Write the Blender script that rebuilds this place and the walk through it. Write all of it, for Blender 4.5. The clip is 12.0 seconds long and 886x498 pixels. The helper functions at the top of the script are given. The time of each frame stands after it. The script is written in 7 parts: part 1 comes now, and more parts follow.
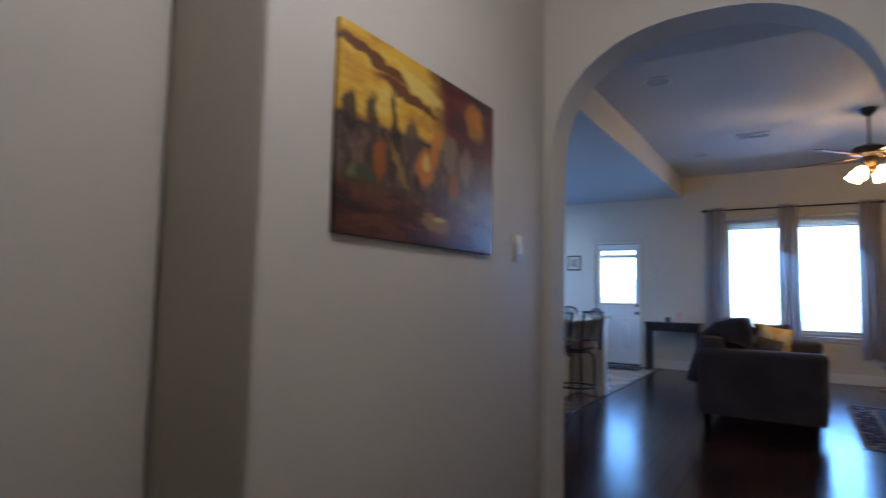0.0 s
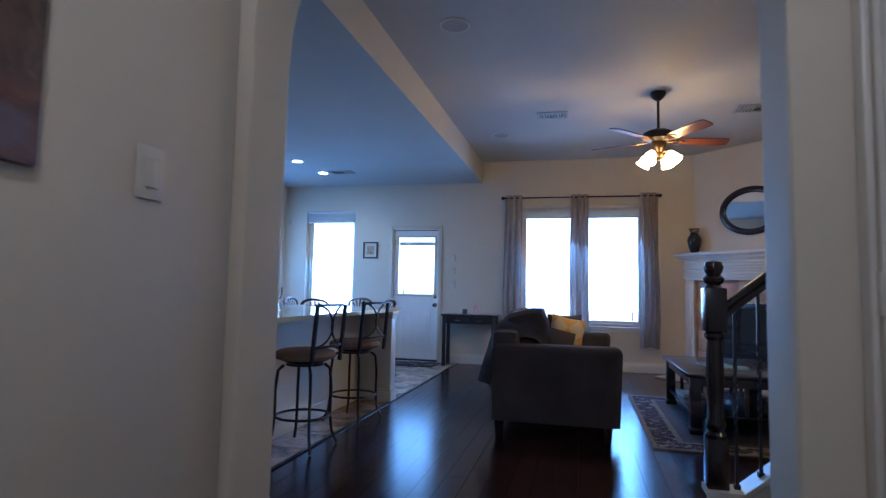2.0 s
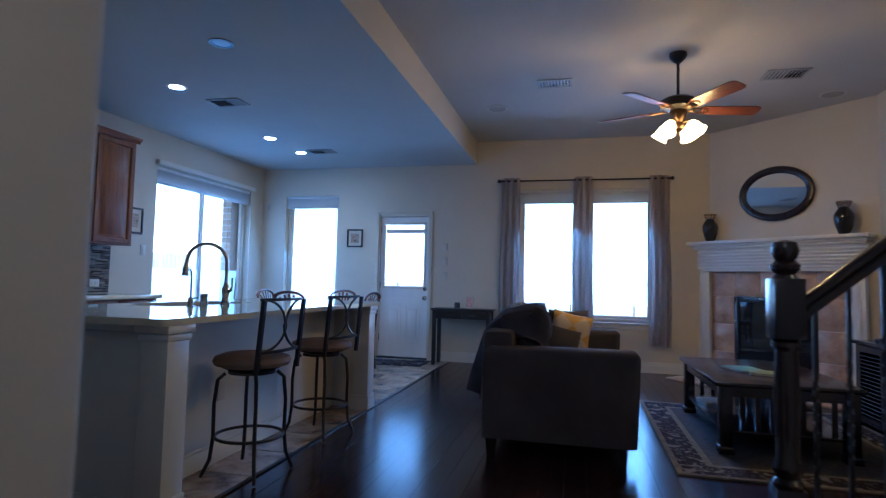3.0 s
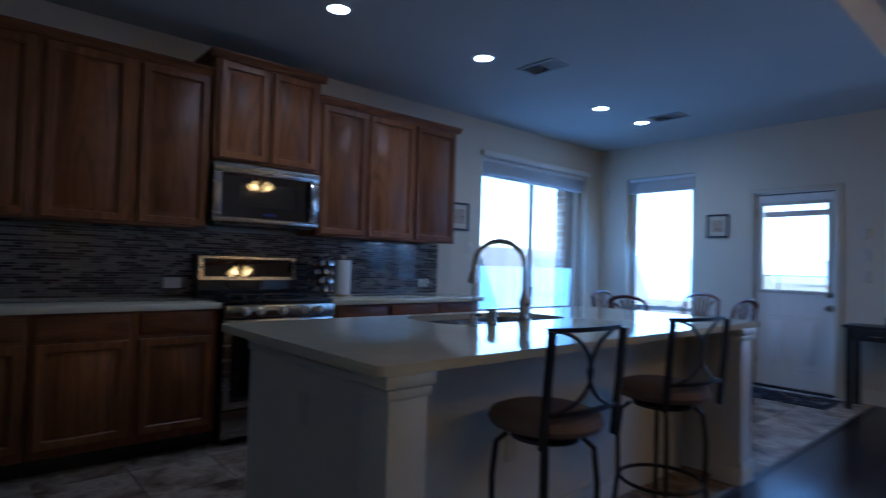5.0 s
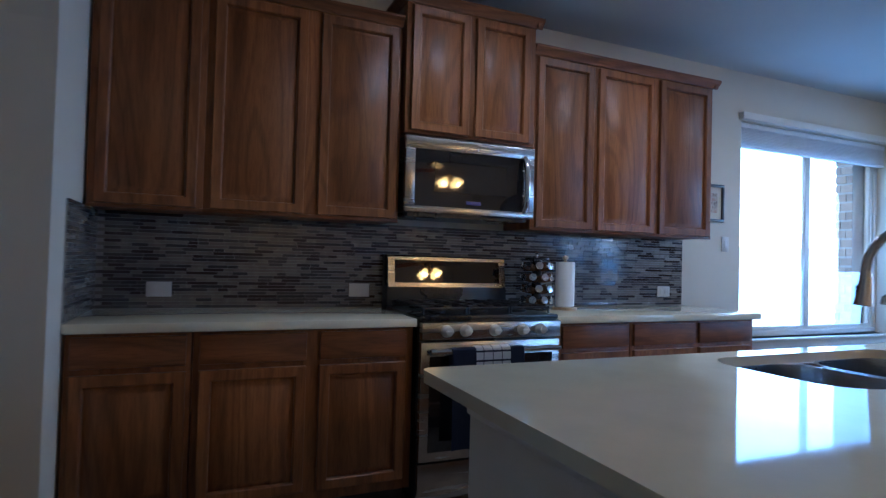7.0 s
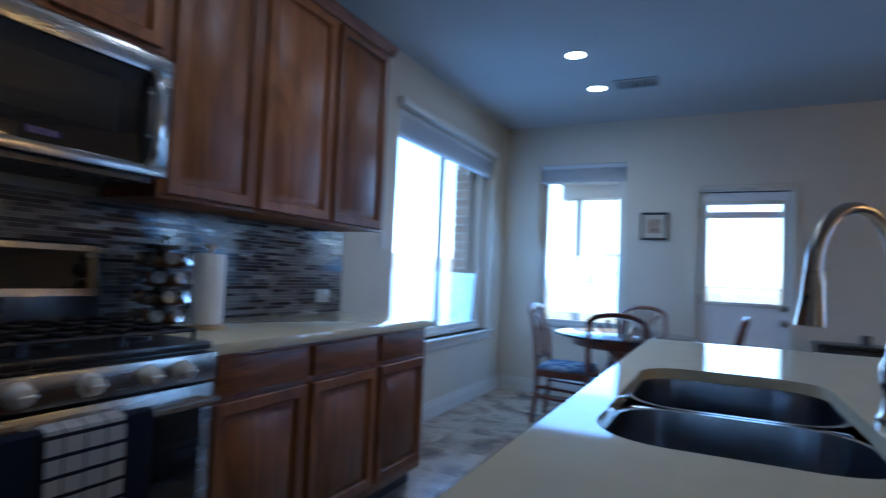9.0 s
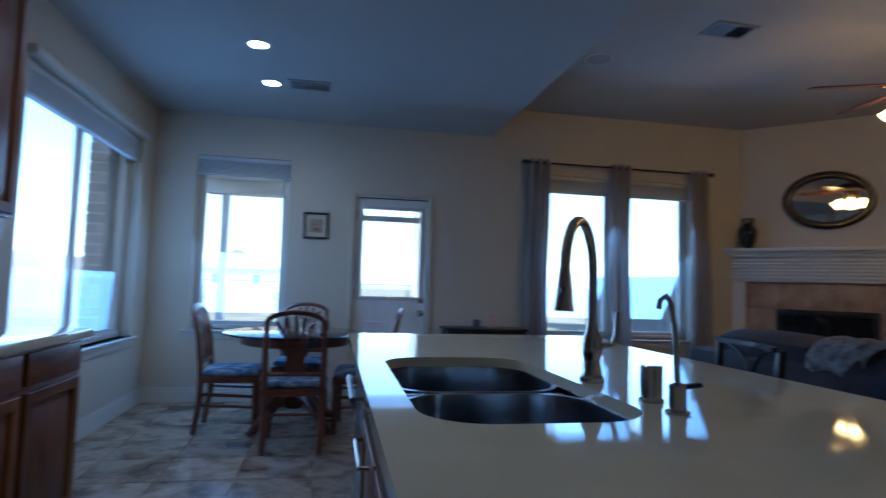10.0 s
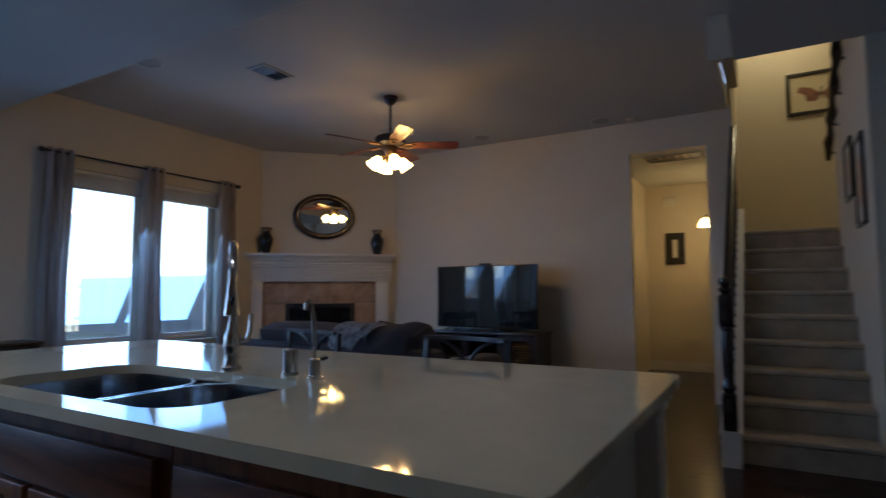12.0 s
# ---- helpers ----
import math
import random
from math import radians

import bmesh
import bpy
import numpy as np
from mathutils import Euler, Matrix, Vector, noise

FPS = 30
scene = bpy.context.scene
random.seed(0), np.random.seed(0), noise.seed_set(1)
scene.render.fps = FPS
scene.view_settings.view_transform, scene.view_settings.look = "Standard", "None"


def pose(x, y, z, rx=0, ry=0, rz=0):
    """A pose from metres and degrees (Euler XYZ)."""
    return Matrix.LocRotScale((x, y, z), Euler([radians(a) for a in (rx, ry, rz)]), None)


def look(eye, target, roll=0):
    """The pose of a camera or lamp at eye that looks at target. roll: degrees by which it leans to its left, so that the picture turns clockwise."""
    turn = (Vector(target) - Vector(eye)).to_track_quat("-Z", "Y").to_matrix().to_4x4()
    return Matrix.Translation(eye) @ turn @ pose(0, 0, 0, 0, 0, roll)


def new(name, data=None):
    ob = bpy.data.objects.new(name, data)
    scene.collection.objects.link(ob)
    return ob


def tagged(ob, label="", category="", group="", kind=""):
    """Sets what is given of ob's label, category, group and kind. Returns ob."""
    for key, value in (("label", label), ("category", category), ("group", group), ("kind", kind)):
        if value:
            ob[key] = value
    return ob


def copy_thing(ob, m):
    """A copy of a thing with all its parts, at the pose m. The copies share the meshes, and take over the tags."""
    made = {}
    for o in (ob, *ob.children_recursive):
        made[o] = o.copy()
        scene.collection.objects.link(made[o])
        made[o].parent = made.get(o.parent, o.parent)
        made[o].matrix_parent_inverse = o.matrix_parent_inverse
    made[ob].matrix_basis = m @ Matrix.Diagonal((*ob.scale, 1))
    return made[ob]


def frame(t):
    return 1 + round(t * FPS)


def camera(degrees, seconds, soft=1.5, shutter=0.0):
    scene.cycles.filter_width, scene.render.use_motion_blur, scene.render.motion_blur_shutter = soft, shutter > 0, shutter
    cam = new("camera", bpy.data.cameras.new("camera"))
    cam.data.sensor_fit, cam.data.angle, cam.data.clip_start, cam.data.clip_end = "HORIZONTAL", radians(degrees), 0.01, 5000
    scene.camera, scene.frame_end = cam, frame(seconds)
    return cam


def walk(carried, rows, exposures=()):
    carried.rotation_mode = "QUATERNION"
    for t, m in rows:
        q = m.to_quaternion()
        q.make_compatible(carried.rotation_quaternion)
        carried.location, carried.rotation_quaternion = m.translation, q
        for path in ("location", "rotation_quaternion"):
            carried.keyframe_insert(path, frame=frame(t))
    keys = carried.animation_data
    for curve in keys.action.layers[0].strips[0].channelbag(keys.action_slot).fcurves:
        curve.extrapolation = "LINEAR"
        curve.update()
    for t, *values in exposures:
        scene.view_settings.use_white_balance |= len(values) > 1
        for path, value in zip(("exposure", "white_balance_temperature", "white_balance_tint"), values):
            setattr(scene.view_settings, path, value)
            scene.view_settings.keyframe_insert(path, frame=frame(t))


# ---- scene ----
cam = camera(76.7, 12.0, soft=1.3, shutter=0.5)
PATH = [
    (0, (0.476, 0.343, 1.144), (-0.599, 2.023, 1.3), 1.2),
    (0.5, (0.508, 0.561, 1.132), (-0.26, 2.401, 1.292), 1.3),
    (1, (0.468, 0.843, 1.1), (-0.098, 2.754, 1.261), 1.1),
    (1.5, (0.414, 1.194, 1.116), (-0.084, 3.124, 1.274), 1.2),
    (2, (0.345, 1.557, 1.103), (-0.13, 3.495, 1.25), 1.2),
    (2.5, (0.319, 1.93, 1.101), (-0.135, 3.874, 1.232), 1.4),
    (2.7, (0.306, 2.078, 1.096), (-0.142, 4.023, 1.22), 1.3),
    (4.5, (-0.035, 3.304, 1.178), (-1.196, 4.931, 1.245), 1.6),
    (5, (-0.192, 3.497, 1.194), (-1.698, 4.812, 1.251), 1.6),
    (5.5, (-0.362, 3.59, 1.211), (-2.068, 4.633, 1.255), 1.6),
    (6, (-0.622, 3.687, 1.223), (-2.439, 4.522, 1.261), 1.7),
    (6.5, (-0.941, 3.771, 1.2), (-2.794, 4.522, 1.245), 1.5),
    (8.5, (-2.165, 4.192, 1.186), (-3.557, 5.626, 1.248), 2.4),
    (9, (-2.366, 4.313, 1.166), (-3.248, 6.106, 1.259), 2.5),
    (9.5, (-2.566, 4.312, 1.161), (-2.755, 6.3, 1.279), 1.8),
    (10, (-2.725, 4.297, 1.152), (-2.347, 6.256, 1.286), 1.7),
    (10.5, (-2.869, 4.273, 1.153), (-2.05, 6.092, 1.3), 1.2),
    (11, (-3.043, 4.25, 1.153), (-1.759, 5.776, 1.304), 0.8),
    (11.5, (-3.167, 4.213, 1.183), (-1.623, 5.476, 1.333), -0.2),
    (12, (-3.322, 4.124, 1.173), (-1.599, 5.128, 1.324), -0.2),
]
walk(cam, [(t, look(eye, target, roll)) for t, eye, target, roll in PATH],
     exposures=[(0, 3.08, 4620, 10), (1.0, 3.22, 4430, 10), (2.7, 3.0, 4450, 10), (4.5, 2.06, 4420, 10), (5.1, 2.2, 4450, 10), (5.6, 2.65, 4550, 10), (6.5, 3.22, 4700, 10), (8.5, 2.68, 4800, 8), (9.2, 2.45, 4800, 8), (10, 1.98, 4800, 8), (11, 1.42, 5250, 10), (12, 2.0, 5200, 10)])

# ---- sky, sun, the lamps of the house and an added foyer light ----
world = bpy.data.worlds.new("sky")
scene.world = world
world.use_nodes = True
wn = world.node_tree.nodes
sky = wn.new("ShaderNodeTexSky")
sky.sky_type = 'NISHITA'
sky.sun_disc = False
sky.sun_elevation = radians(35)
sky.sun_rotation = radians(110.6)
world.node_tree.links.new(sky.outputs[0], wn["Background"].inputs[0])
wn["Background"].inputs[1].default_value = 0.15


def lamp(name, kind, m, watts, colour, size=0.1, size_y=None, spot=None):
    d = bpy.data.lights.new(name, kind)
    d.energy, d.color = watts, colour
    if kind == 'AREA':
        d.shape = 'RECTANGLE' if size_y else 'DISK'
        d.size = size
        if size_y:
            d.size_y = size_y
    elif kind == 'SUN':
        d.angle = size
    else:
        d.shadow_soft_size = size
    if spot:
        d.spot_size, d.spot_blend = radians(spot), 0.6
    ob = new(name, d)
    ob.matrix_world = m
    return ob


lamp("sun", 'SUN', look((8, -3, 6), (0, 0, 0)), 4.0, (1.0, 0.95, 0.88), radians(0.6))
SKYBLUE = (0.27, 0.54, 1.0)
WARM = (1.0, 0.47, 0.13)
lamp("window_daylight", 'AREA', look((-0.08, 10.10, 1.50), (-0.08, 6, -1.2)), 2.8, SKYBLUE, 0.78, 1.6)
lamp("window_daylight", 'AREA', look((0.82, 10.10, 1.50), (0.82, 6, -1.2)), 2.8, SKYBLUE, 0.78, 1.6)
lamp("window_daylight", 'AREA', look((-3.62, 10.10, 1.45), (-3.62, 6, -1.2)), 2.8, SKYBLUE, 0.8, 1.5)
lamp("window_daylight", 'AREA', look((-2.16, 10.03, 1.48), (-2.16, 6, -1.2)), 0.6, SKYBLUE, 0.55, 0.9)
lamp("window_daylight", 'AREA', look((-4.55, 8.66, 1.45), (-1, 8.66, 1.2)), 3.3, SKYBLUE, 1.75, 1.55)
FAN = (1.09, 7.29)
DOWNLIGHTS = [(-3.24, 5.24), (-3.18, 6.46), (-3.30, 8.21), (-3.29, 8.96)]
for dx, dy in DOWNLIGHTS:
    lamp("downlight_lamp", 'SPOT', look((dx, dy, 2.75), (dx, dy, 0)), 1.45, (1.0, 0.90, 0.76), 0.06, spot=150)
for k in range(4):
    a = radians(52 + 90 * k)
    lamp("fan_bulb", 'POINT', pose(FAN[0] + 0.15 * math.cos(a), FAN[1] + 0.15 * math.sin(a), 2.37), 0.48, WARM, 0.03)
lamp("sconce_bulb", 'POINT', pose(4.86, 4.86, 2.10), 1.0, (1.0, 0.70, 0.30), 0.04)
lamp("stairwell_lamp", 'POINT', pose(3.9, 3.95, 4.7), 7.2, (1.0, 0.75, 0.36), 0.15)
# unseen light without a fixture, added to brighten the foyer walls
lamp("foyer_lamp", 'POINT', pose(0.38, 1.15, 2.58), 3.2, (1.0, 0.82, 0.68), 0.15)


# ---- materials ----
def nodes_of(name):
    m = bpy.data.materials.new(name)
    m.use_nodes = True
    nt = m.node_tree
    return m, nt.nodes, nt.links, nt.nodes["Principled BSDF"]


def ramp(nodes, stops):
    r = nodes.new("ShaderNodeValToRGB")
    el = r.color_ramp.elements
    while len(el) < len(stops):
        el.new(0.5)
    for e, (p, c) in zip(el, stops):
        e.position, e.color = p, (*c, 1)
    return r


def mixc(nodes, links, kind, fac, a, b):
    m = nodes.new("ShaderNodeMix")
    m.data_type, m.blend_type = 'RGBA', kind
    for i, v in ((0, fac), (6, a), (7, b)):
        if isinstance(v, (int, float)):
            m.inputs[i].default_value = v
        elif isinstance(v, tuple):
            m.inputs[i].default_value = (*v, 1)
        else:
            links.new(v, m.inputs[i])
    return m.outputs[2]


def coords(nodes, links, scale=(1, 1, 1)):
    tc = nodes.new("ShaderNodeTexCoord")
    mp = nodes.new("ShaderNodeMapping")
    mp.inputs["Scale"].default_value = scale
    links.new(tc.outputs["Object"], mp.inputs[0])
    return mp.outputs[0]


def noise_of(nodes, links, vec, scale, detail=3.0, rough=0.55):
    n = nodes.new("ShaderNodeTexNoise")
    n.inputs["Scale"].default_value, n.inputs["Detail"].default_value, n.inputs["Roughness"].default_value = scale, detail, rough
    links.new(vec, n.inputs["Vector"])
    return n.outputs["Fac"]


def bump_of(nodes, links, bsdf, height, strength, dist=0.002):
    b = nodes.new("ShaderNodeBump")
    b.inputs["Strength"].default_value, b.inputs["Distance"].default_value = strength, dist
    links.new(height, b.inputs["Height"])
    links.new(b.outputs[0], bsdf.inputs["Normal"])


def surface(name, colour, rough=0.5, metal=0.0, var=0.12, coarse=2.5, fine=60.0, bump=0.15, dist=0.002, spec=0.5, piece=0.0, stretch=(1, 1, 1), coat=0.0):
    """A painted, cast or woven surface: broad mottling, fine grain, slight relief and uneven gloss."""
    m, nodes, links, b = nodes_of(name)
    vec = coords(nodes, links, stretch)
    big = noise_of(nodes, links, vec, coarse, 4)
    small = noise_of(nodes, links, vec, fine, 3)
    dark = tuple(c * (1 - var) for c in colour)
    lite = tuple(min(1, c * (1 + var)) for c in colour)
    r = ramp(nodes, [(0.3, dark), (0.7, lite)])
    links.new(big, r.inputs[0])
    out = mixc(nodes, links, 'OVERLAY', var * 0.8, r.outputs[0], small)
    if piece:
        info = nodes.new("ShaderNodeObjectInfo")
        pr = ramp(nodes, [(0, (1 - piece,) * 3), (1, (1 + piece * 0.3,) * 3)])
        links.new(info.outputs["Random"], pr.inputs[0])
        out = mixc(nodes, links, 'MULTIPLY', 1.0, out, pr.outputs[0])
    links.new(out, b.inputs["Base Color"])
    b.inputs["Metallic"].default_value = metal
    b.inputs["Specular IOR Level"].default_value = spec
    b.inputs["Coat Weight"].default_value = coat
    rr = nodes.new("ShaderNodeMapRange")
    rr.inputs["To Min"].default_value, rr.inputs["To Max"].default_value = rough - min(0.08, rough * 0.35), min(1, rough + min(0.08, rough * 0.35))
    links.new(big, rr.inputs["Value"])
    links.new(rr.outputs[0], b.inputs["Roughness"])
    if bump:
        bump_of(nodes, links, b, small, bump, dist)
    return m


def wood(name, light, dark, axis=2, rough=0.4, grain=1.0, piece=0.0, spec=0.5, bump=0.2, coat=0.0, uneven=0.08, figured=""):
    """Sawn wood with grain along one axis: long streaks, pores and cathedral figure."""
    m, nodes, links, b = nodes_of(name)
    st = [9.0 * grain] * 3
    st[axis] = 0.7 * grain
    vec = coords(nodes, links, tuple(st))
    info = nodes.new("ShaderNodeObjectInfo")
    add = nodes.new("ShaderNodeVectorMath")
    add.operation = 'MULTIPLY_ADD'
    comb = nodes.new("ShaderNodeCombineXYZ")
    for i in range(3):
        links.new(info.outputs["Random"], comb.inputs[i])
    links.new(comb.outputs[0], add.inputs[0])
    add.inputs[1].default_value = (31, 17, 23)
    links.new(vec, add.inputs[2])
    figure = noise_of(nodes, links, add.outputs[0], 1.3, 5, 0.6)
    pores = noise_of(nodes, links, add.outputs[0], 11, 3, 0.7)
    r = ramp(nodes, [(0.28, dark), (0.5, tuple((a + c) / 2 for a, c in zip(light, dark))), (0.72, light)])
    links.new(figure, r.inputs[0])
    pr = ramp(nodes, [(0.35, (0.55, 0.5, 0.45)), (0.55, (1, 1, 1))])
    links.new(pores, pr.inputs[0])
    out = mixc(nodes, links, 'MULTIPLY', 0.55, r.outputs[0], pr.outputs[0])
    if figured:
        long = [1.0] * 3
        long[axis] = 0.17
        base = nodes.new("ShaderNodeVectorMath")
        base.operation = 'MULTIPLY_ADD'
        links.new(comb.outputs[0], base.inputs[0])
        base.inputs[1].default_value = (3, 7, 5)
        links.new(coords(nodes, links, tuple(long)), base.inputs[2])
        wv = nodes.new("ShaderNodeTexWave")
        wv.bands_direction = figured
        for key, val in (("Scale", 2.2), ("Distortion", 30.0), ("Detail", 1.0), ("Detail Scale", 2.0), ("Detail Roughness", 0.4)):
            wv.inputs[key].default_value = val
        links.new(base.outputs[0], wv.inputs["Vector"])
        wr = ramp(nodes, [(0.05, (0.50, 0.44, 0.38)), (0.42, (1, 1, 1))])
        links.new(wv.outputs["Fac"], wr.inputs[0])
        out = mixc(nodes, links, 'MULTIPLY', 0.45, out, wr.outputs[0])
    if piece:
        q = ramp(nodes, [(0, (1 - piece,) * 3), (1, (1.0, 1.0, 1.0))])
        links.new(info.outputs["Random"], q.inputs[0])
        out = mixc(nodes, links, 'MULTIPLY', 1.0, out, q.outputs[0])
    links.new(out, b.inputs["Base Color"])
    rr = nodes.new("ShaderNodeMapRange")
    rr.inputs["To Min"].default_value, rr.inputs["To Max"].default_value = max(0.03, rough - uneven), rough + uneven
    links.new(pores, rr.inputs["Value"])
    links.new(rr.outputs[0], b.inputs["Roughness"])
    b.inputs["Specular IOR Level"].default_value = spec
    b.inputs["Coat Weight"].default_value = coat
    bump_of(nodes, links, b, pores, bump, 0.001)
    return m


def blotches(name, stops, scale, rough, bump=0.2, piece=0.0, second=None, spec=0.5):
    """Stone, tile and painted canvas: several colours in cloudy patches."""
    m, nodes, links, b = nodes_of(name)
    vec = coords(nodes, links)
    info = nodes.new("ShaderNodeObjectInfo")
    mul = nodes.new("ShaderNodeVectorMath")
    mul.operation = 'MULTIPLY_ADD'
    comb = nodes.new("ShaderNodeCombineXYZ")
    for i in range(3):
        links.new(info.outputs["Random"], comb.inputs[i])
    links.new(comb.outputs[0], mul.inputs[0])
    mul.inputs[1].default_value = (41, 13, 29)
    links.new(vec, mul.inputs[2])
    n = noise_of(nodes, links, mul.outputs[0], scale, 6, 0.62)
    fine = noise_of(nodes, links, mul.outputs[0], scale * 9, 4)
    r = ramp(nodes, stops)
    links.new(n, r.inputs[0])
    out = mixc(nodes, links, 'OVERLAY', 0.25, r.outputs[0], fine)
    if piece:
        q = ramp(nodes, [(0, (1 - piece,) * 3), (1, (1, 1, 1))])
        links.new(info.outputs["Random"], q.inputs[0])
        out = mixc(nodes, links, 'MULTIPLY', 1.0, out, q.outputs[0])
    links.new(out, b.inputs["Base Color"])
    b.inputs["Roughness"].default_value = rough
    b.inputs["Specular IOR Level"].default_value = spec
    bump_of(nodes, links, b, fine, bump, 0.002)
    return m


def glass(name, tint=(1, 1, 1), rough=0.0):
    m, nodes, links, b = nodes_of(name)
    b.inputs["Base Color"].default_value = (*tint, 1)
    b.inputs["Roughness"].default_value = rough
    b.inputs["Transmission Weight"].default_value = 1.0
    b.inputs["IOR"].default_value = 1.45
    return m


def glowing(name, colour, strength):
    m, nodes, links, b = nodes_of(name)
    b.inputs["Base Color"].default_value = (0.9, 0.9, 0.88, 1)
    b.inputs["Emission Color"].default_value = (*colour, 1)
    b.inputs["Emission Strength"].default_value = strength
    return m


WALL = surface("wall_paint", (0.60, 0.54, 0.43), 0.62, var=0.03, coarse=1.2, fine=170, bump=0.25, dist=0.0015, spec=0.3)
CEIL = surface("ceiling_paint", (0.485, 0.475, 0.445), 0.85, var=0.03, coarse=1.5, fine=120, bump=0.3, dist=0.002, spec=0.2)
TRIM = surface("white_trim_paint", (0.65, 0.62, 0.55), 0.35, var=0.03, coarse=3, fine=90, bump=0.05)
DOORPAINT = surface("white_door_paint", (0.78, 0.77, 0.75), 0.33, var=0.03, coarse=2, fine=40, bump=0.25, dist=0.001, stretch=(6, 6, 0.6))
PLANK = wood("dark_floor_wood", (0.050, 0.019, 0.014), (0.016, 0.007, 0.006), axis=1, rough=0.21, piece=0.55, uneven=0.05, bump=0.10, spec=0.36)
GAP = surface("floor_joint", (0.012, 0.008, 0.007), 0.7)
TILE = blotches("stone_floor_tile", [(0.34, (0.12, 0.075, 0.05)), (0.45, (0.30, 0.21, 0.14)), (0.56, (0.46, 0.36, 0.26)), (0.68, (0.20, 0.135, 0.09))], 3.2, 0.26, 0.12, piece=0.35)
GROUT = surface("tile_grout", (0.30, 0.25, 0.20), 0.85)
OAK = wood("honey_oak", (0.36, 0.140, 0.042), (0.20, 0.070, 0.021), axis=2, rough=0.40, grain=1.3, piece=0.30, spec=0.35, figured='Y')
OAKH = wood("honey_oak_rail", (0.30, 0.112, 0.036), (0.140, 0.050, 0.016), axis=1, rough=0.40, grain=1.3, piece=0.1, spec=0.35, figured='Z')
QUARTZ = surface("cream_quartz", (0.66, 0.60, 0.44), 0.05, var=0.04, coarse=9, fine=240, bump=0.0, spec=0.6)
STEEL = surface("brushed_steel", (0.34, 0.325, 0.31), 0.26, 1.0, var=0.05, coarse=1.5, fine=30, bump=0.01, stretch=(1, 1, 20))
DARKSTEEL = surface("slate_steel", (0.23, 0.215, 0.21), 0.30, 1.0, var=0.08, coarse=1.2, fine=40, bump=0.02)
CHROME = surface("polished_steel", (0.74, 0.74, 0.75), 0.14, 1.0, var=0.03, coarse=6, bump=0.0)
NICKEL = surface("brushed_nickel", (0.52, 0.48, 0.43), 0.22, 1.0, var=0.05, coarse=8, fine=90, bump=0.0)
SINK = surface("sink_steel", (0.30, 0.30, 0.31), 0.20, 1.0, var=0.1, coarse=5, fine=70, bump=0.03)
BLACKGLASS = surface("black_glass", (0.012, 0.012, 0.013), 0.03, var=0.02, bump=0.0, spec=0.6)
BLACK = surface("black_enamel", (0.014, 0.014, 0.015), 0.28, var=0.1, bump=0.05)
IRON = surface("black_iron", (0.022, 0.020, 0.022), 0.38, 0.3, var=0.15, coarse=12, fine=120, bump=0.15)
ESPRESSO = wood("espresso_wood", (0.028, 0.015, 0.014), (0.011, 0.007, 0.007), axis=1, rough=0.26, coat=0.2, bump=0.03, uneven=0.03)
ESPRESSOZ = wood("espresso_wood_upright", (0.028, 0.015, 0.014), (0.011, 0.007, 0.007), axis=2, rough=0.26, coat=0.2, bump=0.03, uneven=0.03)
CHERRY = wood("cherry_wood", (0.20, 0.062, 0.030), (0.085, 0.026, 0.014), axis=2, rough=0.3, coat=0.15, bump=0.06)
SOFA = surface("charcoal_microfibre", (0.060, 0.052, 0.055), 0.88, var=0.22, coarse=3, fine=210, bump=0.35, dist=0.002, spec=0.25)
SEATFAB = surface("tan_suede", (0.20, 0.135, 0.10), 0.85, var=0.15, coarse=7, fine=180, bump=0.3)
CURTAIN = surface("taupe_curtain_cloth", (0.56, 0.49, 0.44), 0.85, var=0.08, coarse=3, fine=260, bump=0.3, spec=0.2)
CARPET = surface("beige_carpet", (0.46, 0.39, 0.29), 0.95, var=0.16, coarse=6, fine=190, bump=0.9, dist=0.006, spec=0.1)
nt = CURTAIN.node_tree
tr = nt.nodes.new("ShaderNodeBsdfTranslucent")
tr.inputs[0].default_value = (0.62, 0.56, 0.52, 1)
mx = nt.nodes.new("ShaderNodeMixShader")
mx.inputs[0].default_value = 0.28
nt.links.new(nt.nodes["Principled BSDF"].outputs[0], mx.inputs[1])
nt.links.new(tr.outputs[0], mx.inputs[2])
nt.links.new(mx.outputs[0], nt.nodes["Material Output"].inputs[0])
PANE = glass("window_glass")
BLINDS = surface("white_blind_vinyl", (0.62, 0.62, 0.62), 0.5, var=0.05, fine=50)
MIRROR = surface("mirror_silver", (0.88, 0.89, 0.88), 0.02, 1.0, var=0.0, bump=0.0)
BLACKFRAME = surface("black_frame_wood", (0.02, 0.017, 0.016), 0.35, var=0.15, fine=90)
WHITEPLASTIC = surface("white_plastic", (0.57, 0.54, 0.48), 0.35, var=0.03, bump=0.0)
BRICK = surface("buff_brick", (0.42, 0.33, 0.26), 0.85, var=0.2, coarse=9, fine=80, bump=0.5, piece=0.25)
FENCEWOOD = wood("weathered_fence_wood", (0.20, 0.205, 0.21), (0.13, 0.13, 0.13), axis=2, rough=0.85, piece=0.25)
SANDSTONE = blotches("fireplace_stone_tile", [(0.3, (0.26, 0.14, 0.075)), (0.5, (0.42, 0.26, 0.15)), (0.7, (0.52, 0.36, 0.23))], 5, 0.35, 0.2, piece=0.15)
BULB = glowing("lit_frosted_glass", (1.0, 0.56, 0.14), 3.6)
LED = glowing("lit_downlight_lens", (0.92, 0.96, 1.0), 14.0)


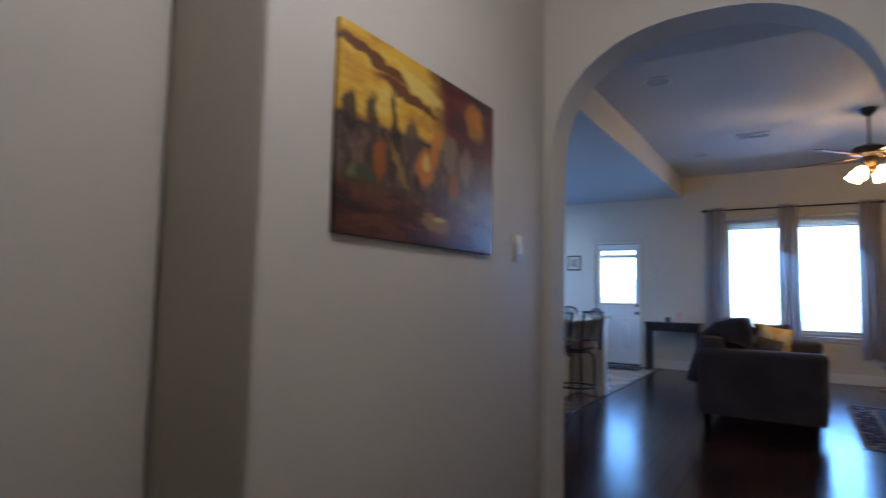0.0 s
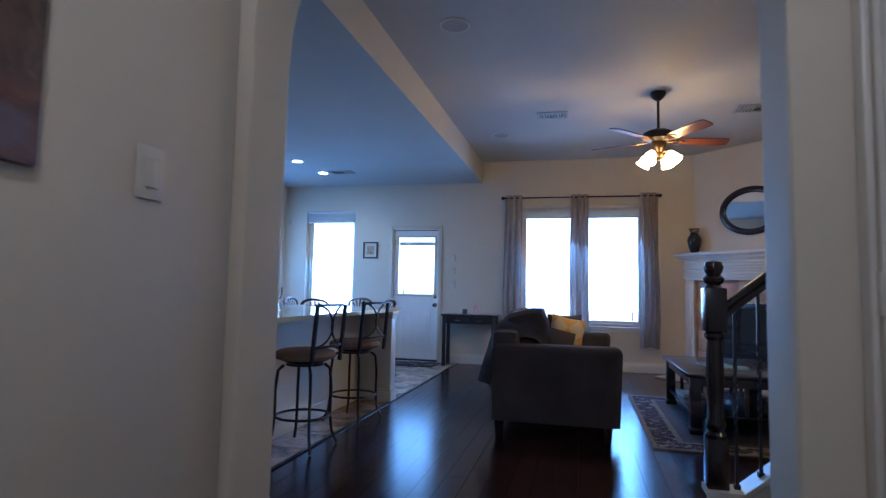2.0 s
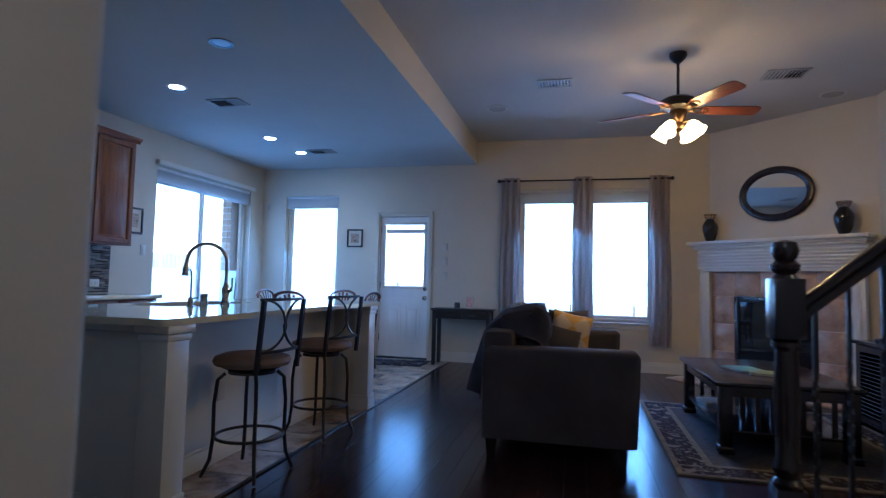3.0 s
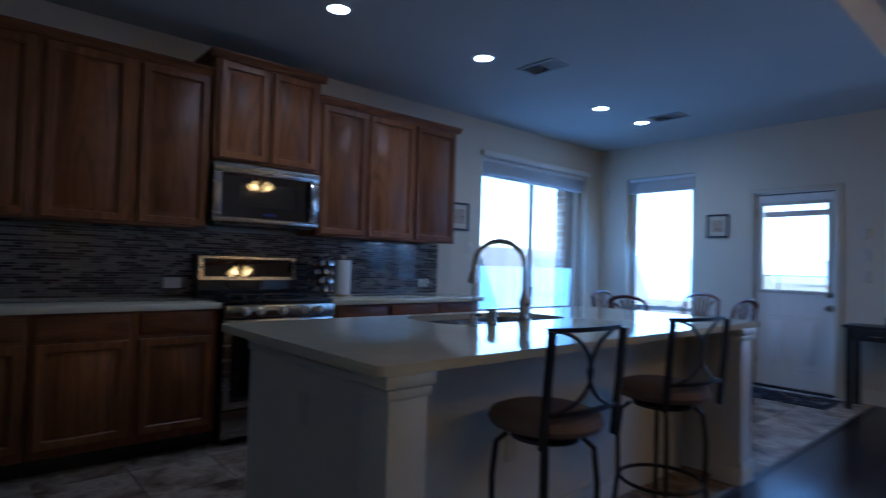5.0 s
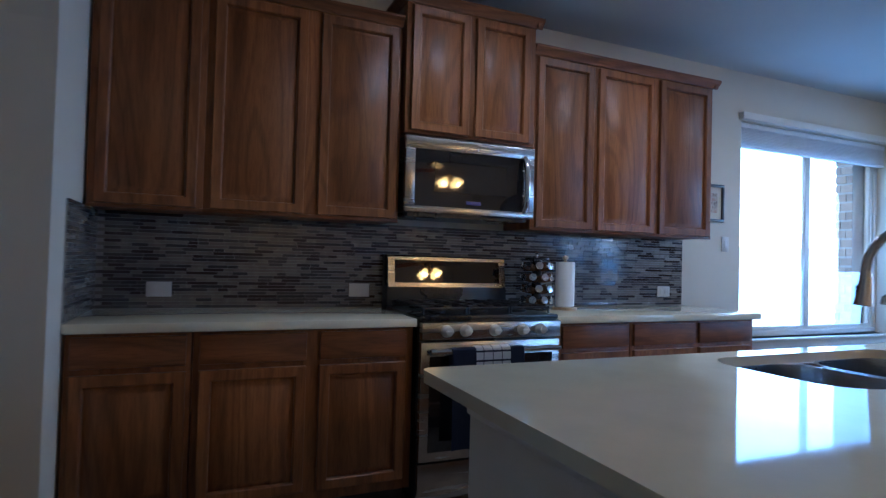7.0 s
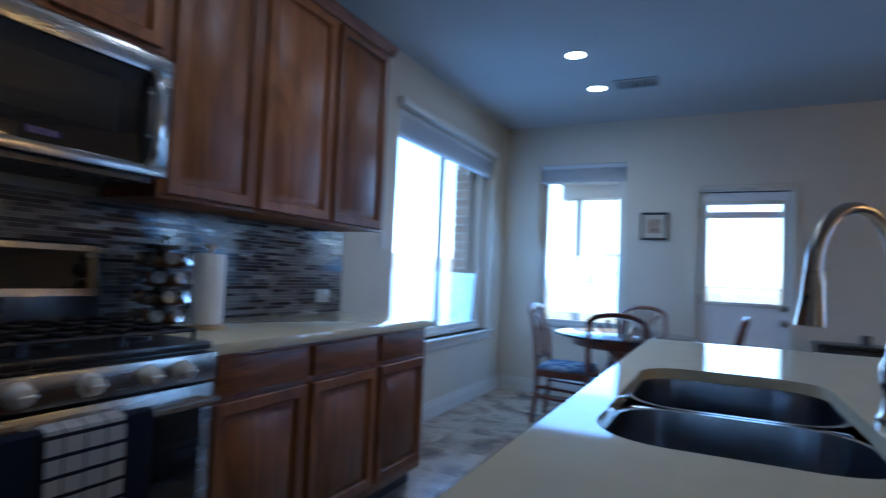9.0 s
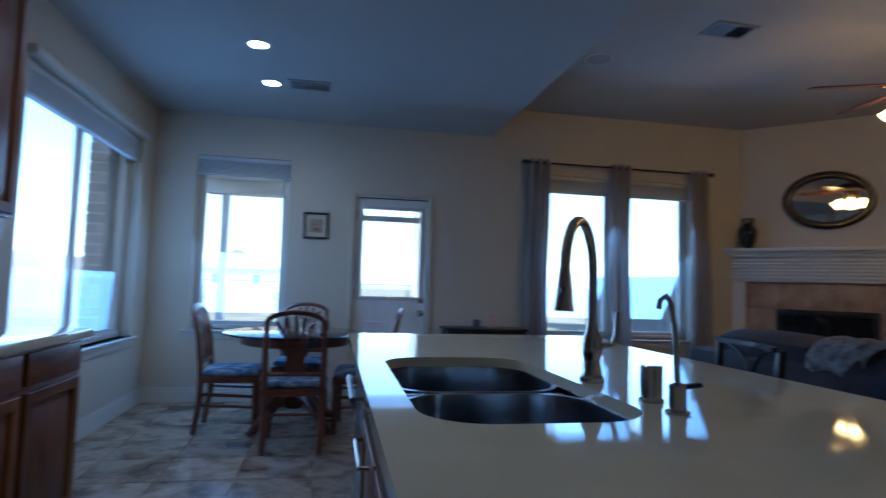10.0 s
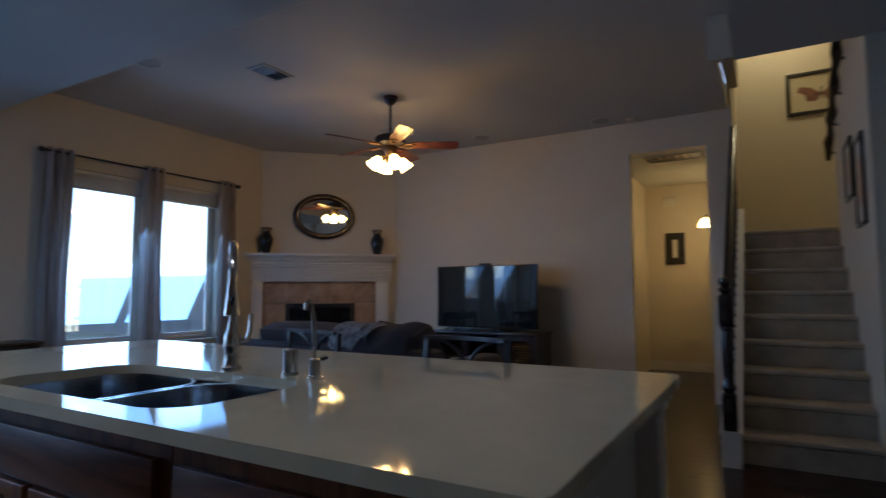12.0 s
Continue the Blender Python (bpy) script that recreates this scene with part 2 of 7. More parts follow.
# ---- building blocks ----
def box(bm, x0, x1, y0, y1, z0, z1, r=0.0, seg=2):
    mid = ((x0 + x1) / 2, (y0 + y1) / 2, (z0 + z1) / 2)
    g = bmesh.ops.create_cube(bm, size=1.0)
    vs = g["verts"]
    for v in vs:
        v.co = Vector((mid[0] + v.co.x * (x1 - x0), mid[1] + v.co.y * (y1 - y0), mid[2] + v.co.z * (z1 - z0)))
    if r:
        es = list({e for v in vs for e in v.link_edges})
        bmesh.ops.bevel(bm, geom=es, offset=r, segments=seg, affect='EDGES', profile=0.5)
    return bm


def boxes(*rows, r=0.0):
    bm = bmesh.new()
    for b in rows:
        box(bm, *b, r=r)
    return bm


def lathe(bm, prof, n=24, at=(0, 0, 0), squash=1.0):
    rings = []
    for rad, z in prof:
        rings.append([bm.verts.new((at[0] + rad * math.cos(2 * math.pi * i / n), at[1] + squash * rad * math.sin(2 * math.pi * i / n), at[2] + z)) for i in range(n)])
    for a, b in zip(rings, rings[1:]):
        for i in range(n):
            bm.faces.new((a[i], a[(i + 1) % n], b[(i + 1) % n], b[i]))
    bm.faces.new(rings[0][::-1])
    bm.faces.new(rings[-1])
    return bm


def tube(bm, pts, rad, n=8, closed=False, flat=1.0):
    pts = [Vector(p) for p in pts]
    rads = rad if isinstance(rad, (list, tuple)) else [rad] * len(pts)
    rings, side = [], None
    for i, p in enumerate(pts):
        a = pts[i - 1] if (i or closed) else p
        b = pts[(i + 1) % len(pts)] if (i < len(pts) - 1 or closed) else p
        d = (b - a).normalized()
        if side is None:
            side = d.orthogonal().normalized()
        side = (side - d * side.dot(d)).normalized()
        up = d.cross(side)
        rings.append([bm.verts.new(p + rads[i] * (math.cos(2 * math.pi * k / n) * side + flat * math.sin(2 * math.pi * k / n) * up)) for k in range(n)])
    m = len(rings)
    for i in range(m if closed else m - 1):
        a, b = rings[i], rings[(i + 1) % m]
        for k in range(n):
            bm.faces.new((a[k], a[(k + 1) % n], b[(k + 1) % n], b[k]))
    if not closed:
        bm.faces.new(rings[0][::-1])
        bm.faces.new(rings[-1])
    return bm


def arc(cx, cz, r, a0, a1, n, y=0.0, ry=None):
    ry = r if ry is None else ry
    return [(cx + r * math.cos(radians(a0 + (a1 - a0) * i / n)), y, cz + ry * math.sin(radians(a0 + (a1 - a0) * i / n))) for i in range(n + 1)]


def prism(bm, pts, lo, hi, axis=1):
    """A polygon given in the two other axes, drawn out along one axis."""
    def at(p, v):
        return {0: (v, p[0], p[1]), 1: (p[0], v, p[1]), 2: (p[0], p[1], v)}[axis]
    a = [bm.verts.new(at(p, lo)) for p in pts]
    b = [bm.verts.new(at(p, hi)) for p in pts]
    n = len(pts)
    for i in range(n):
        bm.faces.new((a[i], a[(i + 1) % n], b[(i + 1) % n], b[i]))
    bm.faces.new(a[::-1])
    bm.faces.new(b)
    return bm


def mesh_of(name, bm, material, smooth=35):
    bmesh.ops.recalc_face_normals(bm, faces=bm.faces[:])
    me = bpy.data.meshes.new(name)
    bm.to_mesh(me)
    bm.free()
    me.materials.append(material)
    if smooth:
        for p in me.polygons:
            p.use_smooth = True
        me.set_sharp_from_angle(angle=radians(smooth))
    return me


def part(name, bm, material, parent, label="", smooth=35):
    ob = new(name, mesh_of(name, bm, material, smooth))
    ob.parent = parent
    return tagged(ob, label)


def thing(name, m, label, category, group=""):
    ob = new(name)
    ob.empty_display_size = 0.1
    ob.matrix_world = m
    return tagged(ob, label, category, group)


def one(name, m, bm, material, label, category, group="", smooth=35):
    ob = new(name, mesh_of(name, bm, material, smooth))
    ob.matrix_world = m
    return tagged(ob, label, category, group)


def setting(name, bm, material, label, category, smooth=0):
    ob = new(name, mesh_of(name, bm, material, smooth))
    return tagged(ob, label, category, kind="structure")


def holed(bm, along, lo, hi, t0, t1, z0, z1, holes):
    """A straight wall along x or y with openings (a0, a1, z0, z1) through it."""
    cuts = sorted({lo, hi, *[v for h in holes for v in h[:2]]})
    for a, b in zip(cuts, cuts[1:]):
        spans = sorted((h[2], h[3]) for h in holes if h[0] <= a + 1e-6 and h[1] >= b - 1e-6)
        z = z0
        for s0, s1 in spans + [(z1, z1)]:
            if s0 > z + 1e-6:
                if along == 'x':
                    box(bm, a, b, t0, t1, z, s0)
                else:
                    box(bm, t0, t1, a, b, z, s0)
            z = max(z, s1)
    return bm


# ---- the shell of the house ----
XW, YB, XR = -4.45, 10.0, 3.2
LOW, HIGH = 2.77, 3.09
WIN_L, WIN_R = (-0.52, 0.31, 0.63, 2.40), (0.40, 1.24, 0.63, 2.40)
WIN_N = (-4.06, -3.19, 0.68, 2.36)
DOOR_B = (-2.54, -1.78, 0.0, 2.06)
WIN_K = (7.75, 9.66, 0.64, 2.38)
setting("wall_back", holed(bmesh.new(), 'x', XW - 0.2, 2.2, YB, YB + 0.2, 0, 3.3, [WIN_L, WIN_R, WIN_N, DOOR_B]), WALL, "cream painted plaster wall with windows and a garden door", "wall")
setting("wall_kitchen", holed(bmesh.new(), 'y', 3.0, YB, XW - 0.2, XW, 0, 3.3, [WIN_K]), WALL, "cream painted kitchen wall behind the cabinets", "wall")
bm = bmesh.new()
prism(bm, [(1.91, YB), (XR, 8.71), (XR + 0.2, 8.71), (2.2, YB + 0.2), (1.91, YB + 0.2)], 0, 3.3, 2)
setting("wall_fireplace", bm, WALL, "cream wall set across the corner above the fireplace", "wall")
setting("wall_east", holed(bmesh.new(), 'y', 4.45, 8.71, XR, XR + 0.16, 0, 3.3, [(4.66, 5.46, 0, 2.73)]), WALL, "cream living room wall with an opening to a passage", "wall")
# passage behind the living room
bm = boxes((XR + 0.16, 5.7, 5.72, 5.86, 0, 3.3), (5.6, 5.75, 4.4, 5.72, 0, 3.3), (XR + 0.16, 5.6, 4.45, 4.62, 0, 3.3))
setting("wall_passage", bm, WALL, "cream walls of the lit passage", "wall")
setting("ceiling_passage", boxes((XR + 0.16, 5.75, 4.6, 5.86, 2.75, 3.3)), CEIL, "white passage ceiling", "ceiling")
# arch between foyer and living room
AX0, AX1, SPRING, TOP = -0.54, 0.79, 1.78, 2.385


def arch_wall():
    bm = bmesh.new()
    c, hw = (AX0 + AX1) / 2, (AX1 - AX0) / 2
    curve = []
    for i in range(25):
        a = math.pi * i / 24
        ca, sa = math.cos(a), math.sin(a)
        curve.append((c - hw * math.copysign(abs(ca) ** 0.86, ca), SPRING + (TOP - SPRING) * abs(sa) ** 0.86))
    outline = [(-1.50, 0), (AX0, 0)] + curve + [(AX1, 0), (1.05, 0), (1.05, 3.3), (-1.50, 3.3)]
    prism(bm, outline, 2.9, 3.1)
    rim = [e for e in bm.edges if all(AX0 - 0.01 < v.co.x < AX1 + 0.01 for v in e.verts) and abs(e.verts[0].co.y - e.verts[1].co.y) < 1e-6 and max(v.co.z for v in e.verts) < TOP + 0.01 and e.calc_length() > 1e-4 and not all(v.co.z < 0.01 for v in e.verts)]
    bmesh.ops.bevel(bm, geom=rim, offset=0.020, segments=4, affect='EDGES', profile=0.5)
    return bm


setting("wall_arch", arch_wall(), WALL, "cream plaster wall with a round-topped archway", "wall", 30)
setting("wall_foyer_west", boxes((-1.15, -0.572, 1.19, 2.9, 0, 3.3), (-1.15, -0.95, -1.6, 1.19, 0, 3.3), r=0.028), WALL, "cream foyer wall with a rounded corner jog", "wall", 40)
DOOR_C = (2.13, 2.855, 0.0, 2.07)
setting("wall_foyer_east", holed(bmesh.new(), 'y', -1.6, 2.9, 0.93, 1.05, 0, 3.3, [DOOR_C]), WALL, "cream foyer wall with a closet door", "wall")
setting("wall_foyer_south", boxes((-1.15, 1.05, -1.75, -1.6, 0, 3.3)), WALL, "cream end wall of the foyer", "wall")
setting("wall_closet", boxes((1.05, 1.75, 2.1, 2.12, 0, 3.3), (1.73, 1.75, 2.12, 2.9, 0, 3.3)), WALL, "plain walls of the closet behind its door", "wall")
# stair enclosure
setting("wall_stair_south", boxes((0.95, 2.92, 3.1, 3.55, 0, 5.6), (2.80, 2.92, 2.40, 3.1, 0, 5.6), (2.92, 4.75, 2.28, 2.40, 0, 5.6)), WALL, "cream staircase wall hung with pictures", "wall")
setting("wall_stair_east", boxes((4.6, 4.75, 2.40, 4.45, 0, 5.6)), WALL, "warmly lit wall at the stair landing", "wall")
setting("wall_stair_north", boxes((XR, 4.6, 4.405, 4.45, 0, 5.6), (0.974, XR, 4.33, 4.438, 3.3, 5.6), (0.86, 0.97, 3.55, 4.45, 3.3, 5.6), (0.90, 0.97, 4.282, 4.44, LOW, 3.29)), WALL, "cream wall between stairs and passage", "wall")
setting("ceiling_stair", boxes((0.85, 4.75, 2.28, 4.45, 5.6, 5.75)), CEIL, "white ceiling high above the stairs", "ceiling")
# refrigerator recess and the arched doorway beside it
bm = boxes((-1.50, -1.40, 2.40, 2.90, 0, 3.3), (-3.72, -1.40, 2.28, 2.40, 0, 3.3), (-2.66, -2.58, 2.40, 3.35, 0, 3.3), (-2.58, -1.50, 2.40, 3.10, 1.95, 3.3), (-4.65, -3.60, 3.20, 3.35, 0, 3.3), (-3.72, -3.60, 2.40, 3.20, 0, 3.3))
crown_curve = [(-3.13 - 0.47 * math.cos(math.pi * i / 12), 2.0 + 0.38 * abs(math.sin(math.pi * i / 12)) ** 0.8) for i in range(13)]
prism(bm, crown_curve + [(-2.66, 3.3), (-3.60, 3.3)], 3.2, 3.35)
setting("wall_recess", bm, WALL, "cream walls round the refrigerator recess and arched doorway", "wall", 40)
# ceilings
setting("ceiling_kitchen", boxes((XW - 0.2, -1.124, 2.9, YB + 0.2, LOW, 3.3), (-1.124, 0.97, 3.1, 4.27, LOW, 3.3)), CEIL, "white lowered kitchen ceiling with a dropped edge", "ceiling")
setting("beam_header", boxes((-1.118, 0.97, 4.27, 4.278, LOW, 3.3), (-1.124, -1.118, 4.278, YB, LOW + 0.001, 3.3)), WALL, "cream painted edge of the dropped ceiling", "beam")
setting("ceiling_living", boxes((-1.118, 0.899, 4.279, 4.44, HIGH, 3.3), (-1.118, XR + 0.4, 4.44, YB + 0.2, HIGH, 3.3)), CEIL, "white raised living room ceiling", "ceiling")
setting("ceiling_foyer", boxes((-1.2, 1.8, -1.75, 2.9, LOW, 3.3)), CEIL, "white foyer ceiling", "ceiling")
setting("roof", boxes((-5.2, 6.2, -2.2, 10.7, 5.75, 5.9)), BRICK, "plain house roof", "roof")
# grounds below
setting("floor_wood", boxes((-1.46, 5.75, -1.75, YB, -0.12, -0.012)), GAP, "dark hardwood plank floor", "floor")
setting("floor_tile", boxes((XW, -1.46, 2.3, YB, -0.12, -0.008)), GROUT, "mottled stone tile kitchen floor", "floor")
# ---- kitchen: cabinets, worktops, appliances ----
def panel_door(w, h, frame_w=0.048, t=0.022):
    """A raised-panel door: stiles and rails round a field, lying in the y-z plane and facing +x."""
    bm = bmesh.new()
    f = frame_w
    loops = []
    for inset, x in ((0, 0), (0, t - 0.003), (0.003, t), (f - 0.006, t), (f, t - 0.006), (f + 0.002, 0.003), (f + 0.012, 0.003), (f + 0.034, 0.017)):
        loops.append([bm.verts.new((x, y, z)) for y, z in ((inset, inset), (w - inset, inset), (w - inset, h - inset), (inset, h - inset))])
    for a, b in zip(loops, loops[1:]):
        for i in range(4):
            bm.faces.new((a[i], a[(i + 1) % 4], b[(i + 1) % 4], b[i]))
    bm.faces.new(loops[-1])
    return bm


def fix(ob, x, y, z):
    ob.location = (x, y, z)
    return ob


def crown(y0, y1, x, z, deep, left, right):
    """Moulding along the top of a cabinet, with returns on the open ends."""
    bm = bmesh.new()
    prof = [(0, 0.016), (0.010, 0.016), (0.013, 0.028), (0.034, 0.048), (0.040, 0.056), (0.040, 0.068), (0, 0.068)]
    prism(bm, [(x + a, z + b) for a, b in prof], y0 - (0.04 if left else 0), y1 + (0.04 if right else 0), 1)
    if right:
        prism(bm, [(y1 + a, z + b) for a, b in prof], x - deep, x + 0.03, 0)
    if left:
        prism(bm, [(y0 - a, z + b) for a, b in prof], x - deep, x + 0.03, 0)
    return bm


def wall_cabinet(y0, y1, z0, z1, x, doors, label, left=False, right=False):
    t = thing("wall_cabinet", pose(0, 0, 0), label, "cabinet", "oak wall cabinets")
    part("body", boxes((XW + 0.003, x, y0, y1, z0, z1), r=0.002), OAK, t)
    part("crown", crown(y0, y1, x, z1 - 0.02, x - XW - 0.01, left, right), OAKH, t, "stepped oak crown moulding")
    part("bottom_edge", boxes((x - 0.02, x + 0.003, y0, y1, z0 - 0.006, z0 + 0.01), r=0.002), OAKH, t)
    for a, b in doors:
        fix(part("door", panel_door(b - a, z1 - z0 - 0.032), OAK, t), x, a, z0 + 0.012)
    return t


UX = -4.13
wall_cabinet(3.36, 3.83, 1.40, 2.45, UX, [(3.39, 3.80)], "single-door oak wall cabinet beside the doorway")
wall_cabinet(3.83, 4.79, 1.40, 2.45, UX, [(3.86, 4.29), (4.36, 4.77)], "double-door oak wall cabinet with raised panels")
wall_cabinet(4.80, 5.60, 1.88, 2.58, UX + 0.04, [(4.83, 5.17), (5.21, 5.56)], "taller-set oak cabinet above the microwave", True, True)
wall_cabinet(5.61, 6.07, 1.40, 2.45, UX, [(5.64, 6.05)], "single-door oak wall cabinet beside the microwave")
wall_cabinet(6.07, 7.07, 1.40, 2.45, UX, [(6.09, 6.55), (6.59, 7.045)], "double-door oak wall cabinet ending near the window", False, True)


def base_cabinet(y0, y1, doors, label):
    t = thing("base_cabinet", pose(0, 0, 0), label, "cabinet", "oak base cabinets")
    x = -3.84
    part("body", boxes((XW + 0.003, x, y0, y1, 0.10, 0.873), r=0.002), OAK, t)
    part("toe_kick", boxes((XW + 0.003, x - 0.07, y0, y1, 0, 0.098)), ESPRESSO, t, "dark recessed toe kick")
    for a, b in doors:
        fix(part("drawer_front", boxes((0, 0.02, 0, b - a, 0, 0.125), r=0.005), OAKH, t), x, a, 0.735)
        fix(part("door", panel_door(b - a, 0.56), OAK, t), x, a, 0.15)


base_cabinet(3.36, 3.81, [(3.38, 3.79)], "single oak base cabinet with one drawer")
base_cabinet(3.815, 4.79, [(3.84, 4.28), (4.34, 4.75)], "double oak base cabinet between doorway and range")
base_cabinet(5.60, 6.12, [(5.65, 6.10)], "single oak base cabinet beside the range")
base_cabinet(6.125, 7.13, [(6.14, 6.61), (6.65, 7.09)], "double oak base cabinet ending near the window")
for y0, y1 in ((3.355, 4.795), (5.595, 7.16)):
    one("worktop", pose(0, 0, 0), boxes((XW + 0.004, -3.80, y0, y1, 0.875, 0.915), r=0.005), QUARTZ, "cream quartz worktop on the oak cabinets", "worktop")


def microwave():
    t = thing("microwave", pose(-4.44, 4.80, 1.432), "stainless steel microwave under the oak cabinet", "microwave")
    w, h, d = 0.79, 0.425, 0.36
    part("body", boxes((0, d, 0, w, 0.02, h), r=0.004), BLACK, t)
    door = part("door", boxes((d, d + 0.025, 0, w, 0.02, 0.055), (d, d + 0.025, 0, w, h - 0.065, h), (d, d + 0.025, 0, 0.055, 0.055, h - 0.065), (d, d + 0.025, w - 0.075, w, 0.055, h - 0.065), r=0.003), STEEL, t, "brushed steel door frame")
    part("window", boxes((d, d + 0.018, 0.055, w - 0.075, 0.055, h - 0.065)), BLACKGLASS, door, "dark glass window")
    part("inner_window", boxes((d + 0.018, d + 0.019, 0.17, w - 0.18, 0.135, h - 0.125)), surface("microwave_mesh", (0.022, 0.02, 0.018), 0.035, bump=0.0), door)
    bm = bmesh.new()
    tube(bm, [(d + 0.022, w - 0.066, 0.055), (d + 0.046, w - 0.066, 0.085), (d + 0.060, w - 0.066, 0.15), (d + 0.064, w - 0.066, h / 2), (d + 0.060, w - 0.066, h - 0.14), (d + 0.046, w - 0.066, h - 0.085), (d + 0.022, w - 0.066, h - 0.06)], 0.017, 12)
    part("handle", bm, CHROME, door, "curved steel handle")
    part("display", boxes((d + 0.0185, d + 0.0205, 0.36, 0.45, 0.075, 0.095)), surface("blue_display", (0.02, 0.03, 0.14), 0.15, bump=0.0), door)
    part("badge", boxes((d + 0.025, d + 0.027, 0.37, 0.43, h - 0.048, h - 0.028), r=0.002), NICKEL, door)
    part("vent", boxes((0.03, d - 0.01, 0.03, w - 0.03, 0, 0.02)), BLACK, t)


microwave()


def gas_range():
    t = thing("gas_range", pose(0, 4.805, 0), "stainless steel gas range with black top and towels", "stove")
    w, xf, xb = 0.78, -3.80, -4.43
    part("body", boxes((xb, xf, 0, w, 0.04, 0.905), r=0.003), BLACK, t)
    for y in (0.06, w - 0.06):
        for x in (xb + 0.06, xf - 0.06):
            part("foot", boxes((x - 0.02, x + 0.02, y - 0.02, y + 0.02, 0, 0.04)), BLACK, t)
    part("cooktop", boxes((xb, xf + 0.02, 0, w, 0.905, 0.93), r=0.006), BLACK, t, "black enamel cooktop")
    for c in range(3):
        y0 = 0.03 + c * 0.245
        bm = bmesh.new()
        for k in range(3):
            tube(bm, [(xb + 0.12, y0 + 0.02 + k * 0.095, 0.965), (xf - 0.03, y0 + 0.02 + k * 0.095, 0.965)], 0.007, 6)
        for k in range(5):
            x = xb + 0.12 + k * 0.12
            tube(bm, [(x, y0, 0.962), (x, y0 + 0.23, 0.962)], 0.006, 6)
        for x in (xb + 0.12, xf - 0.03):
            for y in (y0, y0 + 0.23):
                tube(bm, [(x, y, 0.93), (x, y, 0.965)], 0.007, 6)
        part("grate", bm, IRON, t, "cast iron grate")
    for x in (xb + 0.2, xf - 0.15):
        for y in (0.15, 0.39, 0.63):
            part("burner", lathe(bmesh.new(), [(0.05, 0), (0.05, 0.012), (0.035, 0.014), (0.035, 0.024), (0.0, 0.024)], 16, (x, y, 0.93)), IRON, t)
    guard = part("backguard", boxes((xb, xb + 0.07, 0, w, 0.905, 1.225), r=0.008), BLACK, t)
    part("trim", boxes((xb + 0.07, xb + 0.078, 0.01, w - 0.01, 1.04, 1.065), (xb + 0.07, xb + 0.078, 0.01, w - 0.01, 1.195, 1.215), (xb + 0.07, xb + 0.078, 0.01, 0.05, 1.065, 1.195), (xb + 0.07, xb + 0.078, w - 0.05, w - 0.01, 1.065, 1.195)), STEEL, guard, "steel trim")
    part("panel", boxes((xb + 0.07, xb + 0.075, 0.05, w - 0.05, 1.065, 1.195)), BLACKGLASS, guard, "black glass control panel")
    for ob in [guard] + list(guard.children):
        for v in ob.data.vertices:
            if v.co.x > xb + 0.03:
                v.co.x += 0.012 - (v.co.z - 1.04) * 0.13
    front = part("control_panel", boxes((xf, xf + 0.045, 0, w, 0.815, 0.900), r=0.006), STEEL, t, "brushed steel knob panel")
    for y in (0.125, 0.225, 0.385, 0.545, 0.65):
        bm = lathe(bmesh.new(), [(0.030, 0), (0.030, 0.006), (0.024, 0.010), (0.022, 0.035), (0.018, 0.040), (0.0, 0.040)], 18)
        box(bm, -0.004, 0.004, -0.021, 0.021, 0.036, 0.046, r=0.002)
        bm.transform(pose(xf + 0.045, y, 0.858, 0, 90, 0))
        part("knob", bm, WHITEPLASTIC, front, "pale round knob")
    door = part("oven_door", boxes((xf, xf + 0.035, 0, w, 0.235, 0.805), r=0.006), STEEL, t, "steel oven door")
    part("window", boxes((xf + 0.035, xf + 0.037, 0.045, w - 0.045, 0.28, 0.735)), BLACKGLASS, door, "dark oven window")
    bm = bmesh.new()
    tube(bm, [(xf + 0.085, 0.03, 0.765), (xf + 0.085, w - 0.03, 0.765)], 0.014, 10)
    for y in (0.06, w - 0.06):
        tube(bm, [(xf + 0.03, y, 0.765), (xf + 0.085, y, 0.765)], 0.010, 8)
    part("handle", bm, NICKEL, door, "steel bar handle")
    part("drawer", boxes((xf, xf + 0.03, 0, w, 0.05, 0.225), r=0.006), STEEL, t, "steel storage drawer")


gas_range()


def towel(name, y0, y1, drop, back, material, label, off=0.0):
    """A tea towel folded over the oven handle, with soft folds."""
    bm = bmesh.new()
    n, m = 14, 16
    path = []
    for i in range(m + 1):
        s = i / m
        if s < 0.12:
            path.append((-3.738 - 0.0, 0.765 - back * (1 - s / 0.12)))
        elif s < 0.28:
            a = math.pi * (s - 0.12) / 0.16
            path.append((-3.715 - (0.021 + off) * math.cos(a), 0.765 + (0.019 + off) * math.sin(a)))
        else:
            path.append((-3.694 + off + 0.006 * (s - 0.28), 0.765 - drop * (s - 0.28) / 0.72))
    grid = []
    for i, (x, z) in enumerate(path):
        grid.append([bm.verts.new((x + 0.006 * math.sin(j * 1.3 + i * 0.12) * max(0, (i - 5) / m), y0 + (y1 - y0) * j / n, z)) for j in range(n + 1)])
    for a, b in zip(grid, grid[1:]):
        for j in range(n):
            bm.faces.new((a[j], a[j + 1], b[j + 1], b[j]))
    bmesh.ops.solidify(bm, geom=bm.faces[:], thickness=0.004)
    return one(name, pose(0, 0, 0), bm, material, label, "towel", smooth=60)


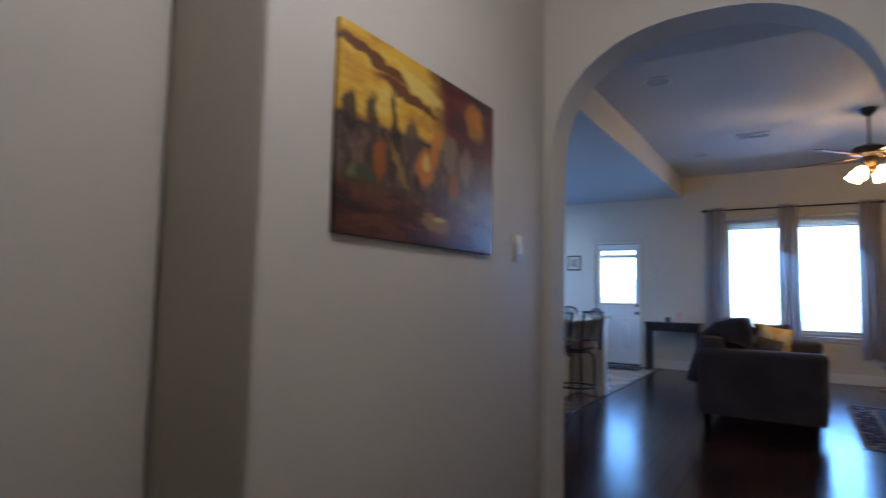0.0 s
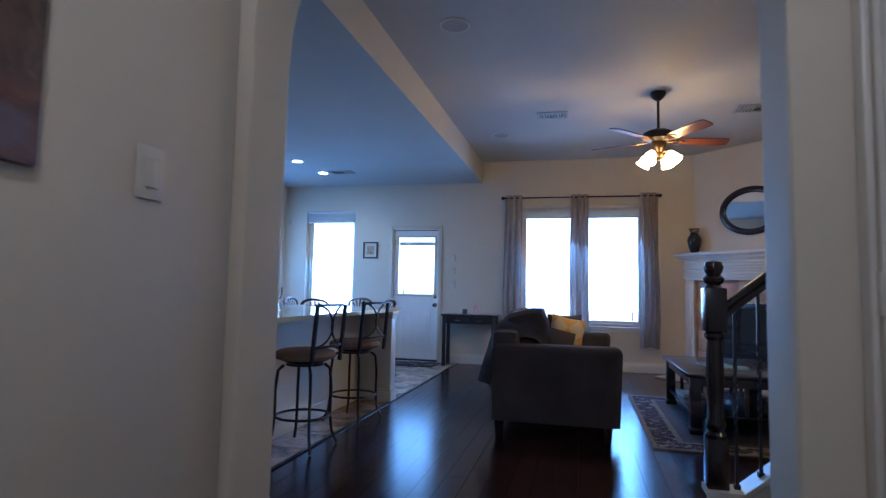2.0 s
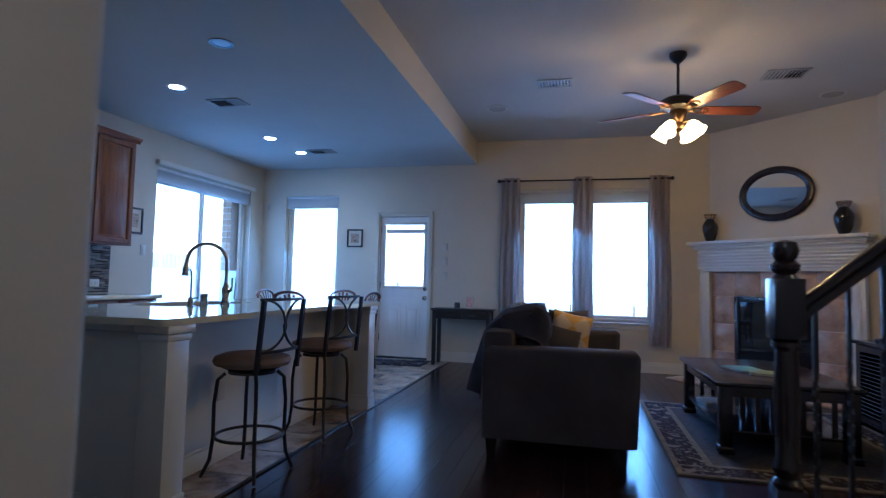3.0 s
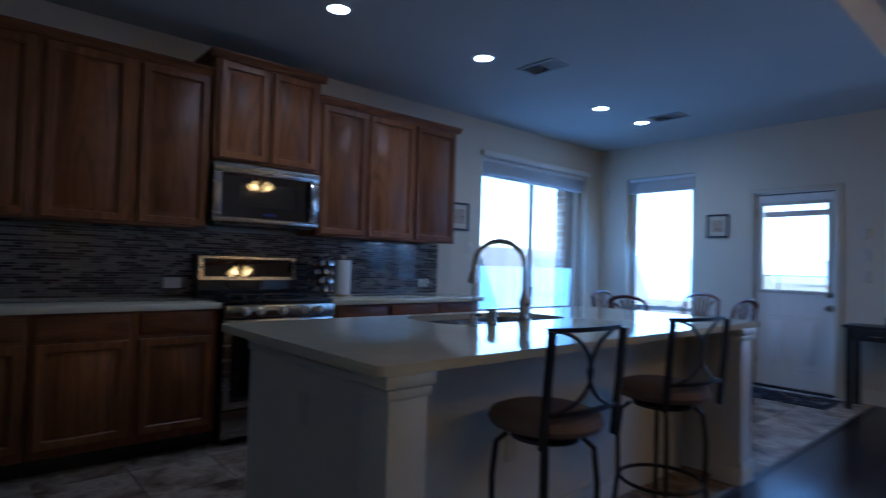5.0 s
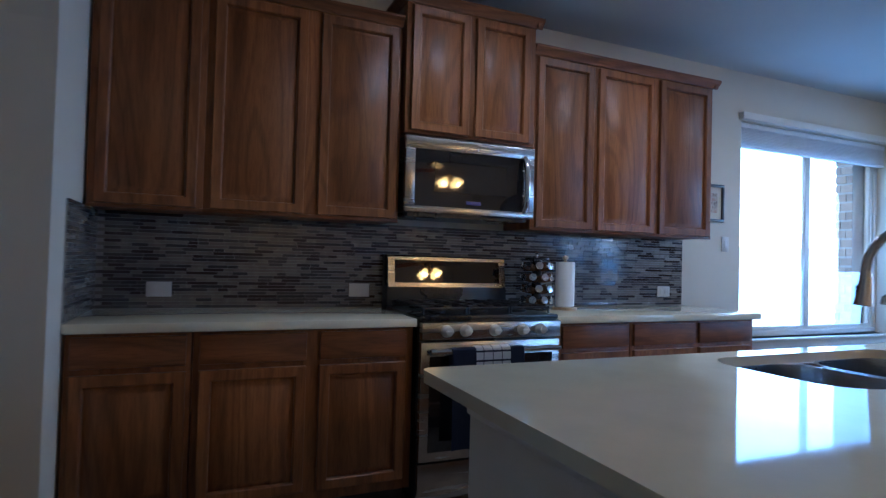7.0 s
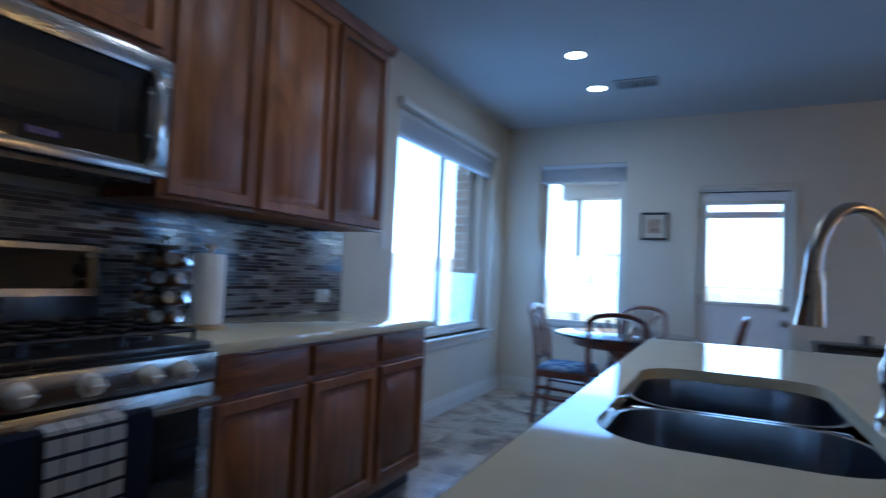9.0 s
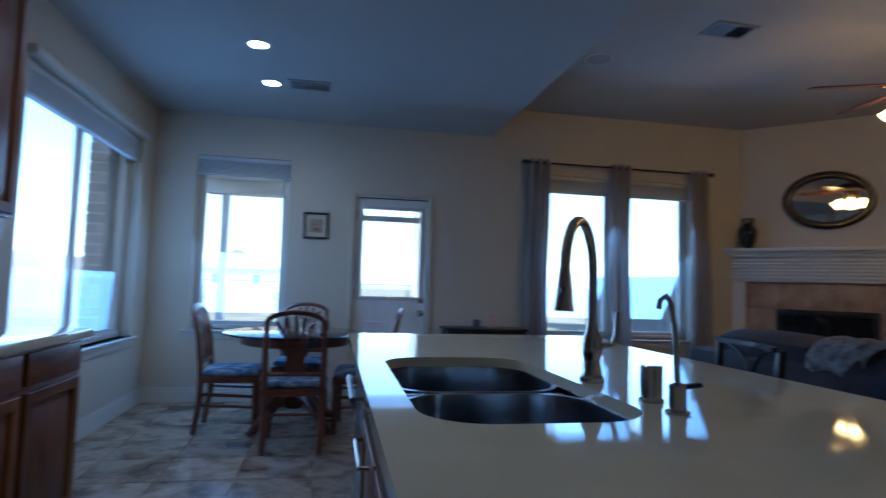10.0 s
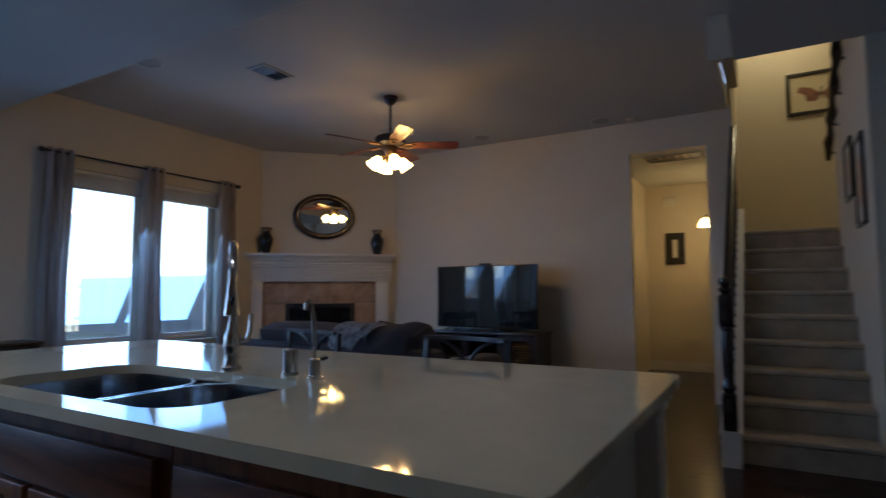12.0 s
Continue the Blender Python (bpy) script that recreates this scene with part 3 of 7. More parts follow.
def check_cloth():
    m, nodes, links, b = nodes_of("checked_cloth")
    vec = coords(nodes, links)
    sep = nodes.new("ShaderNodeSeparateXYZ")
    links.new(vec, sep.inputs[0])
    lines = []
    for ax, step, wide in ((1, 0.05, 0.006), (2, 0.045, 0.007)):
        w = nodes.new("ShaderNodeMath")
        w.operation = 'PINGPONG'
        w.inputs[1].default_value = step / 2
        links.new(sep.outputs[ax], w.inputs[0])
        c = nodes.new("ShaderNodeMath")
        c.operation = 'LESS_THAN'
        c.inputs[1].default_value = wide / 2 + (0.001 if ax == 2 else -0.001)
        links.new(w.outputs[0], c.inputs[0])
        lines.append(c.outputs[0])
    mx = nodes.new("ShaderNodeMath")
    mx.operation = 'MAXIMUM'
    links.new(lines[0], mx.inputs[0])
    links.new(lines[1], mx.inputs[1])
    out = mixc(nodes, links, 'MIX', mx.outputs[0], (0.70, 0.68, 0.66), (0.02, 0.022, 0.04))
    links.new(out, b.inputs["Base Color"])
    b.inputs["Roughness"].default_value = 0.9
    bump_of(nodes, links, b, noise_of(nodes, links, vec, 300), 0.3)
    return m


towel("tea_towel", 4.94, 5.33, 0.46, 0.10, surface("navy_cloth", (0.012, 0.016, 0.040), 0.9, var=0.2, fine=300, bump=0.4), "navy blue towel hung over the oven handle")
towel("checked_towel", 5.06, 5.25, 0.36, 0.05, check_cloth(), "white checked tea towel over the oven handle", 0.007)

# ---- island ----
IX0, IX1, IY0, IY1 = -2.645, -1.44, 4.372, 7.085


def rounded(x0, x1, y0, y1, r, n=6):
    pts = []
    for cx, cy, a in ((x1 - r, y0 + r, -90), (x1 - r, y1 - r, 0), (x0 + r, y1 - r, 90), (x0 + r, y0 + r, 180)):
        pts += [(cx + r * math.cos(radians(a + 90 * i / n)), cy + r * math.sin(radians(a + 90 * i / n))) for i in range(n + 1)]
    return pts


def slab(outer, inner, z0, z1):
    """A flat slab with one opening cut through it."""
    bm = bmesh.new()
    rings = []
    for z in (z0, z1):
        both = []
        for loop in (outer, inner):
            vs = [bm.verts.new((x, y, z)) for x, y in loop]
            both.append((vs, [bm.edges.new((vs[i], vs[(i + 1) % len(vs)])) for i in range(len(vs))]))
        bmesh.ops.triangle_fill(bm, use_beauty=True, use_dissolve=False, edges=both[0][1] + both[1][1])
        rings.append(both)
    for k in range(2):
        a, b = rings[0][k][0], rings[1][k][0]
        for i in range(len(a)):
            bm.faces.new((a[i], a[(i + 1) % len(a)], b[(i + 1) % len(b)], b[i]))
    return bm


SX0, SX1, SY0, SY1 = -2.56, -2.10, 5.255, 6.165
one("island_worktop", pose(0, 0, 0), slab(rounded(IX0, IX1, IY0, IY1, 0.035), rounded(SX0, SX1, SY0, SY1, 0.13), 0.884, 0.915), QUARTZ, "glossy cream quartz island top with a sink cutout", "worktop", smooth=25)


def bowl(x0, x1, y0, y1, deep, r):
    bm = bmesh.new()
    rings = []
    for inset, z in ((-0.012, 0.8835), (0.0, 0.8835), (0.006, 0.80), (0.012, 0.9 - deep), (0.03, 0.875 - deep), (0.10, 0.868 - deep)):
        pts = rounded(x0 + inset, x1 - inset, y0 + inset, y1 - inset, max(0.03, r - inset * 0.6), 8)
        rings.append([bm.verts.new((x, y, z)) for x, y in pts])
    for a, b in zip(rings, rings[1:]):
        for i in range(len(a)):
            bm.faces.new((a[i], a[(i + 1) % len(a)], b[(i + 1) % len(a)], b[i]))
    bm.faces.new(rings[-1])
    return bm


t = thing("double_sink", pose(0, 0, 0), "stainless steel double-bowl sink set under the island top", "sink")
part("large_bowl", bowl(SX0 + 0.005, SX1 - 0.005, 5.725, SY1 - 0.005, 0.22, 0.12), SINK, t, smooth=60)
part("small_bowl", bowl(SX0 + 0.005, SX1 - 0.005, SY0 + 0.005, 5.69, 0.20, 0.12), SINK, t, smooth=60)
part("divider", boxes((SX0 + 0.015, SX1 - 0.015, 5.693, 5.722, 0.80, 0.881), r=0.006), SINK, t)
for y in (5.36, 5.82):
    part("drain", lathe(bmesh.new(), [(0.045, 0), (0.045, 0.004), (0.03, 0.005), (0.0, 0.003)], 20, (-2.33, y, 0.655 if y > 5.7 else 0.675)), NICKEL, t, "round drain")

t = thing("kitchen_island", pose(0, 0, 0), "white island with moulded corner posts under a quartz top", "island")
part("end_panel", boxes((-2.56, -1.60, 4.48, 4.52, 0, 0.884)), TRIM, t, "plain white near end panel")
part("end_panel", boxes((-2.56, -1.60, 6.94, 6.98, 0, 0.884)), TRIM, t)
part("back_panel", boxes((-1.86, -1.82, 4.52, 6.94, 0, 0.884)), TRIM, t, "cream panel behind the stools")
part("filler", boxes((-2.585, -1.86, 4.52, 5.19, 0.10, 0.874)), OAK, t)
for y0 in (4.42, 6.86):
    post = part("post", boxes((-1.60, -1.46, y0, y0 + 0.14, 0, 0.884), r=0.003), TRIM, t, "square white post")
    for z0, z1, g in ((0.812, 0.842, 0.010), (0.845, 0.8835, 0.022)):
        part("capital", boxes((-1.60 - g, -1.46 + min(g, 0.018), y0 - g, y0 + 0.14 + g, z0, z1), r=0.006), TRIM, post)
    part("plinth", boxes((-1.615, -1.447, y0 - 0.013, y0 + 0.153, 0, 0.10), (-1.610, -1.452, y0 - 0.008, y0 + 0.148, 0.10, 0.125), r=0.005), TRIM, post)
part("cornice", boxes((-2.56, -1.60, 4.458, 4.48, 0.845, 0.8835), (-2.56, -1.60, 4.468, 4.48, 0.812, 0.842), r=0.005), TRIM, t)
part("skirting", boxes((-1.82, -1.806, 4.60, 6.86, 0, 0.10), (-1.82, -1.81, 4.60, 6.86, 0.10, 0.12), r=0.003), TRIM, t, "white skirting board")
part("skirting", boxes((-2.56, -1.615, 4.466, 4.48, 0, 0.10), r=0.003), TRIM, t)
part("outlet", boxes((-1.82, -1.813, 5.30, 5.37, 0.36, 0.475), r=0.002), WHITEPLASTIC, t, "white wall outlet")
part("outlet", boxes((-2.10, -2.03, 4.473, 4.48, 0.60, 0.715), r=0.002), WHITEPLASTIC, t, "white wall outlet")

# kitchen side of the island
t = thing("dishwasher", pose(0, 0, 0), "stainless steel dishwasher built into the island", "dishwasher")
part("body", boxes((-2.58, -1.87, 6.30, 6.93, 0.10, 0.87)), BLACK, t)
part("door", boxes((-2.605, -2.58, 6.30, 6.93, 0.11, 0.77), r=0.006), STEEL, t, "brushed steel door")
part("control_strip", boxes((-2.61, -2.58, 6.30, 6.93, 0.775, 0.84), r=0.006), DARKSTEEL, t)
bm = bmesh.new()
tube(bm, [(-2.64, 6.36, 0.735), (-2.64, 6.88, 0.735)], 0.012, 10)
for y in (6.39, 6.85):
    tube(bm, [(-2.60, y, 0.735), (-2.64, y, 0.735)], 0.009, 8)
part("handle", bm, DARKSTEEL, t, "dark steel bar handle")
t = thing("sink_cabinet", pose(0, 0, 0), "oak sink cabinet with false drawer fronts", "cabinet")
part("body", boxes((-2.585, -2.572, 5.20, 6.28, 0.10, 0.873), (-2.572, -1.865, 5.20, 5.22, 0.10, 0.873), (-2.572, -1.865, 6.26, 6.28, 0.10, 0.873), (-2.572, -1.865, 5.22, 6.26, 0.10, 0.12)), OAK, t)
part("toe_kick", boxes((-2.51, -1.87, 4.57, 6.93, 0, 0.098)), ESPRESSO, t)
fix(part("false_front", boxes((-0.02, 0, 0, 1.03, 0, 0.125), r=0.004), OAKH, t), -2.585, 5.235, 0.705)
for y0, y1 in ((5.235, 5.735), (5.765, 6.265)):
    bm = panel_door(y1 - y0, 0.54)
    bm.transform(Matrix.Diagonal((-1, 1, 1, 1)))
    d = fix(part("door", bm, OAK, t), -2.585, y0, 0.15)
    bm = bmesh.new()
    tube(bm, [(-0.02, 0.10, 0.50), (-0.05, 0.11, 0.50), (-0.05, y1 - y0 - 0.11, 0.50), (-0.02, y1 - y0 - 0.10, 0.50)], 0.007, 8)
    part("towel_bar", bm, NICKEL, d, "nickel towel bar")
t = thing("drawer_cabinet", pose(0, 0, 0), "narrow oak drawer cabinet at the island end", "cabinet")
part("front_frame", boxes((-2.588, -2.5852, 4.56, 5.19, 0.10, 0.872)), OAK, t)
for z0, z1 in ((0.705, 0.83), (0.44, 0.68), (0.15, 0.42)):
    part("drawer_front", boxes((-2.608, -2.588, 4.60, 5.165, z0, z1), r=0.004), OAKH, t)


def kitchen_faucet():
    t = thing("kitchen_faucet", pose(-2.053, 5.676, 0.915), "tall arched brushed nickel pull-down kitchen faucet", "faucet")
    dx, dy = -0.64, -0.768
    part("base", lathe(bmesh.new(), [(0.032, 0), (0.032, 0.012), (0.026, 0.02), (0.022, 0.06), (0.026, 0.075), (0.026, 0.115), (0.018, 0.13), (0.014, 0.16)], 20), NICKEL, t)
    pts = [(0, 0, 0.15), (0, 0, 0.22)]
    for i in range(13):
        a = math.pi * i / 12
        s = 0.128 * (1 - math.cos(a))
        pts.append((dx * s, dy * s, 0.284 + 0.124 * math.sin(a)))
    part("neck", tube(bmesh.new(), pts, 0.0125, 12), NICKEL, t)
    e = pts[-1]
    head = part("spray_head", tube(bmesh.new(), [e, (e[0], e[1], 0.262), (e[0] + dx * 0.004, e[1] + dy * 0.004, 0.212), (e[0] + dx * 0.006, e[1] + dy * 0.006, 0.19)], [0.0135, 0.016, 0.021, 0.024], 14), NICKEL, t)
    part("button", boxes((e[0] + dx * 0.017 - 0.006, e[0] + dx * 0.017 + 0.006, e[1] + dy * 0.017 - 0.006, e[1] + dy * 0.017 + 0.006, 0.212, 0.245), r=0.003), BLACK, head, "black spray button")
    part("lever", tube(bmesh.new(), [(0.02, -0.005, 0.095), (0.05, -0.015, 0.097), (0.058, -0.018, 0.13), (0.06, -0.02, 0.185)], [0.010, 0.009, 0.007, 0.008], 10), NICKEL, t, "side lever")


kitchen_faucet()
t = thing("soap_dispenser", pose(-2.035, 5.426, 0.915), "short brushed nickel air gap cap on the island", "sink cap")
part("cap", lathe(bmesh.new(), [(0.027, 0), (0.027, 0.006), (0.023, 0.01), (0.024, 0.075), (0.020, 0.08), (0, 0.08)], 20), NICKEL, t)
t = thing("filter_tap", pose(-2.046, 5.314, 0.915), "slim curved nickel drinking water tap", "faucet")
part("base", lathe(bmesh.new(), [(0.024, 0), (0.024, 0.005), (0.017, 0.008), (0.017, 0.055), (0.008, 0.06)], 18), NICKEL, t)
part("spout", tube(bmesh.new(), [(0, 0, 0.05), (-0.004, 0.004, 0.17), (-0.010, 0.006, 0.215), (-0.022, 0.006, 0.232), (-0.036, 0.004, 0.222), (-0.040, 0.003, 0.205)], 0.006, 10), NICKEL, t)
part("lever", tube(bmesh.new(), [(0.014, 0, 0.052), (0.05, -0.004, 0.056)], [0.006, 0.005], 8), BLACK, t, "black tap lever")

# things on the worktop
t = thing("spice_rack", pose(-4.18, 5.70, 0.915), "black revolving spice rack with capped jars", "spice rack")
part("frame", lathe(bmesh.new(), [(0.07, 0), (0.07, 0.012), (0.03, 0.014), (0.03, 0.30), (0.075, 0.302), (0.075, 0.315), (0.0, 0.316)], 16), BLACK, t)
JARGLASS = surface("spice_jar", (0.16, 0.09, 0.05), 0.15, var=0.4, coarse=14, bump=0.0)
CAPM = surface("jar_cap_steel", (0.60, 0.60, 0.60), 0.2, 1.0, bump=0.0)
for lv in range(4):
    for k in range(8):
        a = 2 * math.pi * (k + 0.5 * (lv % 2)) / 8
        bm = lathe(bmesh.new(), [(0.021, 0), (0.021, 0.05)], 10)
        bm.transform(pose(0.034 * math.cos(a), 0.034 * math.sin(a), 0.048 + lv * 0.068) @ pose(0, 0, 0, 0, 75, math.degrees(a)))
        jar = part("jar", bm, JARGLASS, t)
        bm = lathe(bmesh.new(), [(0.023, 0.05), (0.023, 0.064), (0, 0.066)], 10)
        bm.transform(pose(0.034 * math.cos(a), 0.034 * math.sin(a), 0.048 + lv * 0.068) @ pose(0, 0, 0, 0, 75, math.degrees(a)))
        part("cap", bm, CAPM, jar, "shiny steel cap")
part("top_knob", lathe(bmesh.new(), [(0.008, 0.316), (0.008, 0.335), (0.016, 0.345), (0.0, 0.352)], 12), CAPM, t)
t = thing("paper_towel_holder", pose(-4.17, 5.90, 0.915), "white paper towel roll on a wooden stand", "paper towels")
part("stand", lathe(bmesh.new(), [(0.075, 0), (0.075, 0.016), (0.01, 0.018), (0.01, 0.31), (0.018, 0.315), (0.018, 0.33), (0, 0.335)], 24), wood("pale_beech", (0.55, 0.40, 0.24), (0.42, 0.29, 0.16), 2), t, "turned pale wood stand")
part("roll", lathe(bmesh.new(), [(0.056, 0.02), (0.058, 0.03), (0.058, 0.285), (0.056, 0.295), (0.02, 0.295)], 28), surface("paper_towel", (0.80, 0.79, 0.77), 0.95, var=0.04, fine=120, bump=0.4), t, "white paper roll")


def outlet(m, label, kind="wall_outlet", n=2):
    t = thing(kind, m, label, "outlet" if kind == "wall_outlet" else "switch")
    part("plate", boxes((-0.0375, 0.0375, -0.006, 0, -0.058, 0.058), r=0.002), WHITEPLASTIC, t)
    if kind == "wall_outlet":
        for z in (-0.021, 0.021):
            part("socket", boxes((-0.016, 0.016, -0.008, -0.006, z - 0.014, z + 0.014), r=0.003), WHITEPLASTIC, t)
    else:
        part("rocker", boxes((-0.017, 0.017, -0.010, -0.006, -0.033, 0.033), r=0.003), WHITEPLASTIC, t)
    return t


for y in (3.64, 4.67, 6.955):
    outlet(pose(XW + 0.012, y, 1.015, 0, 90, 90), "white wall outlet on the mosaic splashback")
outlet(pose(XW + 0.001, 7.585, 1.385, 0, 0, 90), "white light switch on the kitchen wall", "light_switch")


def refrigerator():
    t = thing("refrigerator", pose(0, 0, 0), "dark slate steel french-door refrigerator in its recess", "refrigerator")
    x0, x1, yf = -2.53, -1.62, 3.478
    part("body", boxes((x0, x1, 2.62, yf - 0.07, 0.02, 1.73), r=0.005), BLACK, t)
    for a, b in ((x0, -2.079), (-2.071, x1)):
        d = part("door", boxes((a, b, yf - 0.065, yf, 0.66, 1.745), r=0.012), DARKSTEEL, t, "slate steel door")
        hx = -2.115 if a == x0 else -2.035
        pts = [(hx, yf, 0.74), (hx, yf + 0.034, 0.79), (hx, yf + 0.056, 1.2), (hx, yf + 0.034, 1.61), (hx, yf, 1.66)]
        pts = [tuple(Vector(pts[i]).lerp(Vector(pts[i + 1]), k / 4)) for i in range(4) for k in range(4)] + [pts[-1]]
        part("handle", tube(bmesh.new(), pts, 0.016, 12), DARKSTEEL, d, "long curved steel handle")
    disp = part("dispenser", boxes((-1.86, -1.62, yf, yf + 0.004, 1.02, 1.42), r=0.002), BLACKGLASS, t, "black water and ice dispenser")
    part("tray", boxes((-1.84, -1.64, yf + 0.004, yf + 0.009, 1.02, 1.032), r=0.002), BLACK, disp)
    part("button_strip", boxes((-1.84, -1.64, yf + 0.004, yf + 0.006, 1.30, 1.312)), surface("pale_marks", (0.35, 0.38, 0.42), 0.4), disp)
    part("badge", boxes((-2.43, -2.39, yf, yf + 0.002, 1.63, 1.66)), NICKEL, t)
    dr = part("freezer_drawer", boxes((x0, x1, yf - 0.065, yf, 0.05, 0.645), r=0.012), DARKSTEEL, t)
    part("handle", tube(bmesh.new(), [(x0 + 0.06, yf, 0.58), (x0 + 0.08, yf + 0.05, 0.58), (x1 - 0.08, yf + 0.05, 0.58), (x1 - 0.06, yf, 0.58)], 0.014, 10), NICKEL, dr)
    part("base_grille", boxes((x0 + 0.02, x1 - 0.02, yf - 0.06, yf - 0.04, 0, 0.05)), BLACK, t)


refrigerator()

# ---- kitchen ceiling fittings ----
for i, (dx, dy) in enumerate(DOWNLIGHTS + [(-2.21, 5.72)]):
    lit = i < 4
    t = thing("recessed_downlight", pose(dx, dy, LOW), "lit round recessed downlight in the kitchen ceiling" if lit else "unlit round recessed downlight in the kitchen ceiling", "light", "kitchen downlights")
    ring = bmesh.new()
    prof = [(0.062, -0.001), (0.062, -0.006), (0.085, -0.006), (0.088, -0.001)]
    rings = [[ring.verts.new((r * math.cos(2 * math.pi * k / 28), r * math.sin(2 * math.pi * k / 28), z)) for k in range(28)] for r, z in prof]
    for a, b in zip(rings, rings[1:] + rings[:1]):
        for k in range(28):
            ring.faces.new((a[k], a[(k + 1) % 28], b[(k + 1) % 28], b[k]))
    part("trim_ring", ring, WHITEPLASTIC if lit else BLACKFRAME, t)
    part("lens", lathe(bmesh.new(), [(0.061, -0.001), (0.061, -0.003), (0.03, -0.0045), (0.0, -0.005)][::-1], 28), LED if lit else surface("unlit_lens", (0.12, 0.12, 0.13), 0.3), t, "glowing lens" if lit else "unlit grey lens")


VENTPAINT = surface("vent_paint", (0.34, 0.33, 0.31), 0.55, var=0.05, bump=0.0)


def ceiling_vent(x, y, z, w, d, label, slats=9, along='x'):
    t = thing("ceiling_vent", pose(x, y, z, 0, 0, 0 if along == 'x' else 90), label, "vent")
    part("frame", boxes((-w / 2, w / 2, -d / 2, -d / 2 + 0.025, -0.01, 0), (-w / 2, w / 2, d / 2 - 0.025, d / 2, -0.01, 0), (-w / 2, -w / 2 + 0.025, -d / 2 + 0.025, d / 2 - 0.025, -0.01, 0), (w / 2 - 0.025, w / 2, -d / 2 + 0.025, d / 2 - 0.025, -0.01, 0)), VENTPAINT, t)
    part("backing", boxes((-w / 2 + 0.025, w / 2 - 0.025, -d / 2 + 0.025, d / 2 - 0.025, -0.003, -0.001)), BLACK, t)
    for k in range(slats):
        xk = -w / 2 + 0.03 + (w - 0.06) * (k + 0.5) / slats
        bm = boxes((-0.008, 0.008, -d / 2 + 0.025, d / 2 - 0.025, -0.001, 0.001))
        bm.transform(pose(xk, 0, -0.008, 0, 35 if k < slats / 2 else -35, 0))
        part("slat", bm, VENTPAINT, t, smooth=0)


ceiling_vent(-2.98, 6.92, LOW, 0.34, 0.22, "white slatted air vent in the kitchen ceiling")
ceiling_vent(-2.98, 8.93, LOW, 0.34, 0.22, "white slatted air vent in the kitchen ceiling")
ceiling_vent(0.04, 7.82, HIGH, 0.34, 0.22, "white slatted air vent in the living room ceiling")
ceiling_vent(2.12, 7.94, HIGH, 0.36, 0.26, "white slatted air vent in the living room ceiling")
for sx, sy in ((-0.57, 5.52), (-0.63, 8.53), (2.76, 8.60), (2.85, 7.15), (2.93, 5.70)):
    t = thing("ceiling_speaker", pose(sx, sy, HIGH), "round flush ceiling speaker with a grey grille", "speaker", "ceiling speakers")
    part("rim", lathe(bmesh.new(), [(0.115, 0), (0.115, -0.006), (0.10, -0.008)], 28), WHITEPLASTIC, t)
    part("grille", lathe(bmesh.new(), [(0.10, -0.004), (0.10, -0.009), (0, -0.010)], 28), surface("speaker_grille", (0.34, 0.32, 0.31), 0.7, fine=400, bump=0.5), t, "perforated grey grille")
t = thing("smoke_detector", pose(3.03, 5.39, HIGH), "small white smoke detector on the ceiling", "smoke detector")
part("case", lathe(bmesh.new(), [(0.06, 0), (0.06, -0.02), (0.045, -0.034), (0, -0.036)], 24), WHITEPLASTIC, t)
# ---- windows and doors ----
def window(m, w, h, label, number, panes=((0, 1),), blind=0.16):
    """A vinyl window filling an opening: x along the wall, -y into the room, origin at the lower corner of the room side."""
    t = tagged(new("window_%d" % number), label, "window", kind="structure")
    t.matrix_world = m
    f = 0.045
    part("window_frame", boxes((0, w, 0.085, 0.15, 0, f), (0, w, 0.085, 0.15, h - f, h), (0, f, 0.085, 0.15, f, h - f), (w - f, w, 0.085, 0.15, f, h - f), r=0.004), TRIM, t)
    for a, b in panes:
        x0, x1 = f + (w - 2 * f) * a, f + (w - 2 * f) * b
        part("sash", boxes((x0, x0 + 0.03, 0.10, 0.14, f, h - f), (x1 - 0.03, x1, 0.10, 0.14, f, h - f), (x0 + 0.03, x1 - 0.03, 0.10, 0.14, f, f + 0.035), (x0 + 0.03, x1 - 0.03, 0.10, 0.14, h - f - 0.035, h - f), r=0.003), TRIM, t)
        p = part("pane", boxes((x0 + 0.03, x1 - 0.03, 0.118, 0.122, f + 0.035, h - f - 0.035)), PANE, t, "clear glass", smooth=0)
        p.visible_shadow = False
    part("window_sill", boxes((-0.06, w + 0.06, -0.045, 0.10, -0.022, 0.0), r=0.005), TRIM, t, "white wooden sill")
    part("apron", boxes((-0.04, w + 0.04, -0.016, -0.001, -0.085, -0.023), r=0.003), TRIM, t)
    bl = part("blind", boxes((0.005, w - 0.005, 0.02, 0.07, h - 0.045, h - 0.002), r=0.003), BLINDS, t, "white mini blind raised to the top")
    n = int(blind / 0.012)
    for k in range(n):
        z = h - 0.05 - k * 0.012
        part("slat", boxes((0.008, w - 0.008, 0.02 + 0.002 * (k % 2), 0.07, z - 0.006, z)), BLINDS, bl, smooth=0)
    part("bottom_rail", boxes((0.006, w - 0.006, 0.022, 0.068, h - 0.07 - n * 0.012, h - 0.05 - n * 0.012), r=0.003), BLINDS, bl)
    return t


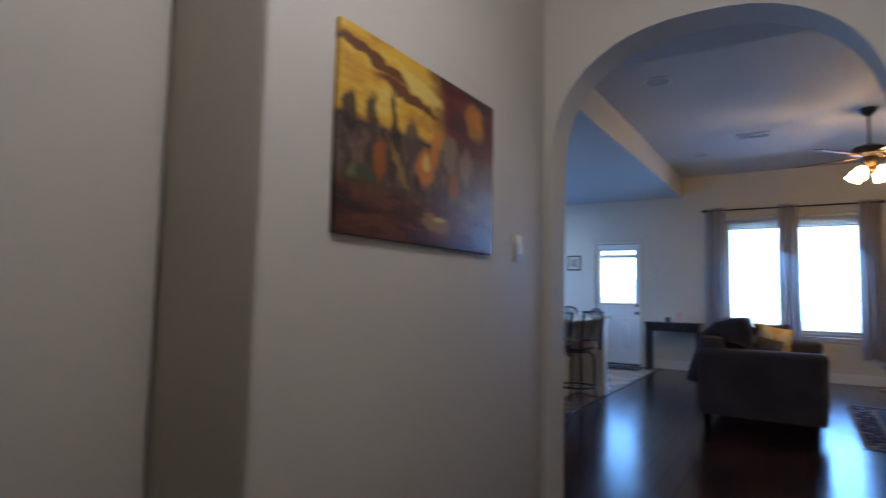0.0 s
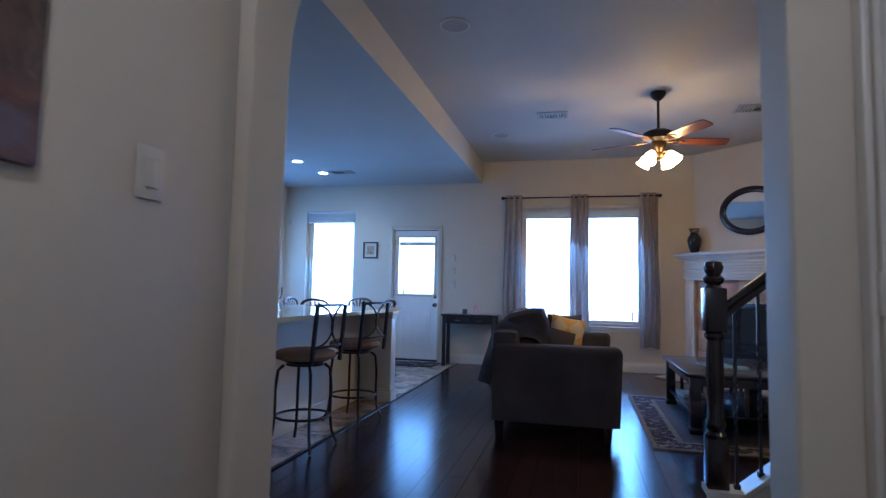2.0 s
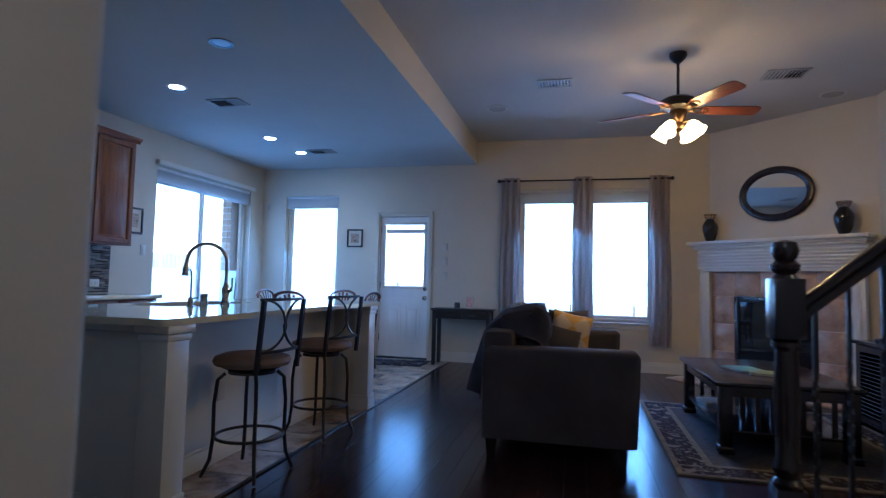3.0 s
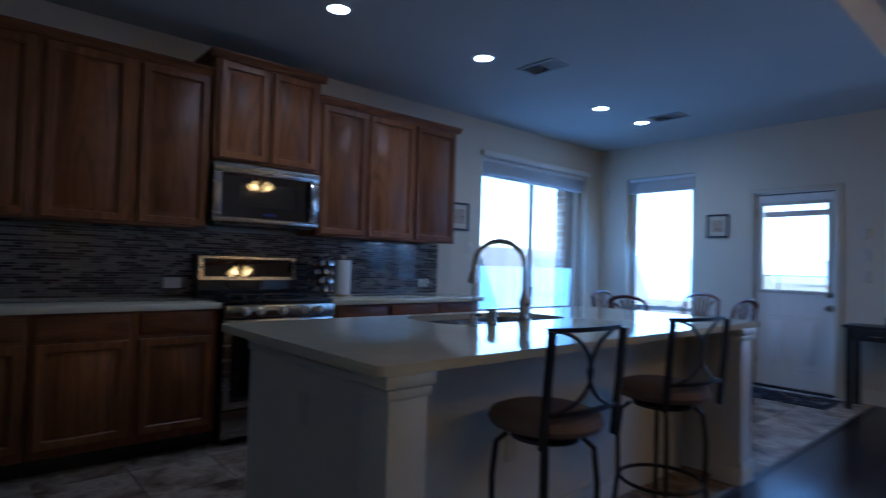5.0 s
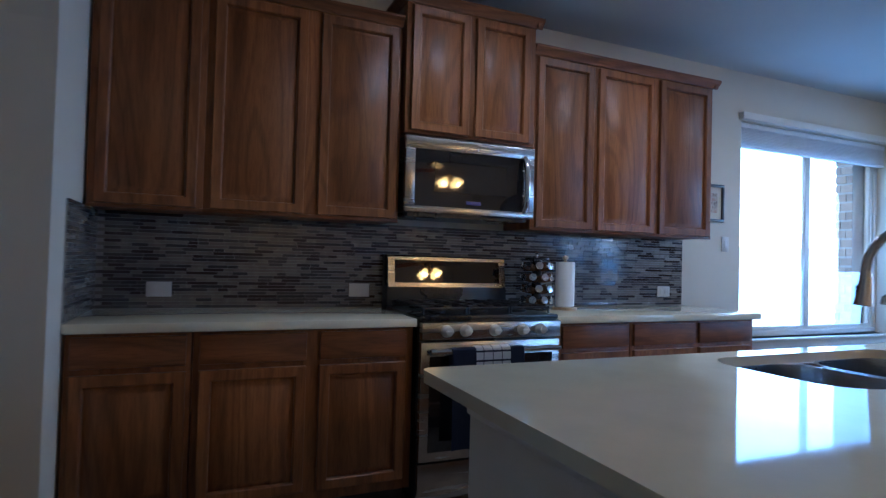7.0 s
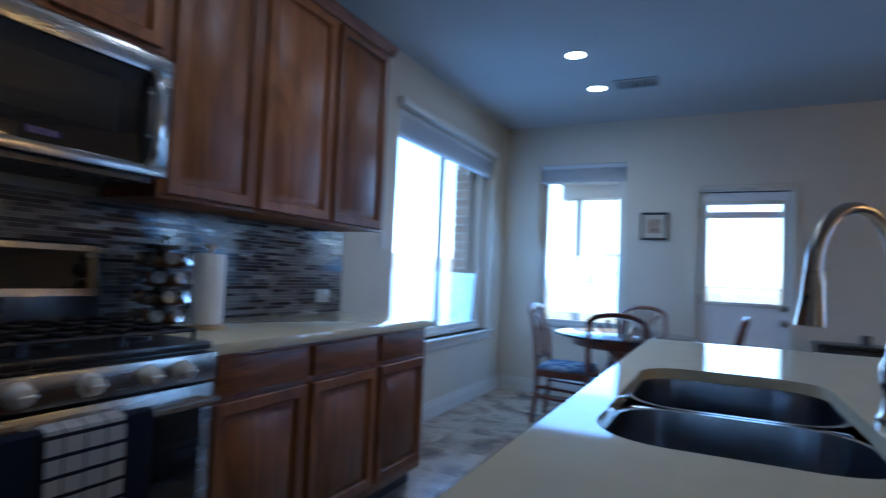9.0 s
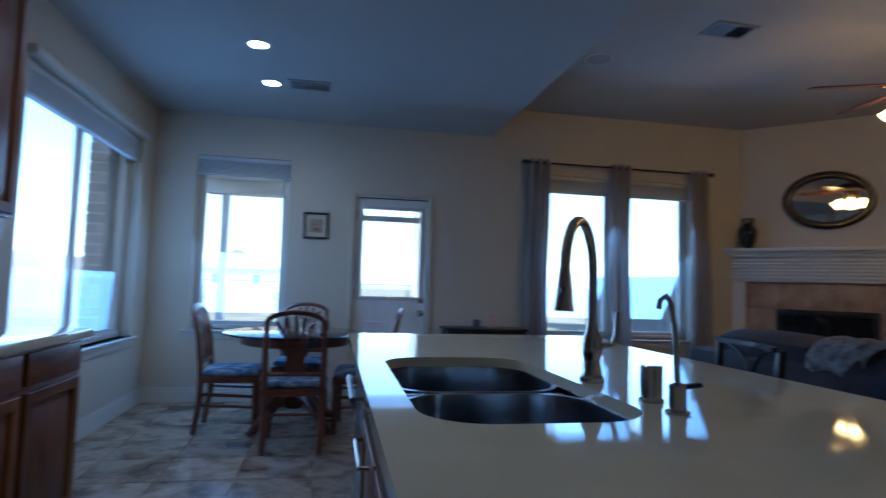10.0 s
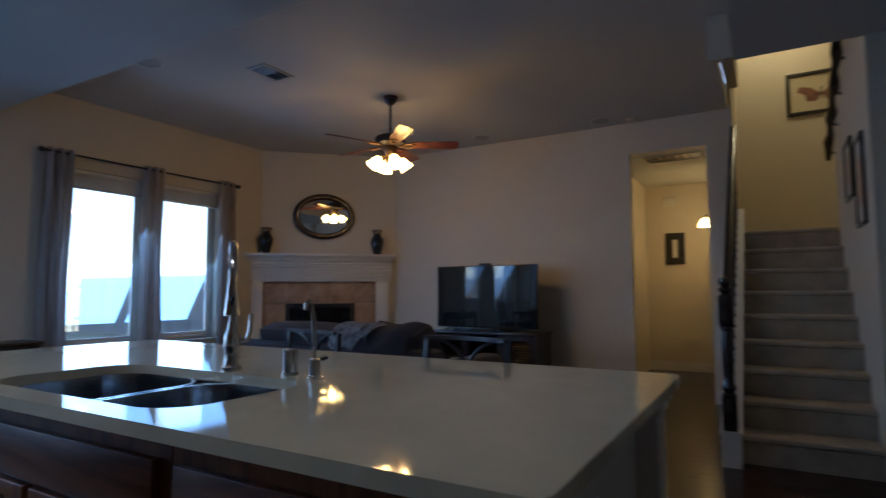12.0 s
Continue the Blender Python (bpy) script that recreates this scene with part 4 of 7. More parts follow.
for n, (a, b, z0, z1) in enumerate((WIN_L, WIN_R, WIN_N)):
    window(pose(a, YB, z0), b - a, z1 - z0, "white vinyl window with a raised mini blind" if n == 2 else "tall white window behind taupe curtains", n + 1, blind=0.13)
window(pose(XW, WIN_K[0], WIN_K[2], 0, 0, 90), WIN_K[1] - WIN_K[0], WIN_K[3] - WIN_K[2], "wide white sliding window beside the dining table", 4, ((0, 0.5), (0.5, 1)), 0.14)
# valance box above the wide window
t = thing("window_valance", pose(0, 0, 0), "white valance board above the wide window", "valance")
part("board", boxes((XW + 0.001, XW + 0.05, WIN_K[0] - 0.03, WIN_K[1] + 0.03, 2.385, 2.44), r=0.004), TRIM, t)


def back_door():
    a, b, z0, z1 = DOOR_B
    t = tagged(new("door_1"), "white half-glazed garden door with a deadbolt", "door", kind="structure")
    t.matrix_world = pose(a, YB, 0)
    w, h = b - a, z1
    g0, g1, gz0, gz1 = 0.055, w - 0.055, 1.00, 1.955
    part("leaf", boxes((0.02, w - 0.02, 0.03, 0.075, 0.03, gz0), (0.02, w - 0.02, 0.03, 0.075, gz1, h - 0.02), (0.02, g0, 0.03, 0.075, gz0, gz1), (g1, w - 0.02, 0.03, 0.075, gz0, gz1)), DOORPAINT, t)
    part("glazing_bead", boxes((g0, g1, 0.018, 0.05, gz0, gz0 + 0.035), (g0, g1, 0.018, 0.05, gz1 - 0.035, gz1), (g0, g0 + 0.035, 0.018, 0.05, gz0 + 0.035, gz1 - 0.035), (g1 - 0.035, g1, 0.018, 0.05, gz0 + 0.035, gz1 - 0.035), r=0.006), TRIM, t)
    p = part("pane", boxes((g0 + 0.035, g1 - 0.035, 0.05, 0.054, gz0 + 0.035, gz1 - 0.035)), PANE, t, smooth=0)
    p.visible_shadow = False
    part("blind", boxes((g0 + 0.036, g1 - 0.036, 0.055, 0.068, 1.80, 1.86), r=0.002), BLINDS, t, "raised blind inside the glass")
    for x0, x1 in ((0.13, w / 2 - 0.03), (w / 2 + 0.03, w - 0.13)):
        bm = boxes((x0, x1, 0.026, 0.03, 0.22, 0.24), (x0, x1, 0.026, 0.03, 0.76, 0.78), (x0, x0 + 0.02, 0.026, 0.03, 0.24, 0.76), (x1 - 0.02, x1, 0.026, 0.03, 0.24, 0.76), r=0.0015)
        box(bm, x0 + 0.05, x1 - 0.05, 0.023, 0.03, 0.29, 0.71, r=0.003)
        part("panel", bm, DOORPAINT, t)
    part("weather_strip", boxes((0.02, w - 0.02, 0.022, 0.0295, h - 0.028, h - 0.021)), BLACK, t, "thin dark strip along the door top")
    part("threshold", boxes((0.0, w, 0.0, 0.18, 0, 0.028), r=0.004), BLACK, t, "dark threshold")
    part("door_frame", boxes((0, 0.02, 0.0, 0.15, 0.028, h), (w - 0.02, w, 0.0, 0.15, 0.028, h), (0.02, w - 0.02, 0.0, 0.15, h - 0.02, h)), TRIM, t)
    part("casing", boxes((-0.045, 0.0, -0.016, -0.001, 0, h + 0.04), (w, w + 0.045, -0.016, -0.001, 0, h + 0.05), (0.0, w, -0.016, -0.001, h, h + 0.04), r=0.004), WALL, t, "cream painted door casing")
    for z, r in ((0.92, 0.028), (1.05, 0.024)):
        bm = lathe(bmesh.new(), [(r + 0.006, 0), (r + 0.006, 0.008), (0.012, 0.012), (0.012, 0.03), (r, 0.042), (r * 0.9, 0.056), (0, 0.06)] if z < 1 else [(r + 0.004, 0), (r + 0.004, 0.012), (0.008, 0.016), (0.008, 0.026), (0, 0.027)], 18)
        bm.transform(pose(w - 0.062, 0.03, z - 0.05, 90, 0, 0))
        part("door_knob" if z < 1 else "deadbolt", bm, NICKEL, t, "satin nickel hardware")
    for z in (0.25, 1.0, 1.80):
        part("hinge", boxes((0.008, 0.028, 0.018, 0.03, z, z + 0.09)), NICKEL, t)


back_door()


def closet_door():
    t = tagged(new("door_2"), "white six-panel closet door, closed, with a nickel knob", "door", kind="structure")
    t.matrix_world = pose(0.93, DOOR_C[0], 0)
    w, h = DOOR_C[1] - DOOR_C[0], DOOR_C[3]
    leaf = boxes((0.012, 0.047, 0.012, w - 0.012, 0.01, h - 0.012))
    part("leaf", leaf, DOORPAINT, t)
    c = w / 2
    for z0, z1 in ((0.20, 0.84), (1.02, 1.635), (1.755, 1.95)):
        for y0, y1 in ((0.135, c - 0.043), (c + 0.057, w - 0.115)):
            bm = bmesh.new()
            loops = []
            for inset, x in ((0.0, 0.0115), (0.006, 0.006), (0.016, 0.018), (0.040, 0.018), (0.058, 0.008)):
                loops.append([bm.verts.new((x, y, z)) for y, z in ((y0 + inset, z0 + inset), (y1 - inset, z0 + inset), (y1 - inset, z1 - inset), (y0 + inset, z1 - inset))])
            for a, b in zip(loops, loops[1:]):
                for i in range(4):
                    bm.faces.new((a[i], a[(i + 1) % 4], b[(i + 1) % 4], b[i]))
            bm.faces.new(loops[-1])
            part("panel", bm, DOORPAINT, t, smooth=0)
    part("casing", boxes((-0.018, -0.001, -0.06, 0.0, 0, h + 0.06), (-0.018, -0.001, w, w + 0.043, 0, h + 0.06), (-0.018, -0.001, 0.0, w, h, h + 0.06), r=0.005), TRIM, t, "white moulded casing")
    part("jamb", boxes((0, 0.11, 0, 0.010, 0, h), (0, 0.11, w - 0.010, w, 0, h), (0, 0.11, 0.010, w - 0.010, h - 0.010, h)), TRIM, t)
    bm = lathe(bmesh.new(), [(0.034, 0), (0.034, 0.006), (0.014, 0.012), (0.012, 0.030), (0.022, 0.040), (0.029, 0.055), (0.026, 0.070), (0.012, 0.078), (0, 0.079)], 24)
    bm.transform(pose(0.012, 0.085, 0.94, 0, -90, 0))
    part("door_knob", bm, NICKEL, t, "round satin nickel knob")
    for z in (0.25, 1.07, 1.82):
        part("hinge", boxes((-0.006, 0.012, w - 0.014, w + 0.012, z, z + 0.09), r=0.002), WHITEPLASTIC, t)


closet_door()

# skirting boards
for a0, a1 in ((XW + 0.016, DOOR_B[0] - 0.06), (DOOR_B[1] + 0.06, 1.90)):
    setting("baseboard", boxes((a0, a1, YB - 0.015, YB - 0.001, 0, 0.10), (a0, a1, YB - 0.010, YB - 0.001, 0.10, 0.125), (a0, a1, YB - 0.006, YB - 0.001, 0.125, 0.14), r=0.002), TRIM, "white moulded skirting board", "baseboard")
setting("baseboard", boxes((XW + 0.001, XW + 0.015, 7.14, YB, 0, 0.10), (XW + 0.001, XW + 0.010, 7.14, YB, 0.10, 0.125), (XW + 0.001, XW + 0.006, 7.14, YB, 0.125, 0.14), r=0.002), TRIM, "white moulded skirting board", "baseboard")
for y0, y1 in ((5.46, 8.70), (4.45, 4.66)):
    setting("baseboard", boxes((XR - 0.015, XR - 0.001, y0, y1, 0, 0.10), (XR - 0.008, XR - 0.001, y0, y1, 0.10, 0.135), r=0.002), TRIM, "white moulded skirting board", "baseboard")
setting("baseboard", boxes((5.585, 5.599, 4.62, 5.72, 0, 0.10), (5.592, 5.599, 4.62, 5.72, 0.10, 0.135), r=0.002), TRIM, "white skirting in the passage", "baseboard")
setting("baseboard", boxes((-1.50, AX0 - 0.02, 3.101, 3.114, 0, 0.12), (AX1 + 0.02, 0.94, 3.101, 3.114, 0, 0.12), (-0.571, -0.558, 1.2, 2.88, 0, 0.12), (AX0 + 0.001, AX0 + 0.012, 2.89, 3.11, 0, 0.12), r=0.002), TRIM, "white skirting round the archway", "baseboard")
setting("baseboard", boxes((XW + 0.02, -3.60, 3.351, 3.364, 0, 0.12), (-3.599, -3.586, 2.42, 3.35, 0, 0.12), r=0.002), TRIM, "white skirting by the arched doorway", "baseboard")

# ---- curtains ----
def curtain(x0, x1, y, z0, z1, folds, phase, label):
    bm = bmesh.new()
    nx, nz = folds * 10, 14
    rows = []
    for k in range(nz + 1):
        s = k / nz
        z = z1 + (z0 - z1) * s
        flare = 1 + 0.10 * s
        c = (x0 + x1) / 2
        row = []
        for i in range(nx + 1):
            u = i / nx
            x = c + (x0 + (x1 - x0) * u - c) * flare + 0.008 * math.sin(7 * s + phase)
            d = 0.038 * math.sin(2 * math.pi * folds * u + phase + 0.5 * s) * (0.75 + 0.35 * s) + 0.010 * math.sin(5 * u + 4 * s + phase)
            row.append(bm.verts.new((x, y + d, z + (0.012 * math.sin(9 * u + phase) if k == nz else 0))))
        rows.append(row)
    for a, b in zip(rows, rows[1:]):
        for i in range(nx):
            bm.faces.new((a[i], a[i + 1], b[i + 1], b[i]))
    bmesh.ops.solidify(bm, geom=bm.faces[:], thickness=0.003)
    t = thing("curtain", pose(0, 0, 0), label, "curtain", "living room curtains")
    part("cloth", bm, CURTAIN, t, smooth=70)
    for i in range(folds * 2):
        u = (i + 0.5) / (folds * 2)
        bm = lathe(bmesh.new(), [(0.022, -0.003), (0.026, 0), (0.022, 0.003)], 14)
        bm.transform(pose(x0 + (x1 - x0) * u, y + 0.0, 2.505, 0, 90, 0))
        part("grommet", bm, NICKEL, t)


curtain(-0.755, -0.50, 9.90, 0.36, 2.545, 3, 0.3, "taupe grommet curtain drawn to the window side")
curtain(0.21, 0.46, 9.90, 0.36, 2.545, 3, 1.7, "taupe grommet curtain between the two windows")
curtain(1.175, 1.42, 9.90, 0.36, 2.545, 3, 2.9, "taupe grommet curtain drawn towards the fireplace")
t = thing("curtain_rod", pose(0, 9.90, 2.505), "black iron curtain rod with ball finials", "curtain rod")
bm = bmesh.new()
tube(bm, [(-0.745, 0, 0), (1.405, 0, 0)], 0.010, 10)
part("rod", bm, IRON, t)
for x, s in ((-0.745, -1), (1.405, 1)):
    bm = lathe(bmesh.new(), [(0.010, 0), (0.016, 0.006), (0.012, 0.014), (0.026, 0.032), (0.026, 0.05), (0.010, 0.066), (0, 0.068)], 16)
    bm.transform(pose(x, 0, 0, 0, 90 * s, 0))
    part("finial", bm, IRON, t)
    bm = bmesh.new()
    tube(bm, [(x - s * 0.06, 0, 0), (x - s * 0.06, 0.095, 0)], 0.007, 8)
    part("bracket", bm, IRON, t)

# ---- ceiling fan ----
def ceiling_fan():
    fx, fy = FAN
    t = thing("ceiling_fan", pose(fx, fy, HIGH), "five-blade dark wood ceiling fan with four lit shades", "ceiling fan")
    part("canopy", lathe(bmesh.new(), [(0.072, 0), (0.074, -0.02), (0.062, -0.045), (0.034, -0.075), (0.022, -0.085)], 24), IRON, t)
    part("downrod", lathe(bmesh.new(), [(0.013, -0.08), (0.013, -0.40)], 12), IRON, t)
    part("motor", lathe(bmesh.new(), [(0.03, -0.36), (0.05, -0.375), (0.10, -0.385), (0.145, -0.41), (0.152, -0.44), (0.145, -0.475), (0.10, -0.49), (0.07, -0.50)], 32), IRON, t)
    hub = part("switch_housing", lathe(bmesh.new(), [(0.07, -0.50), (0.075, -0.52), (0.06, -0.56), (0.045, -0.60), (0.055, -0.62), (0.05, -0.655), (0.02, -0.675), (0.0, -0.68)], 24), surface("antique_bronze", (0.16, 0.10, 0.05), 0.35, 1.0, var=0.2), t)
    BLADE = wood("reddish_blade_wood", (0.15, 0.045, 0.02), (0.07, 0.02, 0.01), 0, rough=0.3, coat=0.2, bump=0.05)
    for k in range(5):
        a = 12 + 72 * k
        bm = bmesh.new()
        out = [(0.20, -0.055), (0.30, -0.062), (0.57, -0.070), (0.645, -0.068), (0.67, -0.05), (0.675, 0.0), (0.67, 0.05), (0.645, 0.068), (0.57, 0.070), (0.30, 0.062), (0.20, 0.055)]
        prism(bm, out, -0.004, 0.004, 2)
        bm.transform(pose(0, 0, -0.485, 0, 0, a) @ pose(0, 0, 0, -13, 0, 0))
        bl = part("blade", bm, BLADE, t, "dark reddish wood blade")
        bm = bmesh.new()
        for s in (-1, 1):
            tube(bm, [(0.10, 0, 0), (0.15, 0.03 * s, 0.0), (0.19, 0.045 * s, 0), (0.235, 0.02 * s, 0), (0.25, 0, 0)], 0.007, 6)
        box(bm, 0.09, 0.14, -0.015, 0.015, -0.006, 0.006)
        bm.transform(pose(0, 0, -0.492, 0, 0, a) @ pose(0, 0, 0, -13, 0, 0))
        part("bracket", bm, hub.data.materials[0], bl)
    for k in range(4):
        a = 52 + 90 * k
        arm = part("arm", tube(bmesh.new(), [(0.03 * math.cos(radians(a)), 0.03 * math.sin(radians(a)), -0.61), (0.08 * math.cos(radians(a)), 0.08 * math.sin(radians(a)), -0.60), (0.11 * math.cos(radians(a)), 0.11 * math.sin(radians(a)), -0.625)], 0.011, 8), hub.data.materials[0], t)
        bm = bmesh.new()
        prof = [(0.024, 0.0), (0.034, 0.01), (0.050, 0.05), (0.056, 0.085), (0.070, 0.118)]
        rings = [[bm.verts.new((r * math.cos(2 * math.pi * j / 20), r * math.sin(2 * math.pi * j / 20), -z)) for j in range(20)] for r, z in prof]
        for p, q in zip(rings, rings[1:]):
            for j in range(20):
                bm.faces.new((p[j], p[(j + 1) % 20], q[(j + 1) % 20], q[j]))
        bm.faces.new(rings[0])
        bm.transform(pose(0.105 * math.cos(radians(a)), 0.105 * math.sin(radians(a)), -0.615) @ pose(0, 0, 0, 0, 0, a) @ pose(0, 0, 0, 0, -38, 0))
        part("shade", bm, BULB, arm, "lit frosted glass bell shade", smooth=60).visible_shadow = False


ceiling_fan()

# ---- fireplace across the corner ----
FM = pose(2.470, 9.440, 0, 0, 0, -45)


def fireplace():
    t = thing("fireplace", FM, "white mantel fireplace with a tan stone surround", "fireplace")
    part("shelf", boxes((-0.99, 1.01, -0.215, -0.003, 1.645, 1.685), r=0.006), TRIM, t, "white mantel shelf")
    part("bed_moulding", boxes((-0.965, 0.985, -0.175, -0.003, 1.618, 1.644), (-0.955, 0.965, -0.145, -0.003, 1.588, 1.617), r=0.005), TRIM, t)
    fr = part("frieze", boxes((-0.95, 0.95, -0.095, -0.003, 1.315, 1.587)), TRIM, t, "white frieze with horizontal ribs")
    for k in range(6):
        part("rib", boxes((-0.96, 0.96, -0.112, -0.096, 1.345 + k * 0.038, 1.369 + k * 0.038), r=0.006), TRIM, fr)
    for s in (-1, 1):
        x0, x1 = sorted((0.755 * s, 0.925 * s))
        lg = part("pilaster", boxes((x0, x1, -0.085, -0.003, 0, 1.314), r=0.003), TRIM, t)
        part("plinth", boxes((x0 - 0.012, x1 + 0.012, -0.10, -0.086, 0, 0.15), r=0.004), TRIM, lg)
        part("raised_strip", boxes((x0 + 0.04, x1 - 0.04, -0.093, -0.086, 0.2, 1.26), r=0.003), TRIM, lg)
    for k in range(5):
        a, b = -0.752 + k * 0.3008, -0.752 + (k + 1) * 0.3008
        part("tile", boxes((a + 0.002, b - 0.002, -0.03, -0.003, 1.017, 1.312), r=0.002), SANDSTONE, t)
    for s in (-1, 1):
        for k in range(3):
            x0, x1 = sorted((0.462 * s, 0.752 * s))
            part("tile", boxes((x0 + 0.002, x1 - 0.002, -0.03, -0.003, 0.002 + k * 0.338, 0.336 + k * 0.338), r=0.002), SANDSTONE, t)
    fb = part("firebox", boxes((-0.46, 0.46, -0.012, -0.003, 0.0, 1.015)), BLACK, t, "black gas firebox")
    part("surround_frame", boxes((-0.46, -0.41, -0.04, -0.013, 0, 1.015), (0.41, 0.46, -0.04, -0.013, 0, 1.015), (-0.41, 0.41, -0.04, -0.013, 0.95, 1.015), (-0.41, 0.41, -0.04, -0.013, 0, 0.14), r=0.003), BLACK, fb)
    for k in range(4):
        part("louvre", boxes((-0.40, 0.40, -0.046, -0.041, 0.025 + k * 0.028, 0.042 + k * 0.028)), IRON, fb)
    part("fire_glass", boxes((-0.41, 0.41, -0.018, -0.014, 0.14, 0.95)), BLACKGLASS, fb)
    for k in range(6):
        for j in range(2):
            part("hearth_tile", boxes((-0.93 + k * 0.31, -0.624 + k * 0.31, -0.70 + j * 0.30, -0.404 + j * 0.30, 0.001, 0.018), r=0.002), SANDSTONE, t)


fireplace()
t = thing("oval_mirror", FM @ pose(0.035, -0.018, 2.205, 1, 0, 2.5), "oval wall mirror in a dark wooden frame", "mirror")
bm = bmesh.new()
pts = [(0.375 * math.cos(2 * math.pi * i / 64), -0.02, 0.275 * math.sin(2 * math.pi * i / 64)) for i in range(64)]
tube(bm, pts, 0.042, 10, True)
for v in bm.verts:
    v.co.y = -0.018 + (v.co.y + 0.02) * 0.42
part("frame", bm, ESPRESSOZ, t, "dark moulded oval frame", smooth=60)
bm = bmesh.new()
a = [bm.verts.new((0.355 * math.cos(2 * math.pi * i / 64), -0.012, 0.255 * math.sin(2 * math.pi * i / 64))) for i in range(64)]
b = [bm.verts.new((0.355 * math.cos(2 * math.pi * i / 64), -0.004, 0.255 * math.sin(2 * math.pi * i / 64))) for i in range(64)]
bm.faces.new(a), bm.faces.new(b)
for i in range(64):
    bm.faces.new((a[i], a[(i + 1) % 64], b[(i + 1) % 64], b[i]))
part("glass", bm, MIRROR, t, "silvered glass", smooth=0)


def vase(x):
    t = thing("vase", FM @ pose(x, -0.11, 1.685), "black bulbous vase with a pierced metal rim", "vase", "mantel vases")
    part("body", lathe(bmesh.new(), [(0.045, 0), (0.05, 0.01), (0.078, 0.09), (0.092, 0.17), (0.088, 0.21), (0.06, 0.255), (0.048, 0.275), (0.05, 0.285)], 28), BLACK, t, "glossy black body")
    crownp = part("rim", lathe(bmesh.new(), [(0.05, 0.283), (0.052, 0.29), (0.052, 0.295)], 24), NICKEL, t, "bronze rim")
    BRONZE = bpy.data.materials["antique_bronze"]
    for k in range(14):
        a = 2 * math.pi * k / 14
        part("spike", tube(bmesh.new(), [(0.051 * math.cos(a), 0.051 * math.sin(a), 0.29), (0.066 * math.cos(a + 0.1), 0.066 * math.sin(a + 0.1), 0.335)], [0.005, 0.004], 5), BRONZE, crownp)
    part("lip", tube(bmesh.new(), [(0.068 * math.cos(2 * math.pi * k / 24), 0.068 * math.sin(2 * math.pi * k / 24), 0.338) for k in range(24)], 0.005, 6, True), BRONZE, t)


vase(-0.72), vase(0.76)

# ---- sofa ----
def cushion(bm, x0, x1, y0, y1, z0, z1, n=8):
    """A stuffed cushion: a rounded block that swells towards its middle."""
    c = Vector(((x0 + x1) / 2, (y0 + y1) / 2, (z0 + z1) / 2))
    h = Vector(((x1 - x0) / 2, (y1 - y0) / 2, (z1 - z0) / 2))
    g = bmesh.ops.create_cube(bm, size=2.0)
    es = list({e for v in g["verts"] for e in v.link_edges})
    bmesh.ops.subdivide_edges(bm, edges=es, cuts=n, use_grid_fill=True)
    for v in bm.verts:
        p = v.co.copy()
        n2 = Vector((p.x * math.sqrt(max(0, 1 - p.y ** 2 / 2 - p.z ** 2 / 2 + p.y ** 2 * p.z ** 2 / 3)), p.y * math.sqrt(max(0, 1 - p.x ** 2 / 2 - p.z ** 2 / 2 + p.x ** 2 * p.z ** 2 / 3)), p.z * math.sqrt(max(0, 1 - p.x ** 2 / 2 - p.y ** 2 / 2 + p.x ** 2 * p.y ** 2 / 3))))
        f = 0.30
        s = p * (1 - f) + n2 * f
        v.co = Vector((c.x + h.x * s.x * 1.06, c.y + h.y * s.y * 1.06, c.z + h.z * s.z * 1.06))
    return bm


def sofa():
    t = thing("sofa", pose(0, 0, 0), "charcoal fabric sofa with rounded arms and loose back cushions", "sofa")
    y0, y1 = 5.90, 7.85
    part("base", boxes((-0.28, 0.60, y0 + 0.10, y1 - 0.10, 0.13, 0.40), r=0.02), SOFA, t)
    part("back", boxes((-0.33, -0.12, y0 + 0.06, y1 - 0.06, 0.13, 0.80), r=0.05), SOFA, t)
    for a in (y0, y1 - 0.21):
        bm = boxes((-0.31, 0.64, a, a + 0.21, 0.12, 0.70))
        top = [e for e in bm.edges if all(v.co.z > 0.6 for v in e.verts)] + [e for e in bm.edges if all(v.co.x > 0.6 for v in e.verts) and abs(e.verts[0].co.z - e.verts[1].co.z) > 0.3]
        bmesh.ops.bevel(bm, geom=top, offset=0.055, segments=5, affect='EDGES', profile=0.5)
        for v in bm.verts:
            if v.co.x > 0.5:
                v.co.x += 0.02 * (v.co.z - 0.12) / 0.58
        part("arm", bm, SOFA, t, "rounded track arm", smooth=50)
    for k in range(2):
        a = y0 + 0.22 + k * 0.755
        part("seat_cushion", cushion(bmesh.new(), -0.12, 0.62, a, a + 0.75, 0.39, 0.53), SOFA, t, smooth=60)
        bm = cushion(bmesh.new(), -0.115, 0.115, -0.37, 0.37, -0.23, 0.23)
        bm.transform(pose(-0.07, a + 0.375, 0.70, 0, -14, 0))
        part("back_cushion", bm, SOFA, t, "loose stuffed back cushion", smooth=60)
    for x in (-0.26, 0.55):
        for y in (y0 + 0.07, y1 - 0.07):
            part("leg", tube(bmesh.new(), [(x, y, 0.0), (x, y, 0.13)], [0.034, 0.050], 4), ESPRESSOZ, t, "dark tapered foot", smooth=0)


sofa()


def throw(name, pts_fn, nu, nv, material, label):
    bm = bmesh.new()
    g = [[bm.verts.new(pts_fn(i / nu, j / nv)) for j in range(nv + 1)] for i in range(nu + 1)]
    for i in range(nu):
        for j in range(nv):
            bm.faces.new((g[i][j], g[i + 1][j], g[i + 1][j + 1], g[i][j + 1]))
    bmesh.ops.solidify(bm, geom=bm.faces[:], thickness=0.012)
    return one(name, pose(0, 0, 0), bm, material, label, "blanket", smooth=75)


